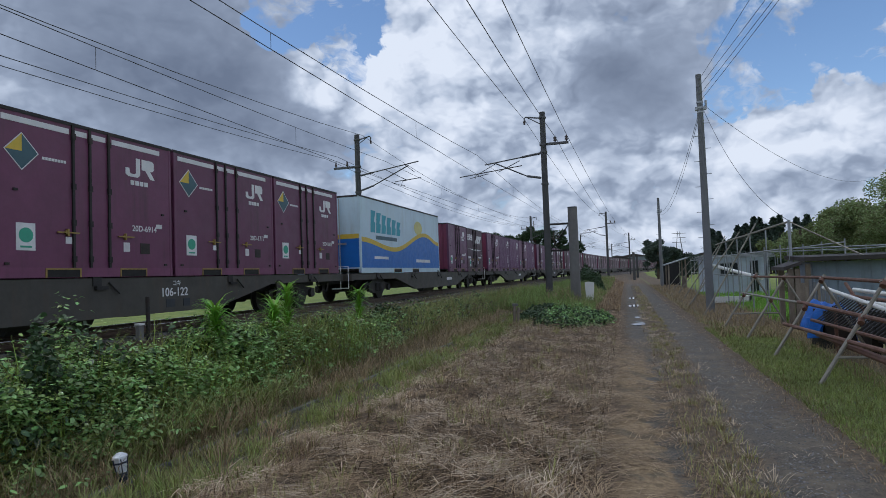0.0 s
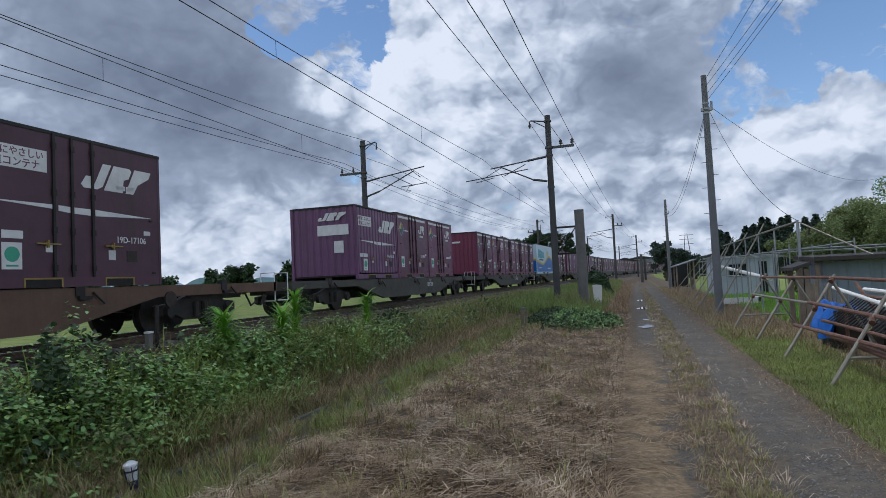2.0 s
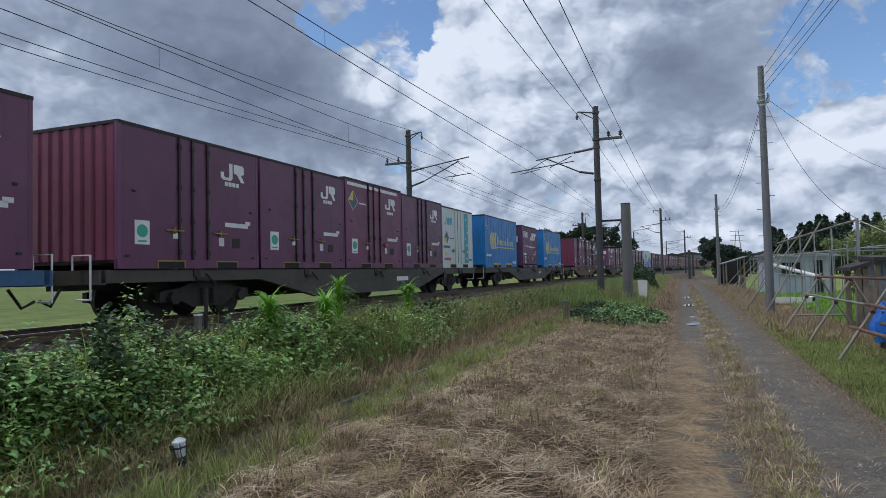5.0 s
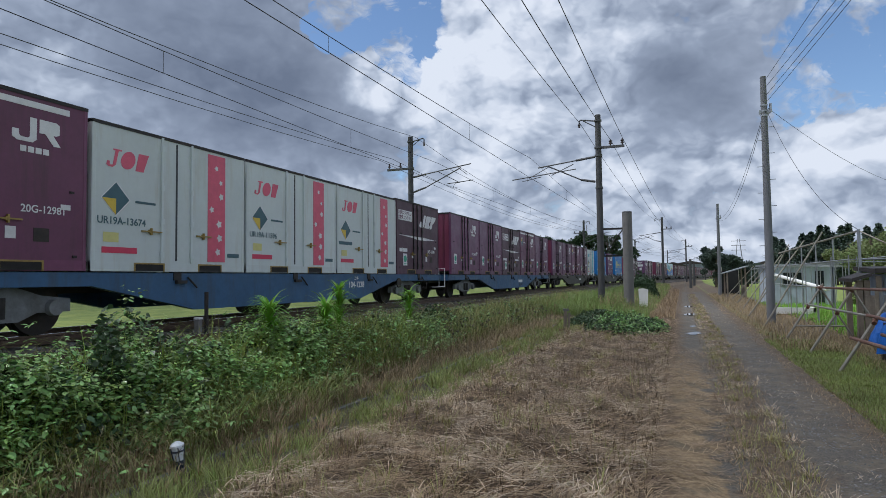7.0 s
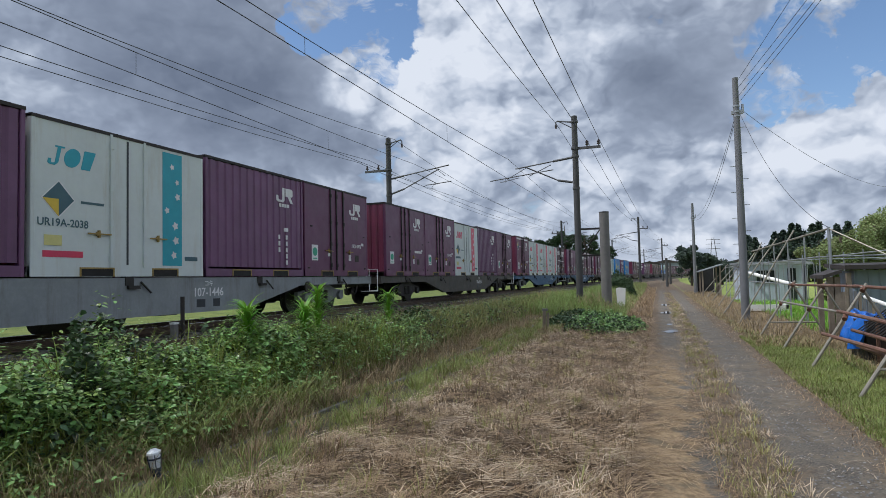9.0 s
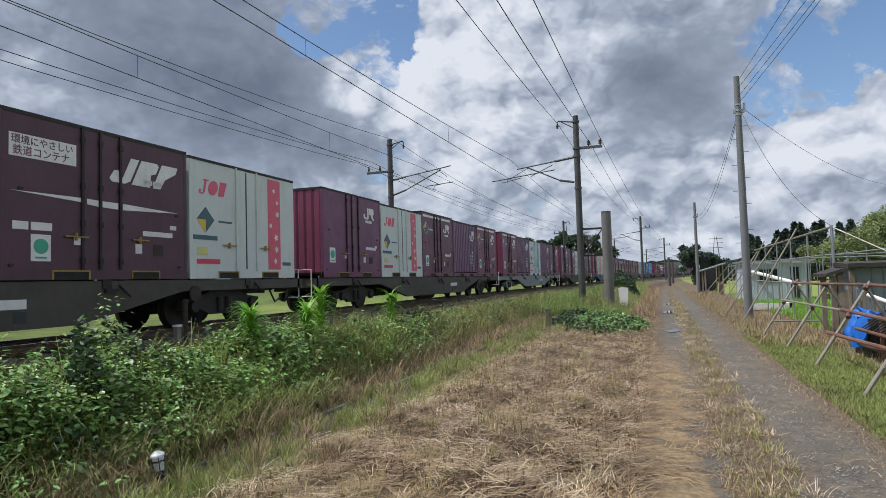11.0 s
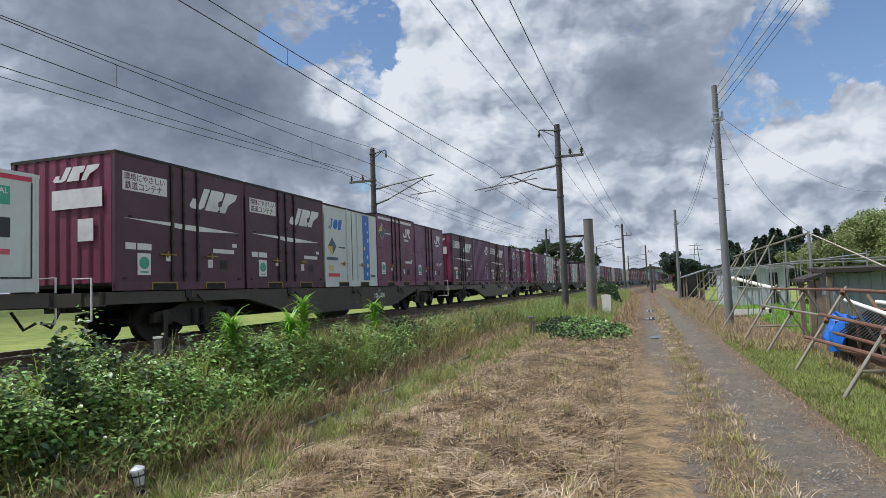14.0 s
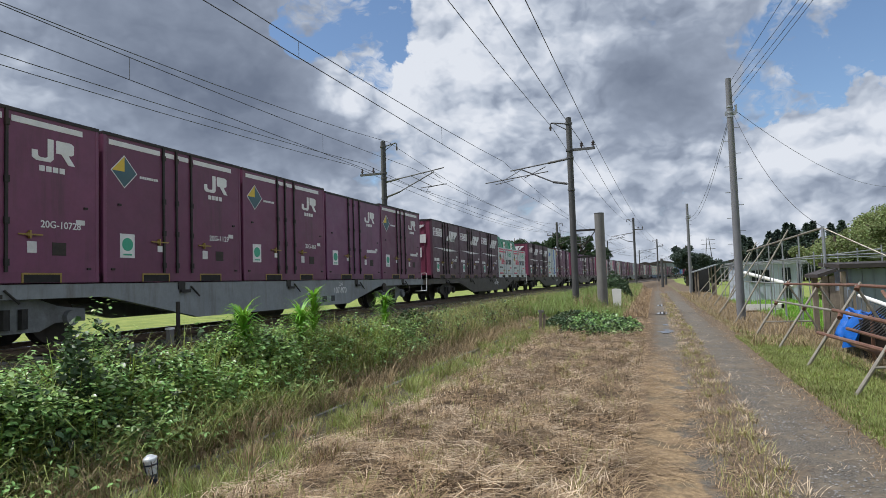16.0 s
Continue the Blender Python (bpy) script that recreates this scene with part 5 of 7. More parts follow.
for _k in range(16, 29):
    LOADS[_k] = [(_rng.choice([S, P_, P_, R_, J] if _k < 18 else ["far_plum", "far_maroon", "far_brown"]), "") for _ in range(5)]
KINDS = {S: box_striped(), P_: box_plain(), R_: box_ribbed(), J: box_slant(), J2: box_slant(PURPLE, PURPLE, "purple ribbed freight container with slanted white marks", True), N_: box_low(), "chevron": box_blue(), "wave": box_wave(),
         "far_plum": box_far(PLUM, "plum freight container near the head of the train"), "far_maroon": box_far(MAROON, "maroon freight container near the head of the train"),
         "far_brown": box_far(BROWN_RED, "brown-maroon freight container near the head of the train"),
         W1: box_white(DECAL_PINK, "white freight container with a pink flowered stripe"),
         W2: box_white(DECAL_TEAL, "white freight container with a teal stripe"),
         W3: box_white(DEEP_BLUE, "white freight container with a blue stripe")}
WAGONS = {"dark": flat_wagon(FRAME_DARK, DARK_STEEL, "grimy dark container flat wagon on two bogies"),
          "grey": flat_wagon(FRAME_GREY, BOGIE_GREY, "grey-painted container flat wagon on two bogies"),
          "taupe": flat_wagon(FRAME_TAUPE, DARK_STEEL, "taupe-painted container flat wagon on two bogies"),
          "brown": flat_wagon(FRAME_BROWN, DARK_STEEL, "rusty brown container flat wagon on two bogies"),
          "blue": flat_wagon(FRAME_BLUE, BOGIE_GREY, "blue-painted container flat wagon with grey bogies")}
WAGONS["far"] = flat_wagon(FRAME_DARK, DARK_STEEL, "dark container flat wagon near the head of the train", True)
TARP = tarp_load()
NUMBER_AT = {S: (2.66, 0.84, 0.155), P_: (2.64, 0.84, 0.155), J: (2.62, 0.76, 0.155), J2: (2.62, 0.76, 0.155), N_: (0.27, 0.56, 0.16), W1: (0.10, 0.78, 0.17), W2: (0.10, 0.78, 0.17), W3: (0.10, 0.78, 0.17)}
MOVERS = []         # thing, its rear end (or middle) ahead of the train's zero, height, by its middle
POOL = {}


def stock(key, table, count):
    """All that are needed of one kind: the built one and its copies."""
    POOL[key] = [table[key]] + [copy_thing(table[key], Matrix.Identity(4)) for _ in range(count - 1)]


def kind_of(load):
    return "chevron" if load[0] in ("blue_a", "blue_b") else load[0]


for _key in KINDS:
    stock(_key, KINDS, sum(1 for row in LOADS.values() for load in row if load and kind_of(load) == _key))
for _key in WAGONS:
    stock("wagon_" + _key, {"wagon_" + _key: WAGONS[_key]}, sum(1 for k in LOADS if WAGON_PAINT.get(k, "dark") == _key))
stock("tarp", {"tarp": TARP}, 3)
for _ob, _s in zip(POOL["tarp"], (0.80, 0.84, 1.0)):
    _ob.scale = (1, 1, _s)


def take(key):
    return POOL[key].pop()


def brake_stand(wagon):
    """The hand-brake column and its guard rails on a wagon's end platform."""
    top = SILL_TOP - RAIL_Z
    column = part("brake_column", Geo().tube((0.35, 9.55, top), (0.35, 9.55, top + 0.98), 0.03, 0.03, 8).box(0.25, 0.45, 9.47, 9.63, top, top + 0.30), DARK_STEEL, wagon, "dark hand-brake column")
    rim = [(0.35 + 0.26 * math.cos(k * math.tau / 20), 9.55 + 0.26 * math.sin(k * math.tau / 20), top + 1.0) for k in range(21)]
    part("brake_wheel", Geo().path(rim, 0.018, 6).tube((0.09, 9.55, top + 1.0), (0.61, 9.55, top + 1.0), 0.014).tube((0.35, 9.29, top + 1.0), (0.35, 9.81, top + 1.0), 0.014), DARK_STEEL, column)
    for x, h in ((1.05, 0.86), (-0.35, 0.80), (-1.05, 0.80)):
        part("guard_rail", Geo().path([(x, 9.25, top), (x, 9.25, top + h), (x, 9.75, top + h), (x, 9.75, top)], 0.018, 6).tube((x, 9.25, top + h * 0.55), (x, 9.75, top + h * 0.55), 0.014), DARK_STEEL, wagon)


def build_train():
    for k in sorted(LOADS):
        f = front_at(k)
        wg = take("wagon_" + WAGON_PAINT.get(k, "dark"))
        mark = WAGON_MARKS.get(k)
        ink = DECAL_WHITE
        if mark:
            a = {0: 2.35, 1: 0.9, 14: 1.55, 8: 2.6}.get(k, 1.6)
            lettering(mark, 0.24, ink, wg, (1.204, a, SILL_TOP - RAIL_Z - 0.40), label="white stencilled number", name="number")
            lettering("コキ", 0.13, ink, wg, (1.204, a + 0.33, SILL_TOP - RAIL_Z - 0.19), label="white stencilled type mark", name="type_mark")
        elif k < 18:
            part("number_bar", Geo().box(1.2, 1.206, 1.5, 2.4, SILL_TOP - RAIL_Z - 0.42, SILL_TOP - RAIL_Z - 0.28), ink, wg)
        if k == 11:
            brake_stand(wg)
        MOVERS.append((wg, f - 9.47, RAIL_Z, True))
        for i, load in enumerate(LOADS[k]):
            if load is None:
                continue
            kind, num = load
            rear = f - SLOT * (4 - i) - BOX
            if kind == "blue_a":
                kind, rear = "chevron", f - 19.45
            elif kind == "blue_b":
                kind, rear = "chevron", f - 0.42 - 5.95
            elif kind == "wave":
                rear = f + 1.4 - 20.4 + 0.1 + 0.3
            if k == 11 and kind == J2:
                rear = f - 12.05
            ob = take(kind)
            if kind in NUMBER_AT:
                a, z, s = NUMBER_AT[kind]
                inkn = DECAL_DARK if kind == N_ else (DECAL_SLATE if kind in (W1, W2, W3) else DECAL_WHITE)
                if num:
                    lettering(num, s, inkn, ob, (FACE + 0.002, a, z), label="stencilled container number", name="number")
                else:
                    part("number_bar", panel(a, a + 0.72, z + 0.01, z + 0.10), inkn, ob)
            MOVERS.append((ob, rear, SILL_TOP, False))
            if kind == N_:
                MOVERS.append((take("tarp"), rear + 0.05, SILL_TOP + 1.80, False))
                if i == 3:
                    MOVERS.append((take("tarp"), rear + 1.95, SILL_TOP + 1.80, False))


build_train()


def motions():
    """The goods train draws away along the line at an even pace."""
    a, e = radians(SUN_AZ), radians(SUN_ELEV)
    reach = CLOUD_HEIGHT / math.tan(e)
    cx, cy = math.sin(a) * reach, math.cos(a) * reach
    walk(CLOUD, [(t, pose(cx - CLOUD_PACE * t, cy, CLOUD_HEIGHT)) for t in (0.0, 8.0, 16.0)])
    for ob, s, z, centred in MOVERS:
        rows = []
        for t in (0.0, 2.0, 4.0, 6.0, 8.0, 10.0, 12.0, 14.0, 16.0):
            y = s + SPEED * t
            mid = y if centred else y + 1.86
            m = pose(FAR_X + bend(mid), mid, z, 0, 0, bend_turn(mid))
            rows.append((t, m if centred else m @ Matrix.Translation((0, -1.86, 0))))
        walk(ob, rows)

# ---------------------------------------------------------------- utility poles


def utility_pole(x, y, h, r):
    m = thing("utility_pole", "pale concrete utility pole with climbing bolts beside the lane", "utility pole", "utility poles", pose(x, y, 0))
    part("pole", Geo().tube((0, 0, -0.3), (0, 0, h), r, r * 0.66, 18), POLE_GREY, m)
    for z in (h - 1.35, h - 1.2, h - 1.0):
        part("band", Geo().tube((0, 0, z - 0.03), (0, 0, z + 0.03), r * 0.78, r * 0.78, 14), GALV, m)
    for k, z in enumerate(np.arange(2.6, h - 1.6, 0.45)):
        s = 1 if k % 2 else -1
        part("step_bolt", Geo().tube((s * r * 0.7, 0, z), (s * (r + 0.14), 0, z), 0.011, 0.011, 5), GALV, m)
    part("bracket", Geo().box(-0.16, 0.2, -0.06, 0.06, h - 1.28, h - 1.16).tube((0.2, 0, h - 1.25), (0.2, 0, h - 0.95), 0.04), GALV, m)
    return m


utility_pole(2.78, 23.84, 8.4, 0.145)
utility_pole(2.88, 56.2, 7.5, 0.15)


def hung(a, b, sag, r, label):
    a, b = Vector(a), Vector(b)
    pts = [a.lerp(b, k / 24) - Vector((0, 0, sag * 4 * (k / 24) * (1 - k / 24))) for k in range(25)]
    solid("service_cable", Geo().path(pts, r, 5), WIRE, label, "cable", "service cables")


for _x, _z, _z0 in ((5.25, 8.91, 8.21), (6.35, 8.67, 7.97), (6.15, 8.38, 7.68), (5.85, 8.14, 7.44)):
    hung((2.80, 23.84, _z0), (_x, -12.0, _z), 0.25, 0.007, "dark service cable from a utility pole")
hung((2.78, 23.84, 7.2), (2.88, 56.2, 6.3), 1.0, 0.008, "slack dark cable between two utility poles")
hung((2.78, 23.84, 7.1), (2.88, 56.2, 6.2), 1.25, 0.008, "slack dark cable between two utility poles")
hung((2.9, 23.84, 7.3), (20.99, 60.0, 8.8), 1.6, 0.008, "service cable crossing to the yard")
hung((2.9, 23.84, 7.1), (4.3, 19.0, 2.75), 0.6, 0.007, "service cable running down to the shed")

# ---------------------------------------------------------------- yard beside the lane


def shed():
    th = thing("shed", "blue-grey sheet-metal shed with dark overhanging roof", "shed")
    # front wall faces the camera side; the roof overhangs
    x0, x1, y0, y1, h = 4.62, 10.5, 18.0, 19.3, 1.60
    g = Geo()
    n = 24
    for k in range(n):
        a = x0 + (x1 - x0) * k / n
        w = (x1 - x0) / n
        g.box(a, a + w * 0.86, y0 - 0.012, y0 + 0.01, 0.0, h)
    part("front_wall", Geo().box(x0, x1, y0, y0 + 0.06, 0.0, h), SHED_WALL, th)
    part("wall_ribs", g, SHED_WALL, th)
    part("side_wall", Geo().box(x0 - 0.06, x0, y0, y1, 0.0, h), SHED_WALL, th)
    part("back_wall", Geo().box(x0, x1, y1, y1 + 0.06, 0.0, h), SHED_WALL, th)
    part("far_wall", Geo().box(x1, x1 + 0.06, y0, y1, 0.0, h), SHED_WALL, th)
    part("roof", Geo().prism([(y0 - 0.5, h + 0.02), (y1 + 0.3, h + 0.10), (y1 + 0.3, h + 0.20), (y0 - 0.5, h + 0.12)], 0, x0 - 0.35, x1 + 0.5), SHED_ROOF, th, "dark weathered roof")
    part("eave_board", Geo().box(x0 - 0.37, x1 + 0.5, y0 - 0.55, y0 - 0.5, h + 0.03, h + 0.13), SHED_ROOF, th)
    for x in (x0 - 0.25,):
        part("eave_prop", Geo().box(x - 0.05, x + 0.05, y0 - 0.35, y0 - 0.25, 0.0, h - 0.05), OLD_WOOD, th)


shed()


def side_eave():
    th = thing("lean_to", "rusty brown lean-to roof on weathered timber posts", "lean-to")
    part("roof", Geo().prism([(3.72, 1.42), (4.12, 1.55), (4.12, 1.63), (3.72, 1.50)], 1, 17.2, 18.6), SHED_ROOF, th)
    for x, y in ((3.9, 17.4), (4.05, 17.4), (3.9, 18.4)):
        part("post", Geo().box(x - 0.06, x + 0.06, y - 0.06, y + 0.06, 0.0, 1.45), OLD_WOOD, th)
    part("plank", Geo().box(3.98, 4.2, 17.3, 17.34, 0.05, 1.1), OLD_WOOD, th)


side_eave()


def prefab():
    th = thing("prefab_hut", "pale blue prefabricated hut with a window and flat roof", "hut")
    x0, x1, y0, y1, h = 4.3, 7.4, 38.0, 41.5, 2.08
    part("wall", Geo().box(x0, x1, y0, y0 + 0.08, 0, h).box(x0, x0 + 0.08, y0, y1, 0, h).box(x1 - 0.08, x1, y0, y1, 0, h).box(x0, x1, y1, y1 + 0.08, 0, h), PREFAB_WALL, th)
    g = Geo()
    for k in range(15):
        a = x0 + k * (x1 - x0) / 15
        g.box(a, a + 0.05, y0 - 0.012, y0, 0.05, h - 0.05)
    part("wall_rib", g, PREFAB_WALL, th)
    part("roof", Geo().box(x0 - 0.2, x1 + 0.2, y0 - 0.25, y1 + 0.2, h, h + 0.1), GALV, th)
    for a in (5.05,):
        w = part("window", Geo().box(a, a + 0.9, y0 - 0.03, y0 - 0.014, 1.05, 1.70), DARK_GLASS, th, "dark window")
        part("window_frame", Geo().box(a - 0.06, a, y0 - 0.05, y0 - 0.012, 1.0, 1.75).box(a + 0.9, a + 0.96, y0 - 0.05, y0 - 0.012, 1.0, 1.75).box(a, a + 0.9, y0 - 0.05, y0 - 0.012, 1.70, 1.75).box(a, a + 0.9, y0 - 0.05, y0 - 0.012, 1.0, 1.05).box(a + 0.42, a + 0.48, y0 - 0.05, y0 - 0.012, 1.05, 1.70), GALV, w)
    part("door", Geo().box(6.55, 6.95, y0 - 0.04, y0 - 0.014, 0.05, 1.8), DARK_GLASS, th)


prefab()


def open_barn():
    th = thing("open_barn", "low open barn with a shallow grey sheet roof", "barn")
    part("roof", Geo().prism([(2.7, 1.80), (4.3, 2.28), (4.3, 2.21), (2.7, 1.73)], 1, 48.0, 51.5), GALV, th, "grey sheet roof")
    for x, h in ((2.95, 1.80), (4.1, 2.15)):
        for y in (48.2, 51.3):
            part("post", Geo().box(x - 0.05, x + 0.05, y - 0.05, y + 0.05, 0, h), OLD_WOOD, th)
    part("side_board", Geo().box(4.06, 4.12, 48.3, 51.2, 0.0, 0.9), OLD_WOOD, th)


open_barn()


def net_screen():
    th = thing("net_screen", "black netting hung on leaning poles", "netting")
    part("net", Geo().prism([(2.9, 0.0), (4.6, 0.0), (4.5, 2.0), (3.1, 2.05)], 1, 58.9, 59.0), BLACK_NET, th)
    part("net_side", Geo().prism([(56.8, 0.0), (59.0, 0.0), (59.0, 2.0), (57.2, 1.7)], 0, 3.0, 3.06), BLACK_NET, th)
    part("pole", Geo().tube((2.7, 56.0, 0), (3.2, 58.9, 2.3), 0.03).tube((4.5, 58.8, 0), (4.5, 58.8, 2.2), 0.03), PIPE, th)


net_screen()


def hothouse_frame():
    """Bare steel hoops and posts of a sheet-less growing house."""
    th = thing("growing_house_frame", "bare grey pipe frame of a roofless growing house", "pipe frame")
    posts = []
    for k in range(13):
        y = 19.0 + k * 2.05
        for x, h in ((4.05, 2.1), (5.6, 2.2), (7.4, 2.1)):
            part("post", Geo().tube((x, y, 0), (x, y, h), 0.017, 0.017, 6), GALV, th)
        if k % 2 == 0:
            part("cross_rail", Geo().tube((4.05, y, 1.98), (7.4, y, 1.98), 0.016, 0.02, 6), GALV, th)
    for x, z in ((4.05, 1.98), (4.05, 1.2), (5.6, 2.1), (7.4, 1.98)):
        part("long_rail", Geo().tube((x, 19.0, z), (x, 43.6, z), 0.02, 0.02, 6), GALV, th)
    # tall front corner with its sloping ridge tube
    part("corner_post", Geo().tube((4.3, 19.0, 0), (4.3, 19.0, 2.76), 0.04, 0.04, 8), GALV, th)
    part("ridge_tube", Geo().tube((4.3, 19.0, 2.72), (3.86, 30.0, 2.52), 0.03, 0.03, 8), PIPE, th)
    part("stay", Geo().tube((4.3, 19.0, 2.72), (5.6, 17.6, 1.7), 0.02, 0.02, 6), PIPE, th)
    for y in (21.5, 23.6, 25.7, 27.8):
        part("tall_post", Geo().tube((4.3 - (y - 19) * 0.04, y, 0), (4.3 - (y - 19) * 0.04, y, 2.7 - (y - 19) * 0.02), 0.022, 0.022, 6), GALV, th)


hothouse_frame()


def leaning_props():
    """Slanting props from the lane's edge up to the frame."""
    for x, y, xt, h in ((2.38, 22.1, 4.05, 2.9), (2.3, 26.7, 4.3, 2.88), (2.7, 29.3, 4.15, 2.86), (2.75, 34.0, 4.5, 2.6), (2.8, 39.0, 4.7, 2.5), (3.0, 45.8, 5.1, 2.4), (3.1, 52.5, 5.05, 2.3)):
        solid("leaning_prop", Geo().tube((x, y, 0), (xt, y, h), 0.027, 0.024, 8), PIPE, "grey pipe prop leaning onto the growing frame", "prop", "leaning props")


leaning_props()


def drying_rack():
    """Slanted feet carrying long pipes, beside the lane."""
    th = thing("drying_rack", "lashed pole rack of slanted feet and long rusty pipes", "rack")
    feet = [(2.33, 17.5), (2.42, 14.85), (2.38, 12.05), (2.34, 9.25), (2.3, 6.6)]
    for i, (x, y) in enumerate(feet):
        part("foot_pole", Geo().tube((x, y, 0), (x + 0.86, y + 0.05, 1.38), 0.028, 0.024, 8), PIPE, th)
        part("back_pole", Geo().tube((x + 1.5, y + 0.1, 0), (x + 0.78, y + 0.05, 1.33), 0.024, 0.024, 8), PIPE, th)
        if i in (0, 3):
            part("foot_tie", Geo().tube((x + 0.22, y, 0.36), (x + 1.3, y + 0.08, 0.36), 0.02, 0.02, 8), PIPE, th)
        part("lashing", Geo().tube((x + 0.78, y + 0.0, 1.26), (x + 0.84, y + 0.08, 1.33), 0.042, 0.042, 7), RUST_PIPE, th)
        part("lashing", Geo().tube((x + 0.50, y - 0.03, 0.80), (x + 0.54, y + 0.06, 0.86), 0.04, 0.04, 7), RUST_PIPE, th)
    part("top_rail", Geo().tube((3.14, 18.0, 1.28), (3.24, 12.2, 1.33), 0.025, 0.025, 8).tube((3.24, 12.8, 1.33), (3.18, 6.0, 1.30), 0.027, 0.027, 8), RUST_PIPE, th)
    part("middle_rail", Geo().tube((2.86, 17.9, 0.87), (2.94, 12.0, 0.89), 0.024, 0.024, 8), PIPE, th)
    part("middle_rail", Geo().tube((2.93, 12.6, 0.90), (2.88, 6.0, 0.86), 0.03, 0.03, 8), RUST_PIPE, th)
    part("low_rail", Geo().tube((2.70, 12.7, 0.50), (2.72, 6.0, 0.62), 0.032, 0.032, 8), RUST_PIPE, th)
    part("low_rail", Geo().tube((2.85, 11.2, 0.47), (2.7, 6.2, 0.45), 0.045, 0.045, 8), RUST_PIPE, th)


drying_rack()


def tarp_heap():
    th = thing("tarpaulin_heap", "crumpled blue tarpaulin over a farm implement", "tarpaulin")
    rng = random.Random(4)
    nx, ny = 14, 18
    vs, fs = [], []
    for i in range(nx + 1):
        for j in range(ny + 1):
            u, v = i / nx, j / ny
            z = 0.98 * min(1.0, math.sin(math.pi * min(1.0, u * 1.15 + 0.02)) ** 0.35) * (0.92 + 0.1 * math.sin(v * 9))
            z -= 0.16 * max(0.0, math.sin(u * 17 + v * 7)) * (1 - u) + rng.uniform(0, 0.05)
            vs.append((3.3 + u * 0.75 + 0.09 * math.sin(v * 14) * (1 - u), 12.95 + v * 1.2, max(0.12, z * 0.9)))
    for i in range(nx):
        for j in range(ny):
            a = i * (ny + 1) + j
            fs.append((a, a + 1, a + ny + 2, a + ny + 1))
    part("sheet", Geo().add(vs, fs), TARP_BLUE, th)
    part("base", Geo().box(3.45, 3.95, 13.05, 14.0, 0.0, 0.7), DARK_STEEL, th)


tarp_heap()


def harrow():
    th = thing("tined_harrow", "dark steel tined harrow leaning in the grass", "farm implement")
    for k in range(22):
        y = 9.3 + k * 0.16
        part("tine", Geo().tube((3.2, y, 0.55), (3.75, y + 0.06, 0.98), 0.012, 0.012, 5), DARK_STEEL, th)
    part("beam", Geo().tube((3.2, 9.2, 0.55), (3.2, 12.9, 0.55), 0.03).tube((3.75, 9.2, 0.98), (3.75, 12.9, 0.98), 0.03), RUST_PIPE, th)
    for y in (9.5, 12.6):
        part("leg", Geo().tube((3.5, y, 0), (3.5, y, 0.8), 0.03), RUST_PIPE, th)


harrow()
for _a, _b in (((3.5, 13.2, 1.12), (3.62, 10.6, 0.86)), ((3.75, 12.4, 1.1), (4.1, 8.6, 0.98)), ((3.6, 11.6, 0.93), (3.9, 8.0, 0.9))):
    solid("white_pipe", Geo().tube(_a, _b, 0.035, 0.035, 10), WHITE_PAINT, "white plastic pipe laid over the implements", "pipe", "white pipes")
solid("white_gutter", Geo().prism([(0, 0), (0.16, 0), (0.16, 0.1), (0, 0.1)], 1, 0.0, 5.6).mesh("white_gutter", WHITE_PAINT) and Geo().tube((4.6, 38.5, 1.65), (5.9, 31.5, 0.95), 0.09, 0.09, 10), WHITE_PAINT, "white pipe sloping along the growing frame", "pipe")
solid("pallet", Geo().box(3.4, 4.9, 28.4, 29.3, 0.05, 0.12).box(3.4, 4.9, 28.4, 28.5, 0.12, 0.3).box(4.8, 4.9, 28.4, 29.3, 0.12, 0.3).box(3.4, 3.5, 28.4, 29.3, 0.0, 0.3), WHITE_PAINT, "white crate lying beside a utility pole", "crate")


def implement_pile():
    th = thing("farm_machine", "dark farm machine parked before the shed", "farm machine")
    part("body", Geo().box(3.9, 4.7, 11.0, 12.4, 0.25, 0.75, 0.1), DARK_STEEL, th)
    for y in (11.1, 12.2):
        part("wheel", Geo().tube((3.82, y, 0.28), (3.98, y, 0.28), 0.28, 0.28, 16), DARK_STEEL, th)
    part("frame", Geo().path([(3.9, 11.0, 0.75), (3.9, 10.6, 1.05), (4.6, 10.6, 1.05), (4.6, 11.0, 0.75)], 0.03), RUST_PIPE, th)
    part("handle", Geo().path([(3.9, 12.4, 0.7), (3.8, 13.0, 1.2)], 0.03), RUST_PIPE, th)


implement_pile()



def slat_fence():
    th = thing("slat_fence", "short fence of pale upright boards before the shed", "fence")
    for k in range(9):
        x = 4.02 + k * 0.085
        part("slat", Geo().box(x, x + 0.06, 16.6, 16.63, 0.0, 1.25 - 0.06 * k), OLD_WOOD if k % 3 == 0 else POLE_GREY, th)
    part("rail", Geo().box(4.0, 4.8, 16.63, 16.66, 0.3, 0.36), OLD_WOOD, th)


slat_fence()




def pylon(x, y, h):
    th = thing("lattice_pylon", "thin grey lattice pylon far behind the trees", "pylon", "", pose(x, y, 0))
    for sx in (-1, 1):
        for sy in (-1, 1):
            part("leg", Geo().tube((sx * 2.4, sy * 2.4, 0), (sx * 0.4, sy * 0.4, h), 0.12, 0.08, 5), MAST_STEEL, th)
    for z in (h * 0.72, h * 0.84, h * 0.95):
        part("crossarm", Geo().box(-3.2, 3.2, -0.12, 0.12, z - 0.1, z + 0.1), MAST_STEEL, th)


pylon(25.6, 330.0, 19.0)

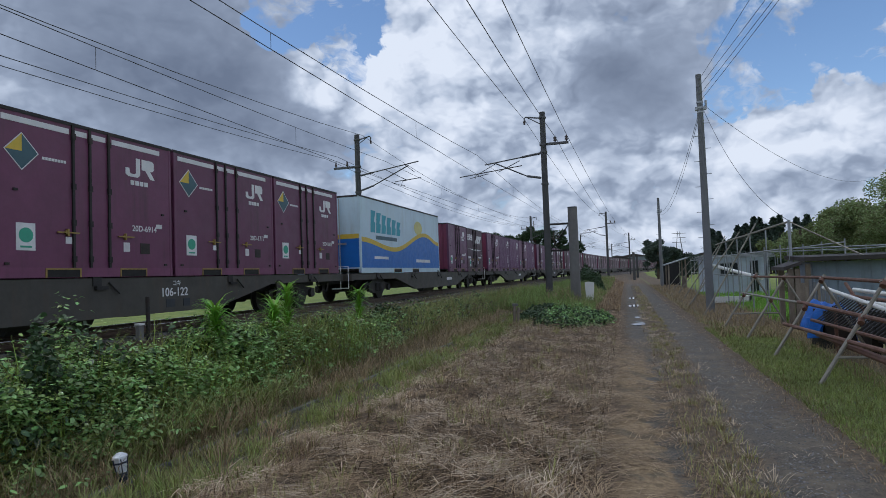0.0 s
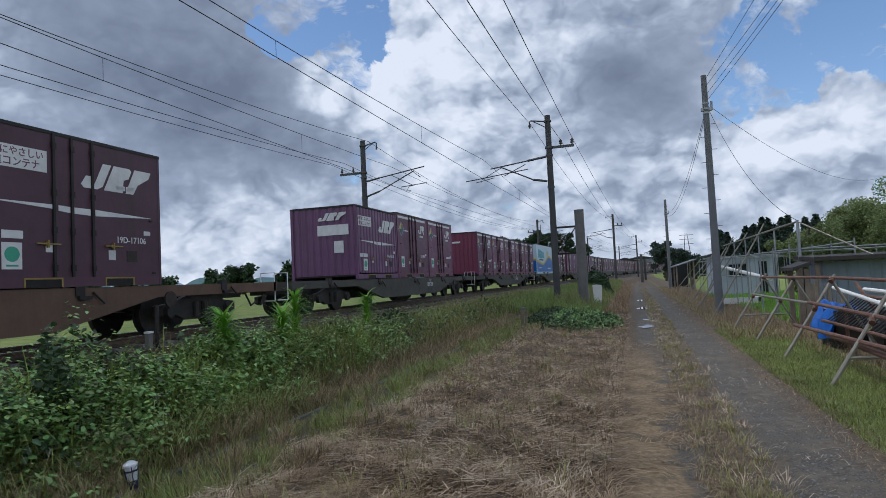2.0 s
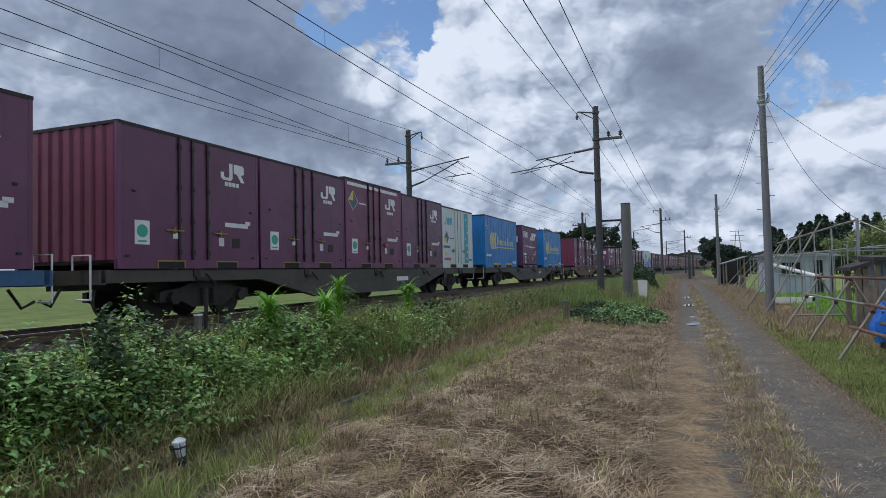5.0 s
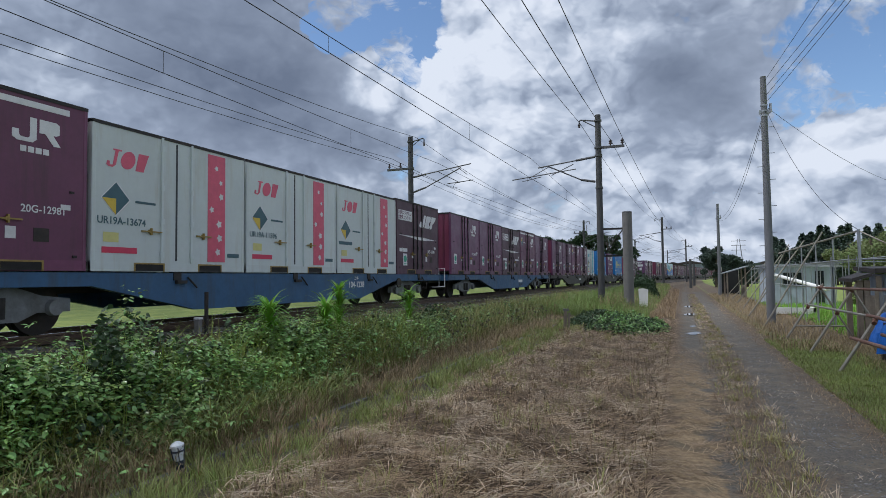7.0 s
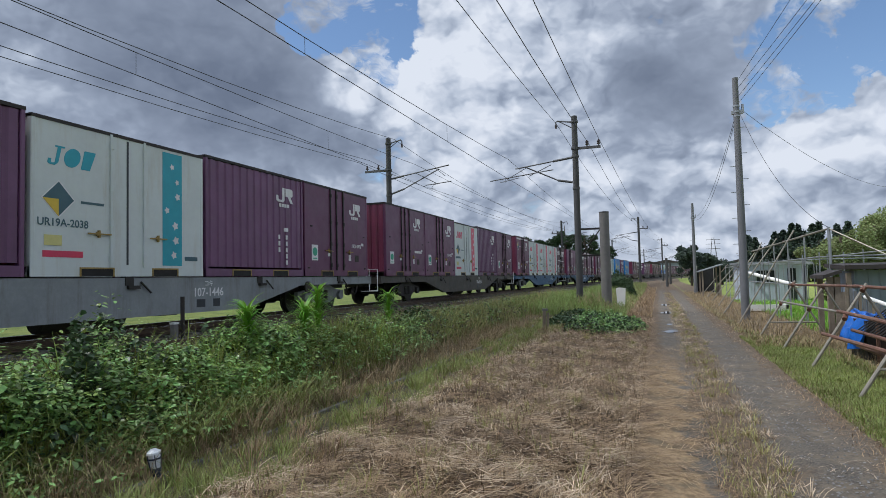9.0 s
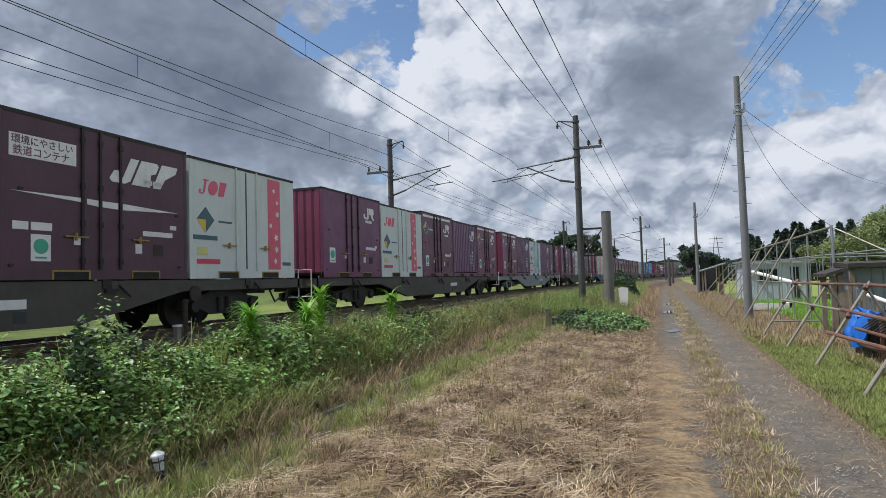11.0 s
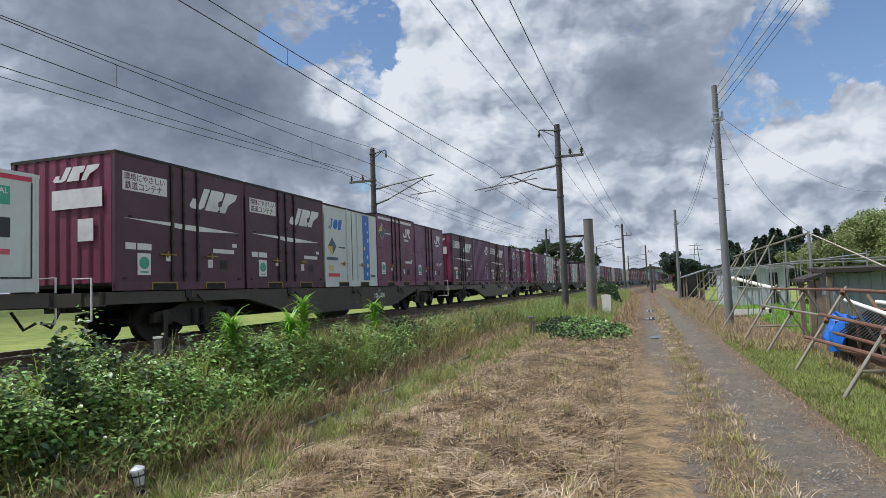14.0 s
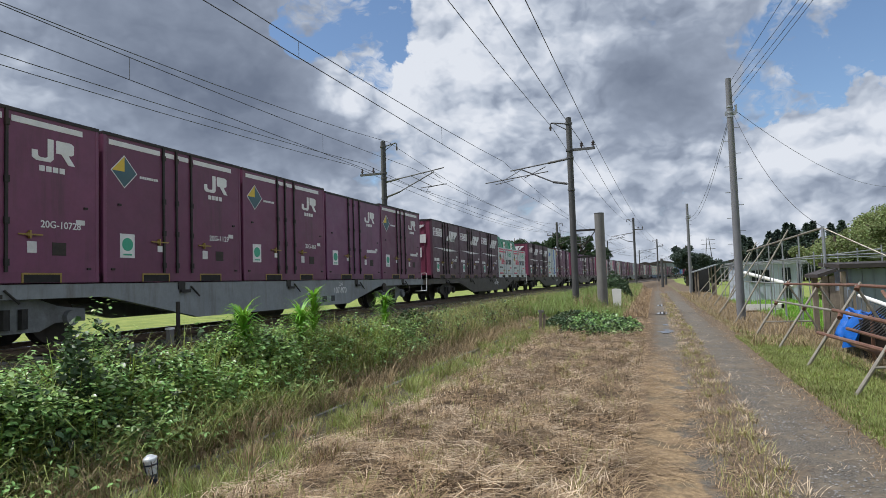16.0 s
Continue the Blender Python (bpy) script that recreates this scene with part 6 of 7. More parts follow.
# ---------------------------------------------------------------- small things on the verge


def garden_light(x, y):
    z = float(ground_height(x, y))
    th = thing("solar_garden_light", "small navy garden light with milky panels on a spike", "garden light", "", pose(x, y, z - 0.09, 4, -6, 20))
    part("spike", Geo().tube((0, 0, -0.1), (0, 0, 0.14), 0.012, 0.016, 8), LAMP_BODY, th)
    part("collar", Geo().tube((0, 0, 0.12), (0, 0, 0.18), 0.028, 0.046, 6).tube((0, 0, 0.18), (0, 0, 0.215), 0.046, 0.048, 6), LAMP_BODY, th)
    part("panel", Geo().tube((0, 0, 0.215), (0, 0, 0.33), 0.044, 0.058, 6), LAMP_GLASS, th)
    for k in range(6):
        a = k * math.tau / 6
        part("panel_bar", Geo().tube((0.046 * math.cos(a), 0.046 * math.sin(a), 0.215), (0.060 * math.cos(a), 0.060 * math.sin(a), 0.33), 0.004, 0.004, 4), LAMP_BODY, th)
    part("band", Geo().tube((0, 0, 0.285), (0, 0, 0.30), 0.056, 0.058, 6), LAMP_BODY, th)
    part("cap", Geo().tube((0, 0, 0.33), (0, 0, 0.345), 0.064, 0.060, 6).tube((0, 0, 0.345), (0, 0, 0.37), 0.060, 0.02, 6), LAMP_GLASS, th, "milky cap")


garden_light(-3.95, 4.22)


def marker_board():
    th = thing("marker_board", "white peeling marker board on a post at the lane", "marker board", "", pose(-1.66, 29.9, 0, 0, 0, 0))
    part("board", Geo().prism([(-0.20, 0.02), (0.17, 0.0), (0.22, 1.03), (-0.04, 1.07), (-0.21, 1.04), (-0.17, 0.5)], 1, -0.02, 0.02), WHITE_PAINT, th)
    part("post", Geo().tube((0.0, 0.06, -0.2), (0.02, 0.06, 0.9), 0.03), OLD_WOOD, th)


marker_board()


def stake():
    th = thing("boundary_stake", "weathered short boundary stake with a square head", "stake", "", pose(-3.37, 19.3, float(ground_height(-3.37, 19.3)), 0, 3, 10))
    part("post", Geo().box(-0.05, 0.05, -0.05, 0.05, -0.1, 0.55, 0.012).box(0.07, 0.15, -0.04, 0.04, -0.1, 0.5, 0.012), OLD_WOOD, th)
    part("head", Geo().box(-0.08, 0.1, -0.07, 0.07, 0.55, 0.62, 0.015), CONCRETE, th)


stake()


def marker_post(x, y, h, z):
    th = thing("line_marker", "short grey line marker post beside the track", "marker post", "line markers", pose(x, y, z))
    part("post", Geo().box(-0.05, 0.05, -0.05, 0.05, 0.0, h, 0.015), CONCRETE, th)
    part("cap", Geo().box(-0.06, 0.06, -0.06, 0.06, h, h + 0.03, 0.015), WHITE_PAINT, th)


marker_post(-5.1, 11.57, 0.45, 0.3)
marker_post(-7.6, 8.46, 0.47, 0.5)
solid("iron_stake", Geo().tube((-7.6, 8.65, 0.4), (-7.6, 8.65, 1.42), 0.03, 0.035, 8), DARK_STEEL, "dark iron stake between the two tracks", "stake", "iron stakes")
solid("red_cap", Geo().tube((0.02, 1.98, 0.0), (0.02, 1.98, 0.05), 0.035, 0.03, 12).tube((0.02, 1.98, 0.05), (0.02, 1.98, 0.07), 0.03, 0.012, 12), RED_PLASTIC, "small red plastic cap lying in the straw", "cap")

for _x, _y, _a, _b, _s in ((0.24, 19.5, 0.24, 0.75, 1), (0.26, 29.0, 0.30, 1.0, 2), (0.34, 36.2, 0.26, 1.0, 3), (0.3, 22.0, 0.10, 0.35, 4)):
    _r = random.Random(_s)
    _ring = [(_x + _a * math.cos(k * math.tau / 20) * _r.uniform(0.8, 1.15), _y + _b * math.sin(k * math.tau / 20) * _r.uniform(0.8, 1.1)) for k in range(20)]
    solid("puddle", Geo().prism(_ring, 2, -0.08, float(ground_height(_x, _y)) + 0.012), WATER, "shallow rain puddle in a gravel rut", "puddle", "puddles", kind="")
solid("ditch_kerb", Geo().box(-4.0, -3.94, 1.0, 24.0, -0.12, 0.035), CONCRETE, "low concrete kerb along the ditch", "kerb")["kind"] = "structure"

# ---------------------------------------------------------------- plants


def blades(n, xr, yr, hr, wr, lean, mat, name, label, seed, bias=1.0, flat=0.0, keep=None, curl=0.5, zoff=0.0, aim=None, swirl=0.0):
    """Tapered bent blades standing or lying on the land."""
    rng = np.random.default_rng(seed)
    x = rng.uniform(*xr, n)
    y = yr[0] + (yr[1] - yr[0]) * rng.random(n) ** bias
    if keep is not None:
        ok = keep(x, y, rng)
        x, y = x[ok], y[ok]
    n = len(x)
    z = ground_height(x, y) + zoff
    h = rng.uniform(*hr, n)
    w = rng.uniform(*wr, n)
    a = rng.uniform(0, math.tau, n) if aim is None else aim + rng.normal(0, 0.7, n)
    if swirl:
        a = a + swirl * np.array([noise.noise((px * 0.9, py * 0.8, 17.0)) for px, py in zip(x, y)])
    tilt = np.clip(rng.normal(lean, 0.25, n), 0.02, 1.5)
    d = np.stack([np.cos(a), np.sin(a), np.zeros(n)], -1)
    side = np.stack([-np.sin(a), np.cos(a), np.zeros(n)], -1) * (w / 2)[:, None]
    base = np.stack([x, y, z], -1)
    t2 = np.clip(tilt + curl, 0, 2.2)
    mid = base + d * (h * 0.55 * np.sin(tilt))[:, None] + np.array([0, 0, 1]) * (h * 0.55 * np.cos(tilt))[:, None]
    tip = mid + d * (h * 0.45 * np.sin(t2))[:, None] + np.array([0, 0, 1]) * (h * 0.45 * np.cos(t2))[:, None]
    if flat:
        lift = rng.uniform(0.0, flat, n)
        base[:, 2] += lift
        mid[:, 2] = base[:, 2] + rng.uniform(0, 0.03, n)
        tip[:, 2] = base[:, 2] + rng.uniform(-0.01, 0.02, n)
    v = np.stack([base - side, base + side, mid + side * 0.8, mid - side * 0.8, tip + side * 0.12, tip - side * 0.12], 1).reshape(-1, 3)
    i = np.arange(n)[:, None] * 6
    f = np.concatenate([i + np.array([0, 1, 2, 3]), i + np.array([3, 2, 4, 5])])
    return stuff(name, v, f, mat, label, "grass")


def patchy(scale, cut, seed):
    def keep(x, y, rng):
        vals = np.array([noise.noise((px * scale + seed, py * scale, seed)) for px, py in zip(x, y)])
        return vals > cut
    return keep


blades(46000, (-3.2, -0.2), (1.9, 24), (0.12, 0.32), (0.004, 0.008), 1.35, STRAW, "straw", "flattened dry straw over the mown verge", 1, bias=1.8, flat=0.08, aim=0.3, swirl=3.0)
blades(17000, (-3.1, -0.3), (1.9, 20), (0.12, 0.32), (0.004, 0.008), 1.35, STRAW_PALE, "straw", "bleached loose straw over the mown verge", 2, bias=1.8, flat=0.13, keep=patchy(2.3, 0.0, 7.0), aim=-0.5, swirl=4.0)
blades(16000, (-3.2, -0.25), (1.9, 26), (0.06, 0.18), (0.004, 0.008), 0.5, STUBBLE, "stubble", "short cut stubble in the straw", 3, bias=1.8)
blades(5200, (-0.5, 0.55), (1.9, 15), (0.10, 0.28), (0.004, 0.008), 1.35, STRAW, "straw", "thin straw strewn over the sandy rut", 20, bias=1.5, flat=0.02, aim=0.1, swirl=2.0, keep=patchy(1.7, -0.1, 8.0))
blades(17000, (-4.0, -2.7), (2.5, 24), (0.05, 0.15), (0.004, 0.008), 0.4, OLIVE, "verge_grass", "olive grass tufts along the ditch", 4, bias=1.5, keep=patchy(1.9, 0.0, 3.0))
blades(15000, (-4.0, -2.8), (3, 26), (0.06, 0.2), (0.004, 0.008), 0.3, FRESH_GRASS, "verge_grass", "green grass tufts along the ditch", 5, bias=1.4, keep=patchy(1.8, 0.02, 9.0))
blades(7000, (-2.8, -0.3), (2.2, 20), (0.08, 0.24), (0.004, 0.008), 0.35, OLIVE, "verge_grass", "scattered green tufts in the straw", 6, bias=1.6, keep=patchy(2.1, 0.25, 5.0))
blades(9000, (0.35, 1.0), (2.0, 60), (0.03, 0.11), (0.003, 0.007), 0.8, STRAW, "lane_grass", "dry grass strip between the ruts", 7, bias=2.0)
blades(5000, (0.4, 0.95), (2, 60), (0.04, 0.14), (0.003, 0.007), 0.4, OLIVE, "lane_grass", "green grass strip between the ruts", 8, bias=1.9, keep=patchy(1.2, 0.0, 2.0))
blades(6000, (1.6, 2.1), (2.2, 45), (0.03, 0.09), (0.003, 0.007), 0.8, STRAW, "lane_grass", "dry fringe at the lane edge", 9, bias=1.7)
blades(42000, (1.85, 3.3), (3.5, 17.5), (0.03, 0.085), (0.004, 0.009), 0.4, FRESH_GRASS, "lawn_grass", "short green grass in the yard", 10, bias=1.3)
blades(7000, (2.9, 5.2), (6, 18), (0.08, 0.25), (0.004, 0.009), 0.4, TAN_STALK, "scrub_grass", "dead grass among the implements", 21, bias=1.2)
blades(14000, (3.9, 8.5), (18.5, 40), (0.1, 0.25), (0.01, 0.02), 0.3, LILY, "crop_grass", "bright green growth inside the pipe frame", 11, bias=1.3)
blades(11000, (1.95, 4.2), (15, 60), (0.08, 0.28), (0.006, 0.014), 0.5, TAN_STALK, "scrub_grass", "brown dead scrub along the yard edge", 12, bias=1.5)
blades(22000, (-5.2, -1.2), (23, 75), (0.20, 0.6), (0.008, 0.018), 0.35, BANK_GRASS, "rank_grass", "rank green grass between lane and line", 13, bias=1.5)
blades(7500, (-3.2, -0.3), (25, 75), (0.2, 0.50), (0.008, 0.018), 0.4, STRAW, "rank_grass", "dry tan grass between lane and line", 14, bias=1.4)
blades(14000, (-14.5, -11.9), (2, 60), (0.1, 0.3), (0.008, 0.02), 0.4, GRASS, "far_verge_grass", "sunlit grass beyond the tracks", 15, bias=1.3)
blades(6000, (-8.6, -7.6), (3, 60), (0.08, 0.3), (0.006, 0.014), 0.4, OLIVE, "track_weeds", "thin weeds growing between the tracks", 16, bias=1.4)
# arching blades on the front of the weed bank, and the grassier bank further on
blades(2400, (-4.95, -4.35), (1.2, 28), (0.3, 0.7), (0.004, 0.008), 0.3, TAN_STALK, "arching_grass", "dry arching grass along the weed bank", 17, bias=1.5, curl=1.0)
blades(9000, (-4.9, -4.0), (1.5, 24), (0.10, 0.32), (0.004, 0.009), 0.7, TAN_STALK, "dead_grass", "grey-brown dead grass at the foot of the weeds", 22, bias=1.4, curl=0.8)
blades(3000, (-5.3, -4.5), (1.2, 11), (0.5, 0.95), (0.006, 0.013), 0.25, GRASS, "arching_grass", "green arching grass in the weed bank", 18, bias=1.1, curl=0.9)
blades(17000, (-5.6, -4.6), (9.0, 34), (0.22, 0.55), (0.005, 0.011), 0.3, BANK_GRASS, "bank_grass", "fine green grass on the track bank", 23, bias=1.4, curl=0.7)
blades(5000, (-5.6, -4.6), (7.5, 34), (0.4, 0.75), (0.003, 0.007), 0.25, OLIVE, "bank_grass", "seeding olive grass on the track bank", 24, bias=1.4, curl=0.7)

blades(2600, (-4.85, -4.3), (1.2, 9), (0.35, 0.72), (0.006, 0.013), 0.3, FRESH_GRASS, "arching_grass", "pale green arching grass clumps before the weeds", 27, bias=1.1, curl=1.2, keep=patchy(1.9, 0.1, 4.0))


def pebbles():
    """Small stones in the gravel ruts and along their edges."""
    rng = np.random.default_rng(61)
    n = 14000
    y = 2.0 + 40 * rng.random(n) ** 2.2
    right = rng.random(n) < 0.72
    x = np.where(right, rng.normal(1.27, 0.28, n), rng.normal(0.28, 0.2, n))
    ok = right | (y > 9)
    x, y = x[ok], y[ok]
    n = len(x)
    base = np.array([[1, 0, 0], [-1, 0, 0], [0, 1, 0], [0, -1, 0], [0, 0, 0.7]], float)
    tri = np.array([[0, 2, 4], [2, 1, 4], [1, 3, 4], [3, 0, 4]])
    v = base[None] * (rng.uniform(0.004, 0.014, (n, 1, 1)) * rng.uniform(0.6, 1.4, (n, 5, 1)))
    v += np.stack([x, y, ground_height(x, y) + 0.001], -1)[:, None]
    f = (tri[None] + (np.arange(n) * 5)[:, None, None]).reshape(-1, 3)
    stuff("pebbles", v.reshape(-1, 3), f, PEBBLE, "grey pebbles lying in the gravel ruts", "pebbles")


pebbles()
blades(2200, (0.75, 1.95), (1.9, 30), (0.04, 0.14), (0.003, 0.007), 1.4, STRAW_PALE, "straw", "loose straw bits on the gravel", 26, bias=2.0, flat=0.01, keep=patchy(1.4, 0.05, 6.0))


def weed_height(x, y, seed):
    vals = np.array([noise.noise((px * 1.1 + seed, py * 0.9, seed)) for px, py in zip(x, y)])
    edge = -4.30 - 0.36 * smooth(3.5, 10.0, y)
    front = np.clip((edge - x) / 0.50, 0, 1) ** 0.7
    foot = smooth(-0.02, 0.12, edge - x)
    fine = np.array([noise.noise((px * 2.6, py * 2.3 + seed, seed)) for px, py in zip(x, y)])
    return foot * (0.22 + 0.66 * front) * (0.80 + 0.40 * vals + 0.56 * fine) * (1 - 0.34 * smooth(5.0, 10, y))


def ovate(c, d, side, nrm, s, slim=0.34):
    """Corners and faces of folded, drooping, pointed oval leaves."""
    S_ = s[:, None]
    rows = [c]
    for along, wide, drop in ((0.30, slim, 0.02), (0.68, slim * 0.74, 0.07)):
        mid = c + d * S_ * along - nrm * S_ * (drop + 0.07)
        rows += [mid, c + d * S_ * along + side * S_ * wide - nrm * S_ * drop, c + d * S_ * along - side * S_ * wide - nrm * S_ * drop]
    rows.append(c + d * S_ - nrm * S_ * 0.20)
    v = np.stack(rows, 1).reshape(-1, 3)
    tri = np.array([[0, 1, 2], [1, 4, 5], [1, 5, 2], [4, 7, 5], [0, 3, 1], [1, 3, 6], [1, 6, 4], [4, 6, 7]])
    f = (tri[None] + (np.arange(len(c)) * 8)[:, None, None]).reshape(-1, 3)
    return v, f


def leaf_frame(a, droop, roll):
    d = np.stack([np.cos(a) * np.cos(droop), np.sin(a) * np.cos(droop), -np.sin(droop)], -1)
    side = np.cross(d, np.array([0, 0, 1.0]))
    side /= np.linalg.norm(side, axis=1, keepdims=True) + 1e-9
    nrm = np.cross(side, d)
    r = roll[:, None]
    return d, side * np.cos(r) + nrm * np.sin(r), nrm * np.cos(r) - side * np.sin(r)


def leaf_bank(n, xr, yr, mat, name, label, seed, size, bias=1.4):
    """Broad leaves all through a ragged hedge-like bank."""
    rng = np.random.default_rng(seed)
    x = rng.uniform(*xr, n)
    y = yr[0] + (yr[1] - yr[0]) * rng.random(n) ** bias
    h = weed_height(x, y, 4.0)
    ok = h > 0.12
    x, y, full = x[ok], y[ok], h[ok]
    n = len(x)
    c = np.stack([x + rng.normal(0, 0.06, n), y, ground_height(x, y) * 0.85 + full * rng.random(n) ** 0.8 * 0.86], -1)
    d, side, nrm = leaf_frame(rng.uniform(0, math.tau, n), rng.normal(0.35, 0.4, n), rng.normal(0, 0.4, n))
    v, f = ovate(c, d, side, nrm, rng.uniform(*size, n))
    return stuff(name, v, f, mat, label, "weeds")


def shoot_bank(shoots, per, xr, yr, mat, name, label, seed, size, bias=1.0, low=0.55, slim=0.34, gap_at=-0.10):
    """Leafy shoots, each with whorls of broad leaves round its upper part and bare gaps below."""
    rng = np.random.default_rng(seed)
    x0 = rng.uniform(*xr, shoots)
    y0 = yr[0] + (yr[1] - yr[0]) * rng.random(shoots) ** bias
    h = weed_height(x0, y0, 4.0)
    gap = np.array([noise.noise((px * 3.0, py * 2.6, 11.0)) for px, py in zip(x0, y0)])
    ok = (h > 0.12) & (gap > gap_at)
    x0, y0, h = x0[ok], y0[ok], h[ok] * rng.uniform(low, 1.08, int(ok.sum()))
    shoots = len(x0)
    g0 = ground_height(x0, y0)
    lean = np.stack([rng.normal(0.14, 0.14, shoots), rng.normal(0, 0.14, shoots)], -1)
    k = np.repeat(np.arange(shoots), per)
    n = len(k)
    u = 1.0 - 0.42 * rng.random(n) ** 1.6
    a = np.tile(np.arange(per) * 2.4, shoots) + rng.normal(0, 0.35, n)
    s = rng.uniform(*size, n) * (1.25 - 0.55 * (u - 0.58) / 0.42)
    d, side, nrm = leaf_frame(a, rng.normal(0.10, 0.28, n), rng.normal(0, 0.28, n))
    c = np.stack([x0[k] + lean[k, 0] * u, y0[k] + lean[k, 1] * u, g0[k] * 0.85 + h[k] * u * 0.92], -1) + d * (s * rng.uniform(0.15, 0.7, n))[:, None]
    v, f = ovate(c, d, side, nrm, s, slim)
    return stuff(name, v, f, mat, label, "weeds")


shoot_bank(5400, 10, (-5.6, -4.25), (0.5, 12.5), LEAF, "weed_leaves", "dense broad-leaved weeds on the track bank", 31, (0.042, 0.085))
shoot_bank(2100, 9, (-5.6, -4.25), (0.5, 13), LEAF_FRESH, "weed_leaves", "fresh yellow-green shoots in the weed bank", 34, (0.036, 0.07))
shoot_bank(1100, 10, (-5.5, -4.2), (0.8, 9.0), LEAF, "vine_leaves", "narrow-leaved creeper hanging over the bank", 36, (0.05, 0.10), slim=0.20, gap_at=-0.3)
# These leaves are darkened to paint the shade deep between the shoots.
leaf_bank(17000, (-5.6, -4.4), (0.5, 14), LEAF_DARK_AND_SHADED, "weed_leaves", "inner weed bank leaves coloured dark as shade", 32, (0.05, 0.10), 1.0)
shoot_bank(1500, 9, (-5.7, -4.7), (11.5, 32), LEAF, "weed_leaves", "weeds further along the track bank", 33, (0.045, 0.085), 1.3, 0.35, gap_at=0.16)
# The same painted shade inside the bank further on.
leaf_bank(7000, (-5.6, -4.7), (9, 30), LEAF_DARK_AND_SHADED, "weed_leaves", "inner weeds further along the track bank coloured dark as shade", 35, (0.06, 0.11), 1.3)


def tufts(count, per, xr, yr, hr, wr, spread, mat, name, label, seed, bias=1.4, curl=0.7, keep=None, lean=0.38):
    """Clumps of grass, each a fountain of bent blades."""
    rng = np.random.default_rng(seed)
    cx = rng.uniform(*xr, count)
    cy = yr[0] + (yr[1] - yr[0]) * rng.random(count) ** bias
    if keep is not None:
        ok = keep(cx, cy, rng)
        cx, cy = cx[ok], cy[ok]
    big = rng.uniform(0.6, 1.25, len(cx))
    k = np.repeat(np.arange(len(cx)), per)
    n = len(k)
    a = rng.uniform(0, math.tau, n)
    r = spread * np.abs(rng.normal(0, 0.5, n)) * big[k]
    x, y = cx[k] + r * np.cos(a), cy[k] + r * np.sin(a)
    h, w = rng.uniform(*hr, n) * big[k], rng.uniform(*wr, n)
    tilt = np.clip(rng.normal(lean, 0.2, n), 0.02, 1.4)
    up = np.array([0, 0, 1.0])
    d = np.stack([np.cos(a), np.sin(a), np.zeros(n)], -1)
    side = np.stack([-np.sin(a), np.cos(a), np.zeros(n)], -1) * (w / 2)[:, None]
    p0 = np.stack([x, y, ground_height(x, y) - 0.01], -1)
    p1 = p0 + d * (h * 0.4 * np.sin(tilt))[:, None] + up * (h * 0.4 * np.cos(tilt))[:, None]
    t2, t3 = tilt + curl * 0.5, tilt + curl * rng.uniform(0.8, 1.5, n)
    p2 = p1 + d * (h * 0.35 * np.sin(t2))[:, None] + up * (h * 0.35 * np.cos(t2))[:, None]
    p3 = p2 + d * (h * 0.25 * np.sin(t3))[:, None] + up * (h * 0.25 * np.cos(t3))[:, None]
    v = np.stack([p0 - side, p0 + side, p1 + side, p1 - side, p2 + side * 0.7, p2 - side * 0.7, p3 + side * 0.1, p3 - side * 0.1], 1).reshape(-1, 3)
    quad = np.array([[0, 1, 2, 3], [3, 2, 4, 5], [5, 4, 6, 7]])
    f = (quad[None] + (np.arange(n) * 8)[:, None, None]).reshape(-1, 4)
    return stuff(name, v, f, mat, label, "grass")


tufts(46, 42, (-2.9, -0.5), (2.6, 16), (0.10, 0.26), (0.004, 0.008), 0.16, OLIVE, "grass_tufts", "green tufts standing in the mown straw", 71)
tufts(170, 40, (-4.15, -2.9), (2.6, 22), (0.12, 0.30), (0.004, 0.008), 0.16, FRESH_GRASS, "grass_tufts", "bright tufts along the ditch edge", 72)
tufts(120, 34, (-4.1, -2.6), (2.6, 22), (0.10, 0.24), (0.004, 0.008), 0.18, STRAW, "grass_tufts", "dry tufts along the ditch edge", 73)
tufts(130, 34, (0.50, 0.98), (2.2, 40), (0.05, 0.15), (0.003, 0.007), 0.13, OLIVE, "lane_tufts", "green tufts between the ruts", 74, bias=1.7)
tufts(120, 34, (0.48, 1.0), (2.2, 40), (0.05, 0.14), (0.003, 0.007), 0.15, STRAW_PALE, "lane_tufts", "bleached tufts between the ruts", 75, bias=1.7, lean=0.7)
tufts(90, 40, (1.95, 2.5), (4, 20), (0.05, 0.13), (0.004, 0.008), 0.16, FRESH_GRASS, "lane_tufts", "grass tufts along the yard edge", 76)
tufts(240, 24, (-4.70, -3.95), (1.5, 20), (0.30, 0.62), (0.003, 0.007), 0.12, TAN_STALK, "dead_tufts", "dead brown grass clumps under the weeds", 77, curl=1.1)
tufts(130, 22, (-4.80, -4.15), (1.3, 7.5), (0.38, 0.74), (0.006, 0.012), 0.10, FRESH_GRASS, "arching_tufts", "arching green grass clumps before the weeds", 78, bias=1.0, curl=1.5, lean=0.25)
tufts(150, 20, (-5.3, -4.5), (8, 26), (0.4, 0.75), (0.004, 0.009), 0.14, OLIVE, "bank_tufts", "seeding grass clumps on the track bank", 79, curl=1.0, lean=0.2)


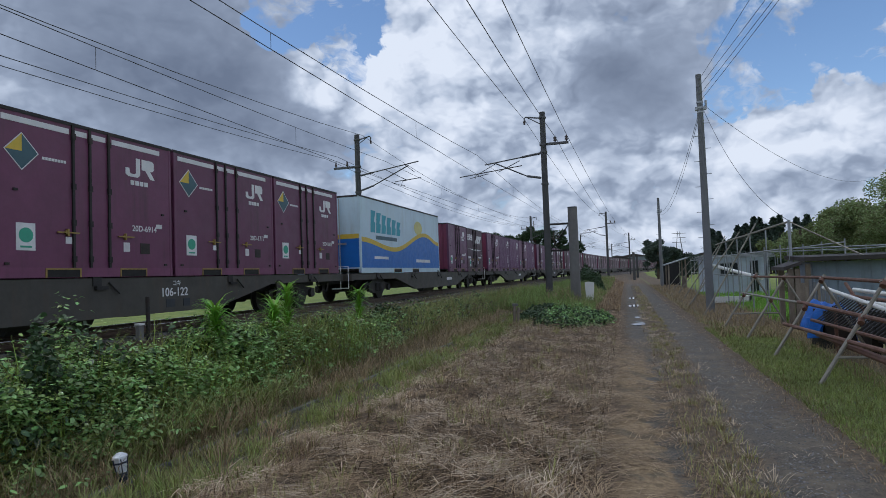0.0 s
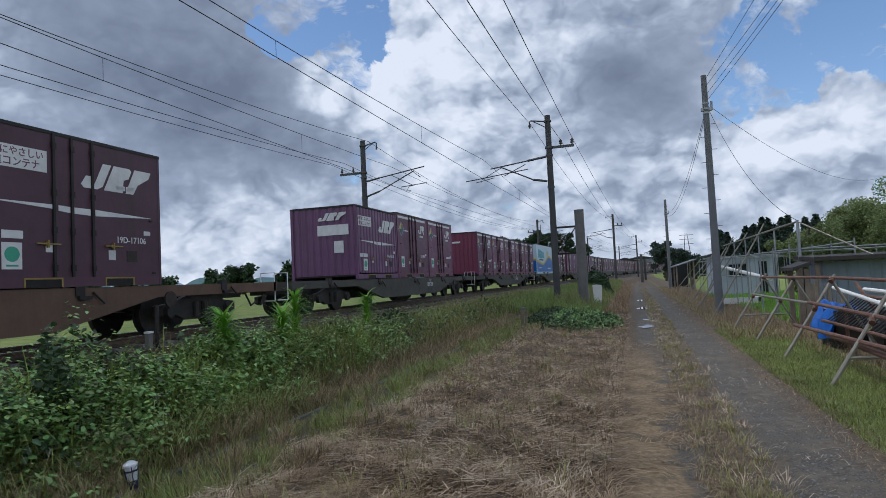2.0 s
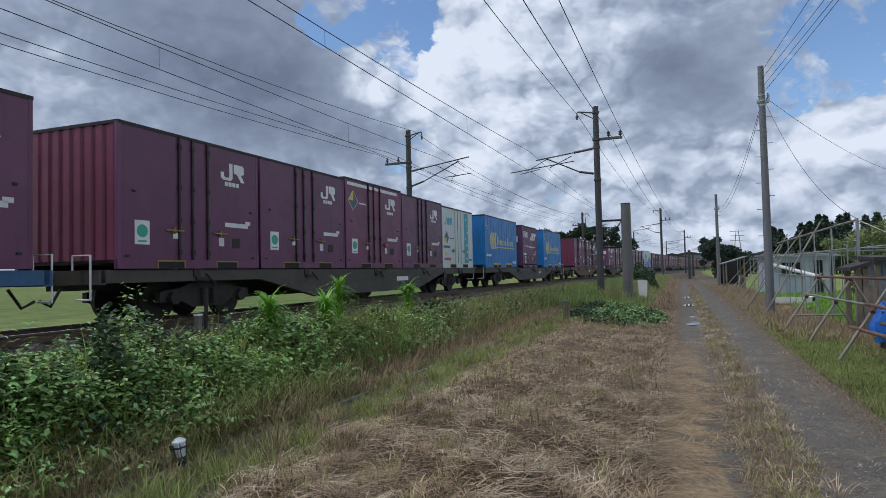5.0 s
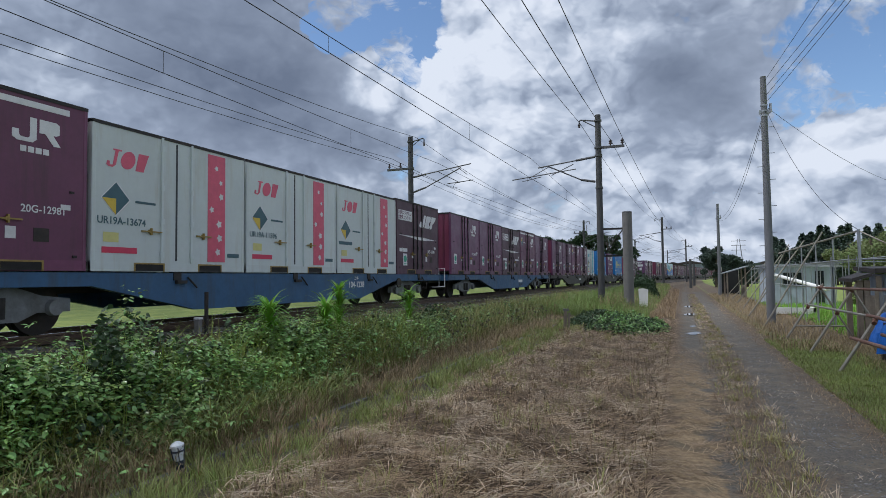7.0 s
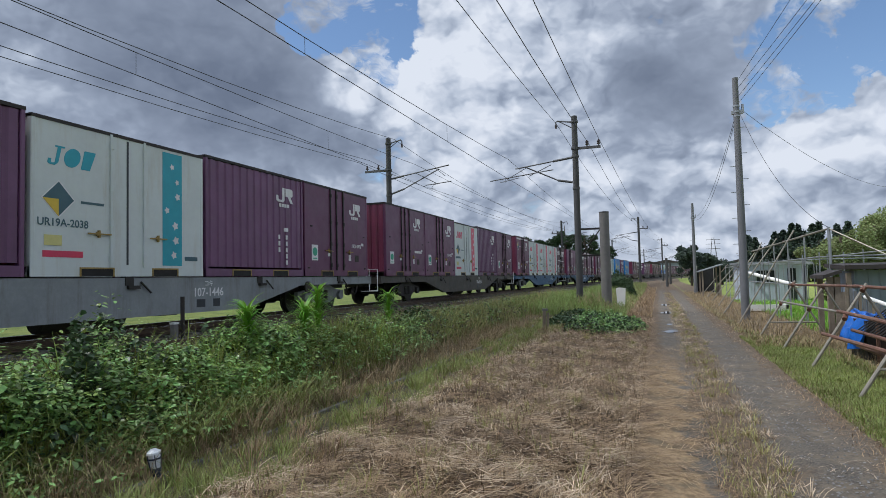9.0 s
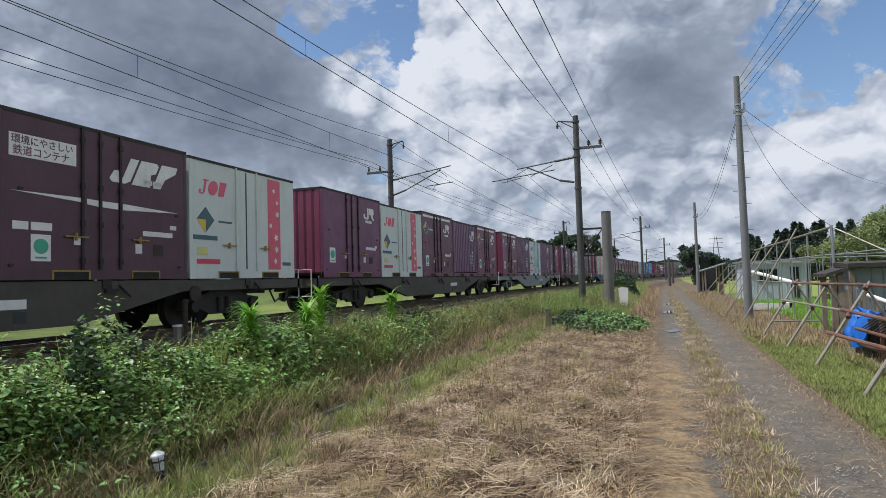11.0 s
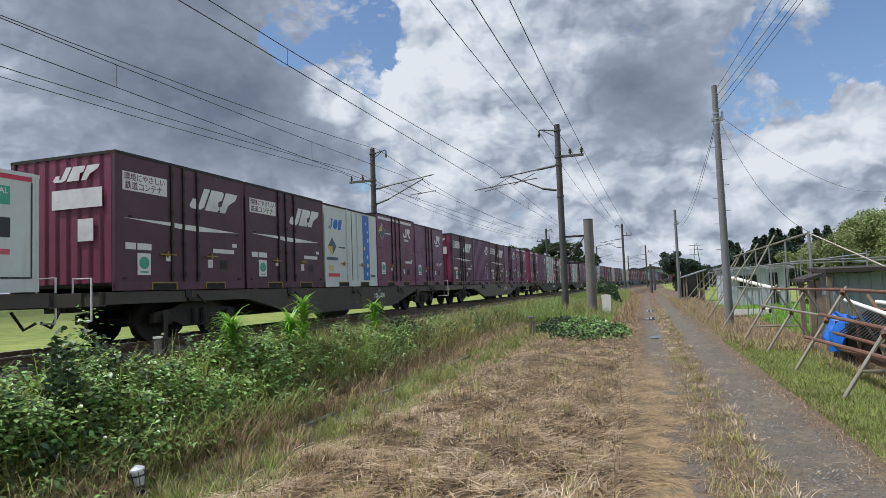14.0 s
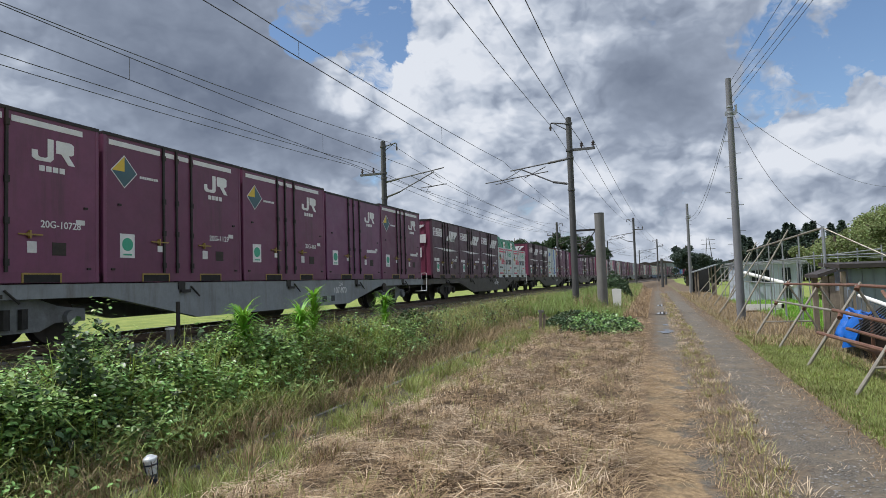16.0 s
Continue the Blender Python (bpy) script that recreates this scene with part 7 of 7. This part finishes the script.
def mound_leaves(cx, cy, rx, ry, h, n, mat, name, label, seed, size, z0=None, category="bush"):
    rng = np.random.default_rng(seed)
    a, r = rng.uniform(0, math.tau, n), np.sqrt(rng.random(n))
    u = rng.random(n) ** 0.45
    k = np.sqrt(np.maximum(0, 1 - r ** 2))
    x, y = cx + rx * r * np.cos(a), cy + ry * r * np.sin(a)
    vals = np.array([noise.noise((px * 1.7, py * 1.7, seed)) for px, py in zip(x, y)])
    zb = ground_height(x, y) if z0 is None else z0
    z = zb + h * k * u * (0.85 + 0.7 * vals)
    s = rng.uniform(*size, n)[:, None]
    d = rng.normal(0, 1, (n, 3))
    d[:, 2] *= 0.5
    d /= np.linalg.norm(d, axis=1, keepdims=True)
    side = np.cross(d, rng.normal(0, 1, (n, 3)))
    side /= np.linalg.norm(side, axis=1, keepdims=True)
    c = np.stack([x, y, z], -1)
    v = np.stack([c, c + d * s * 0.45 + side * s * 0.33, c + d * s, c + d * s * 0.45 - side * s * 0.33], 1).reshape(-1, 3)
    f = np.arange(n)[:, None] * 4 + np.array([0, 1, 2, 3])
    return stuff(name, v, f, mat, label, category)


# Sun on the patch is put into the brighter leaf colour of this layer.
mound_leaves(-1.55, 19.6, 1.2, 2.7, 0.44, 3600, LEAF, "bramble_patch", "low bramble leaves coloured bright as if sunlit beside the lane", 45, (0.04, 0.1))
mound_leaves(-1.6, 19.6, 1.2, 2.7, 0.38, 4200, LEAF_DARK_AND_SHADED, "bramble_patch", "low dark bramble patch beside the lane", 41, (0.05, 0.12))
mound_leaves(-4.82, 4.27, 0.15, 0.17, 1.22, 800, LEAF_DARK_AND_SHADED, "tall_weed", "tall leafy weed standing over the bank", 43, (0.04, 0.09))
mound_leaves(-2.7, 21.6, 0.9, 1.8, 0.36, 2600, LEAF_DARK_AND_SHADED, "bramble_patch", "dark bramble runners in the grass", 46, (0.05, 0.11))
mound_leaves(-2.4, 44.0, 1.0, 1.2, 1.3, 5000, LEAF_DARK_AND_SHADED, "bush", "round green bush at the lane side", 42, (0.08, 0.16))


def strap_plant(x, y, z, h, seed):
    """A rosette of strap leaves on one stem."""
    th = thing("strap_leaf_plant", "bright green strap-leaved lily plant in the weeds", "plant", "strap-leaved plants", pose(x, y, z))
    rng = random.Random(seed)
    part("stem", Geo().tube((0, 0, -0.4), (0, 0, h * 0.75), 0.015, 0.01, 6), LILY, th)
    g = Geo()
    for k in range(150):
        a, zb = rng.uniform(0, math.tau), h * rng.uniform(0.15, 0.92)
        ln, w, up = rng.uniform(0.28, 0.46), rng.uniform(0.016, 0.028), rng.uniform(0.5, 1.4)
        d, s = Vector((math.cos(a), math.sin(a), 0)), Vector((-math.sin(a), math.cos(a), 0))
        pts = []
        for j in range(5):
            u = j / 4
            pts.append(Vector((0, 0, zb)) + d * ln * u * (0.55 + 0.3 * u) + Vector((0, 0, ln * (up * u - 0.75 * u * u))))
        vs, fs = [], []
        for j, p in enumerate(pts):
            ww = w * (1 - j / 4.3)
            vs += [p - s * ww, p + s * ww]
        fs = [(2 * j, 2 * j + 1, 2 * j + 3, 2 * j + 2) for j in range(4)]
        g.add(vs, fs)
    part("leaves", g, LILY, th)
    return th


for _i, (_x, _y, _z, _h) in enumerate(((-5.25, 9.04, 0.74, 0.74), (-5.10, 8.4, 0.68, 0.55), (-5.15, 7.05, 0.74, 0.56), (-5.25, 11.87, 0.66, 0.72))):
    strap_plant(_x, _y, _z, _h, 50 + _i)

# ---------------------------------------------------------------- trees and distance


def crown_tree(x, y, h, spread, leaf, n, seed, label, shape="round", leaf_size=0.5, trunk=0.35, group="trees", low=0.38):
    th = thing("tree", label, "tree", group, pose(x, y, 0.2))
    rng = random.Random(seed)
    t = Geo().tube((0, 0, -0.5), (0.05 * h * 0.2, 0, h * 0.55), trunk, trunk * 0.5, 8).tube((0.05 * h * 0.2, 0, h * 0.55), (0, 0, h * 0.92), trunk * 0.5, 0.05, 6)
    limbs = []
    for k in range(9):
        a, zb = rng.uniform(0, math.tau), h * rng.uniform(0.25, 0.75)
        e = Vector((math.cos(a) * spread * rng.uniform(0.45, 0.8), math.sin(a) * spread * rng.uniform(0.45, 0.8), zb + h * 0.14))
        t.tube((0, 0, zb), e, trunk * 0.3, trunk * 0.08, 5)
        limbs.append(e)
    part("trunk", t, BARK, th)
    nr = np.random.default_rng(seed)
    if shape == "cone":
        z = h * (0.12 + 0.88 * nr.random(n) ** 0.8)
        rr = spread * (1 - z / h) ** 0.8 * (0.55 + 0.5 * nr.random(n)) * (0.8 + 0.3 * np.sin(z * 2.6 + nr.uniform(0, 1, n)))
        a = nr.uniform(0, math.tau, n)
        c = np.stack([rr * np.cos(a), rr * np.sin(a), z - 0.25 * rr], -1)
    else:
        k = 16
        cen = np.array([[nr.normal(0, spread * 0.42), nr.normal(0, spread * 0.42), h * nr.uniform(low, 0.86)] for _ in range(k)] + [tuple(e) for e in limbs])
        rad = nr.uniform(0.22, 0.42, len(cen)) * spread
        pick = nr.integers(0, len(cen), n)
        d = nr.normal(0, 1, (n, 3))
        d /= np.linalg.norm(d, axis=1, keepdims=True)
        c = cen[pick] + d * (rad[pick] * nr.random(n) ** 0.35)[:, None] * np.array([1, 1, 0.8])
        c[:, 2] = np.maximum(c[:, 2], h * 0.06)
    s = nr.uniform(0.5, 1.1, n)[:, None] * leaf_size
    d = nr.normal(0, 1, (n, 3))
    d[:, 2] = d[:, 2] * 0.6 - 0.2
    d /= np.linalg.norm(d, axis=1, keepdims=True)
    side = np.cross(d, nr.normal(0, 1, (n, 3)))
    side /= np.linalg.norm(side, axis=1, keepdims=True)
    v = np.stack([c, c + d * s * 0.45 + side * s * 0.36, c + d * s, c + d * s * 0.45 - side * s * 0.36], 1).reshape(-1, 3)
    cr = stuff("crown", v, np.arange(n)[:, None] * 4 + np.array([0, 1, 2, 3]), leaf, "", "")
    for key in ("category", "kind"):
        if key in cr:
            del cr[key]
    cr.parent = th
    return th


_r = random.Random(77)
for _i in range(58):        # conifer belt beyond the yard
    crown_tree(14.5 + _i * 0.45 + _r.uniform(-0.9, 0.9), 110 + _r.uniform(-4, 14), _r.uniform(5.4, 9.0), _r.uniform(2.2, 3.2), TREE_DARK, 3000, 100 + _i, "dark conifer in a distant belt", "cone", 0.5, 0.2, group="conifer belt")
for _x, _y, _h, _s in ((6.6, 27.5, 2.9, 1.3), (8.0, 28.5, 3.4, 1.6), (9.4, 27.0, 3.8, 1.7), (10.6, 28.5, 4.5, 1.9), (11.8, 26.5, 4.9, 2.0), (9.5, 31.0, 4.3, 1.9), (12.0, 31.0, 5.4, 2.2), (13.8, 28.5, 5.8, 2.3), (15.8, 27.0, 6.2, 2.5)):
    crown_tree(_x, _y, _h, _s, BAMBOO_LEAF, 24000, int(_x * 10), "pale green bamboo thicket behind the shed", "round", 0.10, 0.06, "bamboo thicket", 0.12)
for _x, _y, _h, _s in ((4.4, 95.0, 6.0, 1.9), (6.6, 97.0, 4.6, 2.2), (8.6, 98.0, 3.6, 2.0)):
    crown_tree(_x, _y, _h, _s, TREE_DARK, 9000, int(_x * 10) + 3, "dark spreading tree at the lane end", "round", 0.30, 0.2, "lane-end trees", 0.08)
for _x, _y, _h, _s in ((-15.4, 112.0, 11.4, 3.0), (-12.2, 114.0, 9.6, 2.8), (-9.2, 116.0, 7.6, 2.4), (-18.0, 112.0, 9.0, 2.4), (-23.6, 112.0, 9.8, 3.0), (-21.0, 114.0, 9.0, 2.2)):
    crown_tree(_x, _y, _h, _s, TREE_LEAF, 11000, int(-_x * 10) + 5, "dark broadleaf tree beyond the line", "round", 0.34, 0.25, "trees beyond the line", 0.2)
for _i in range(16):
    crown_tree(-34 - _i * 9 + _r.uniform(-3, 3), 150 + _r.uniform(-8, 20), _r.uniform(6, 9.5), _r.uniform(3.5, 5), TREE_LEAF, 1500, 300 + _i, "distant dark tree in a low wood", "round", 1.3, 0.35, "distant wood", 0.12)


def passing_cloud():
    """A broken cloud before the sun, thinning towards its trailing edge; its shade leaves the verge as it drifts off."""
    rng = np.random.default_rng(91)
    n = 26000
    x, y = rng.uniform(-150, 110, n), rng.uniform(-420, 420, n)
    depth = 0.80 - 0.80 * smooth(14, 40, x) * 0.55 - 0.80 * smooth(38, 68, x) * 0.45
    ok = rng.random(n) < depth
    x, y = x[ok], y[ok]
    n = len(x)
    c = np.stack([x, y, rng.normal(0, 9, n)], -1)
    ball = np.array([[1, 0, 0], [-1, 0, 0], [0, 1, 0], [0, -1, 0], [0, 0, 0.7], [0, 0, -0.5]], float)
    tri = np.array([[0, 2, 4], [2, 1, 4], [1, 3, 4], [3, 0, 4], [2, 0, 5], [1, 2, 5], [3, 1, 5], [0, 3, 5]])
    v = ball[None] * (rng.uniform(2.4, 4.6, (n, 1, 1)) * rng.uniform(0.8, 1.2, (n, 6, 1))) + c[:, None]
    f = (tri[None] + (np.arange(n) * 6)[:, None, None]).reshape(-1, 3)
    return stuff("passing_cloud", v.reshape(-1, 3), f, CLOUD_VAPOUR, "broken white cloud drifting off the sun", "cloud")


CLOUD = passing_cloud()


def hills():
    g = Geo()
    for k, (x0, x1, y, hh, sd) in enumerate(((-2600, -300, 2300, 95, 1.0), (-300, 1700, 2700, 55, 2.0))):
        n = 60
        top = [(x0 + (x1 - x0) * i / n, hh * (0.45 + 0.55 * abs(noise.noise((i * 0.11, sd, 0.0))) + 0.25 * noise.noise((i * 0.35, sd, 3.0)))) for i in range(n + 1)]
        top[0], top[-1] = (x0, 0.0), (x1, 0.0)
        g.prism(top + [(x1, -5.0), (x0, -5.0)], 1, y, y + 60)
    ob = solid("distant_hills", g, HILL, "hazy blue distant hills on the horizon", "hills")
    ob["kind"] = "structure"


hills()
for _x, _y, _w, _h in ((-4, 330, 14, 6.5), (22, 300, 10, 5.5), (40, 340, 16, 7), (60, 330, 12, 8), (5, 420, 20, 9)):
    th = thing("distant_building", "small grey building far along the line", "building", "distant buildings", pose(_x, _y, 0))
    part("wall", Geo().box(-_w / 2, _w / 2, -4, 4, 0, _h), FAR_WALL, th)
    part("roof", Geo().prism([(-_w / 2 - 0.5, _h), (_w / 2 + 0.5, _h), (0, _h + 2)], 1, -4.4, 4.4), SHED_ROOF, th)
    for _k in range(4):
        part("window", Geo().box(-_w / 2 + 1 + _k * (_w - 2) / 4, -_w / 2 + 2 + _k * (_w - 2) / 4, -4.05, -3.98, _h * 0.4, _h * 0.7), DARK_GLASS, th)

motions()
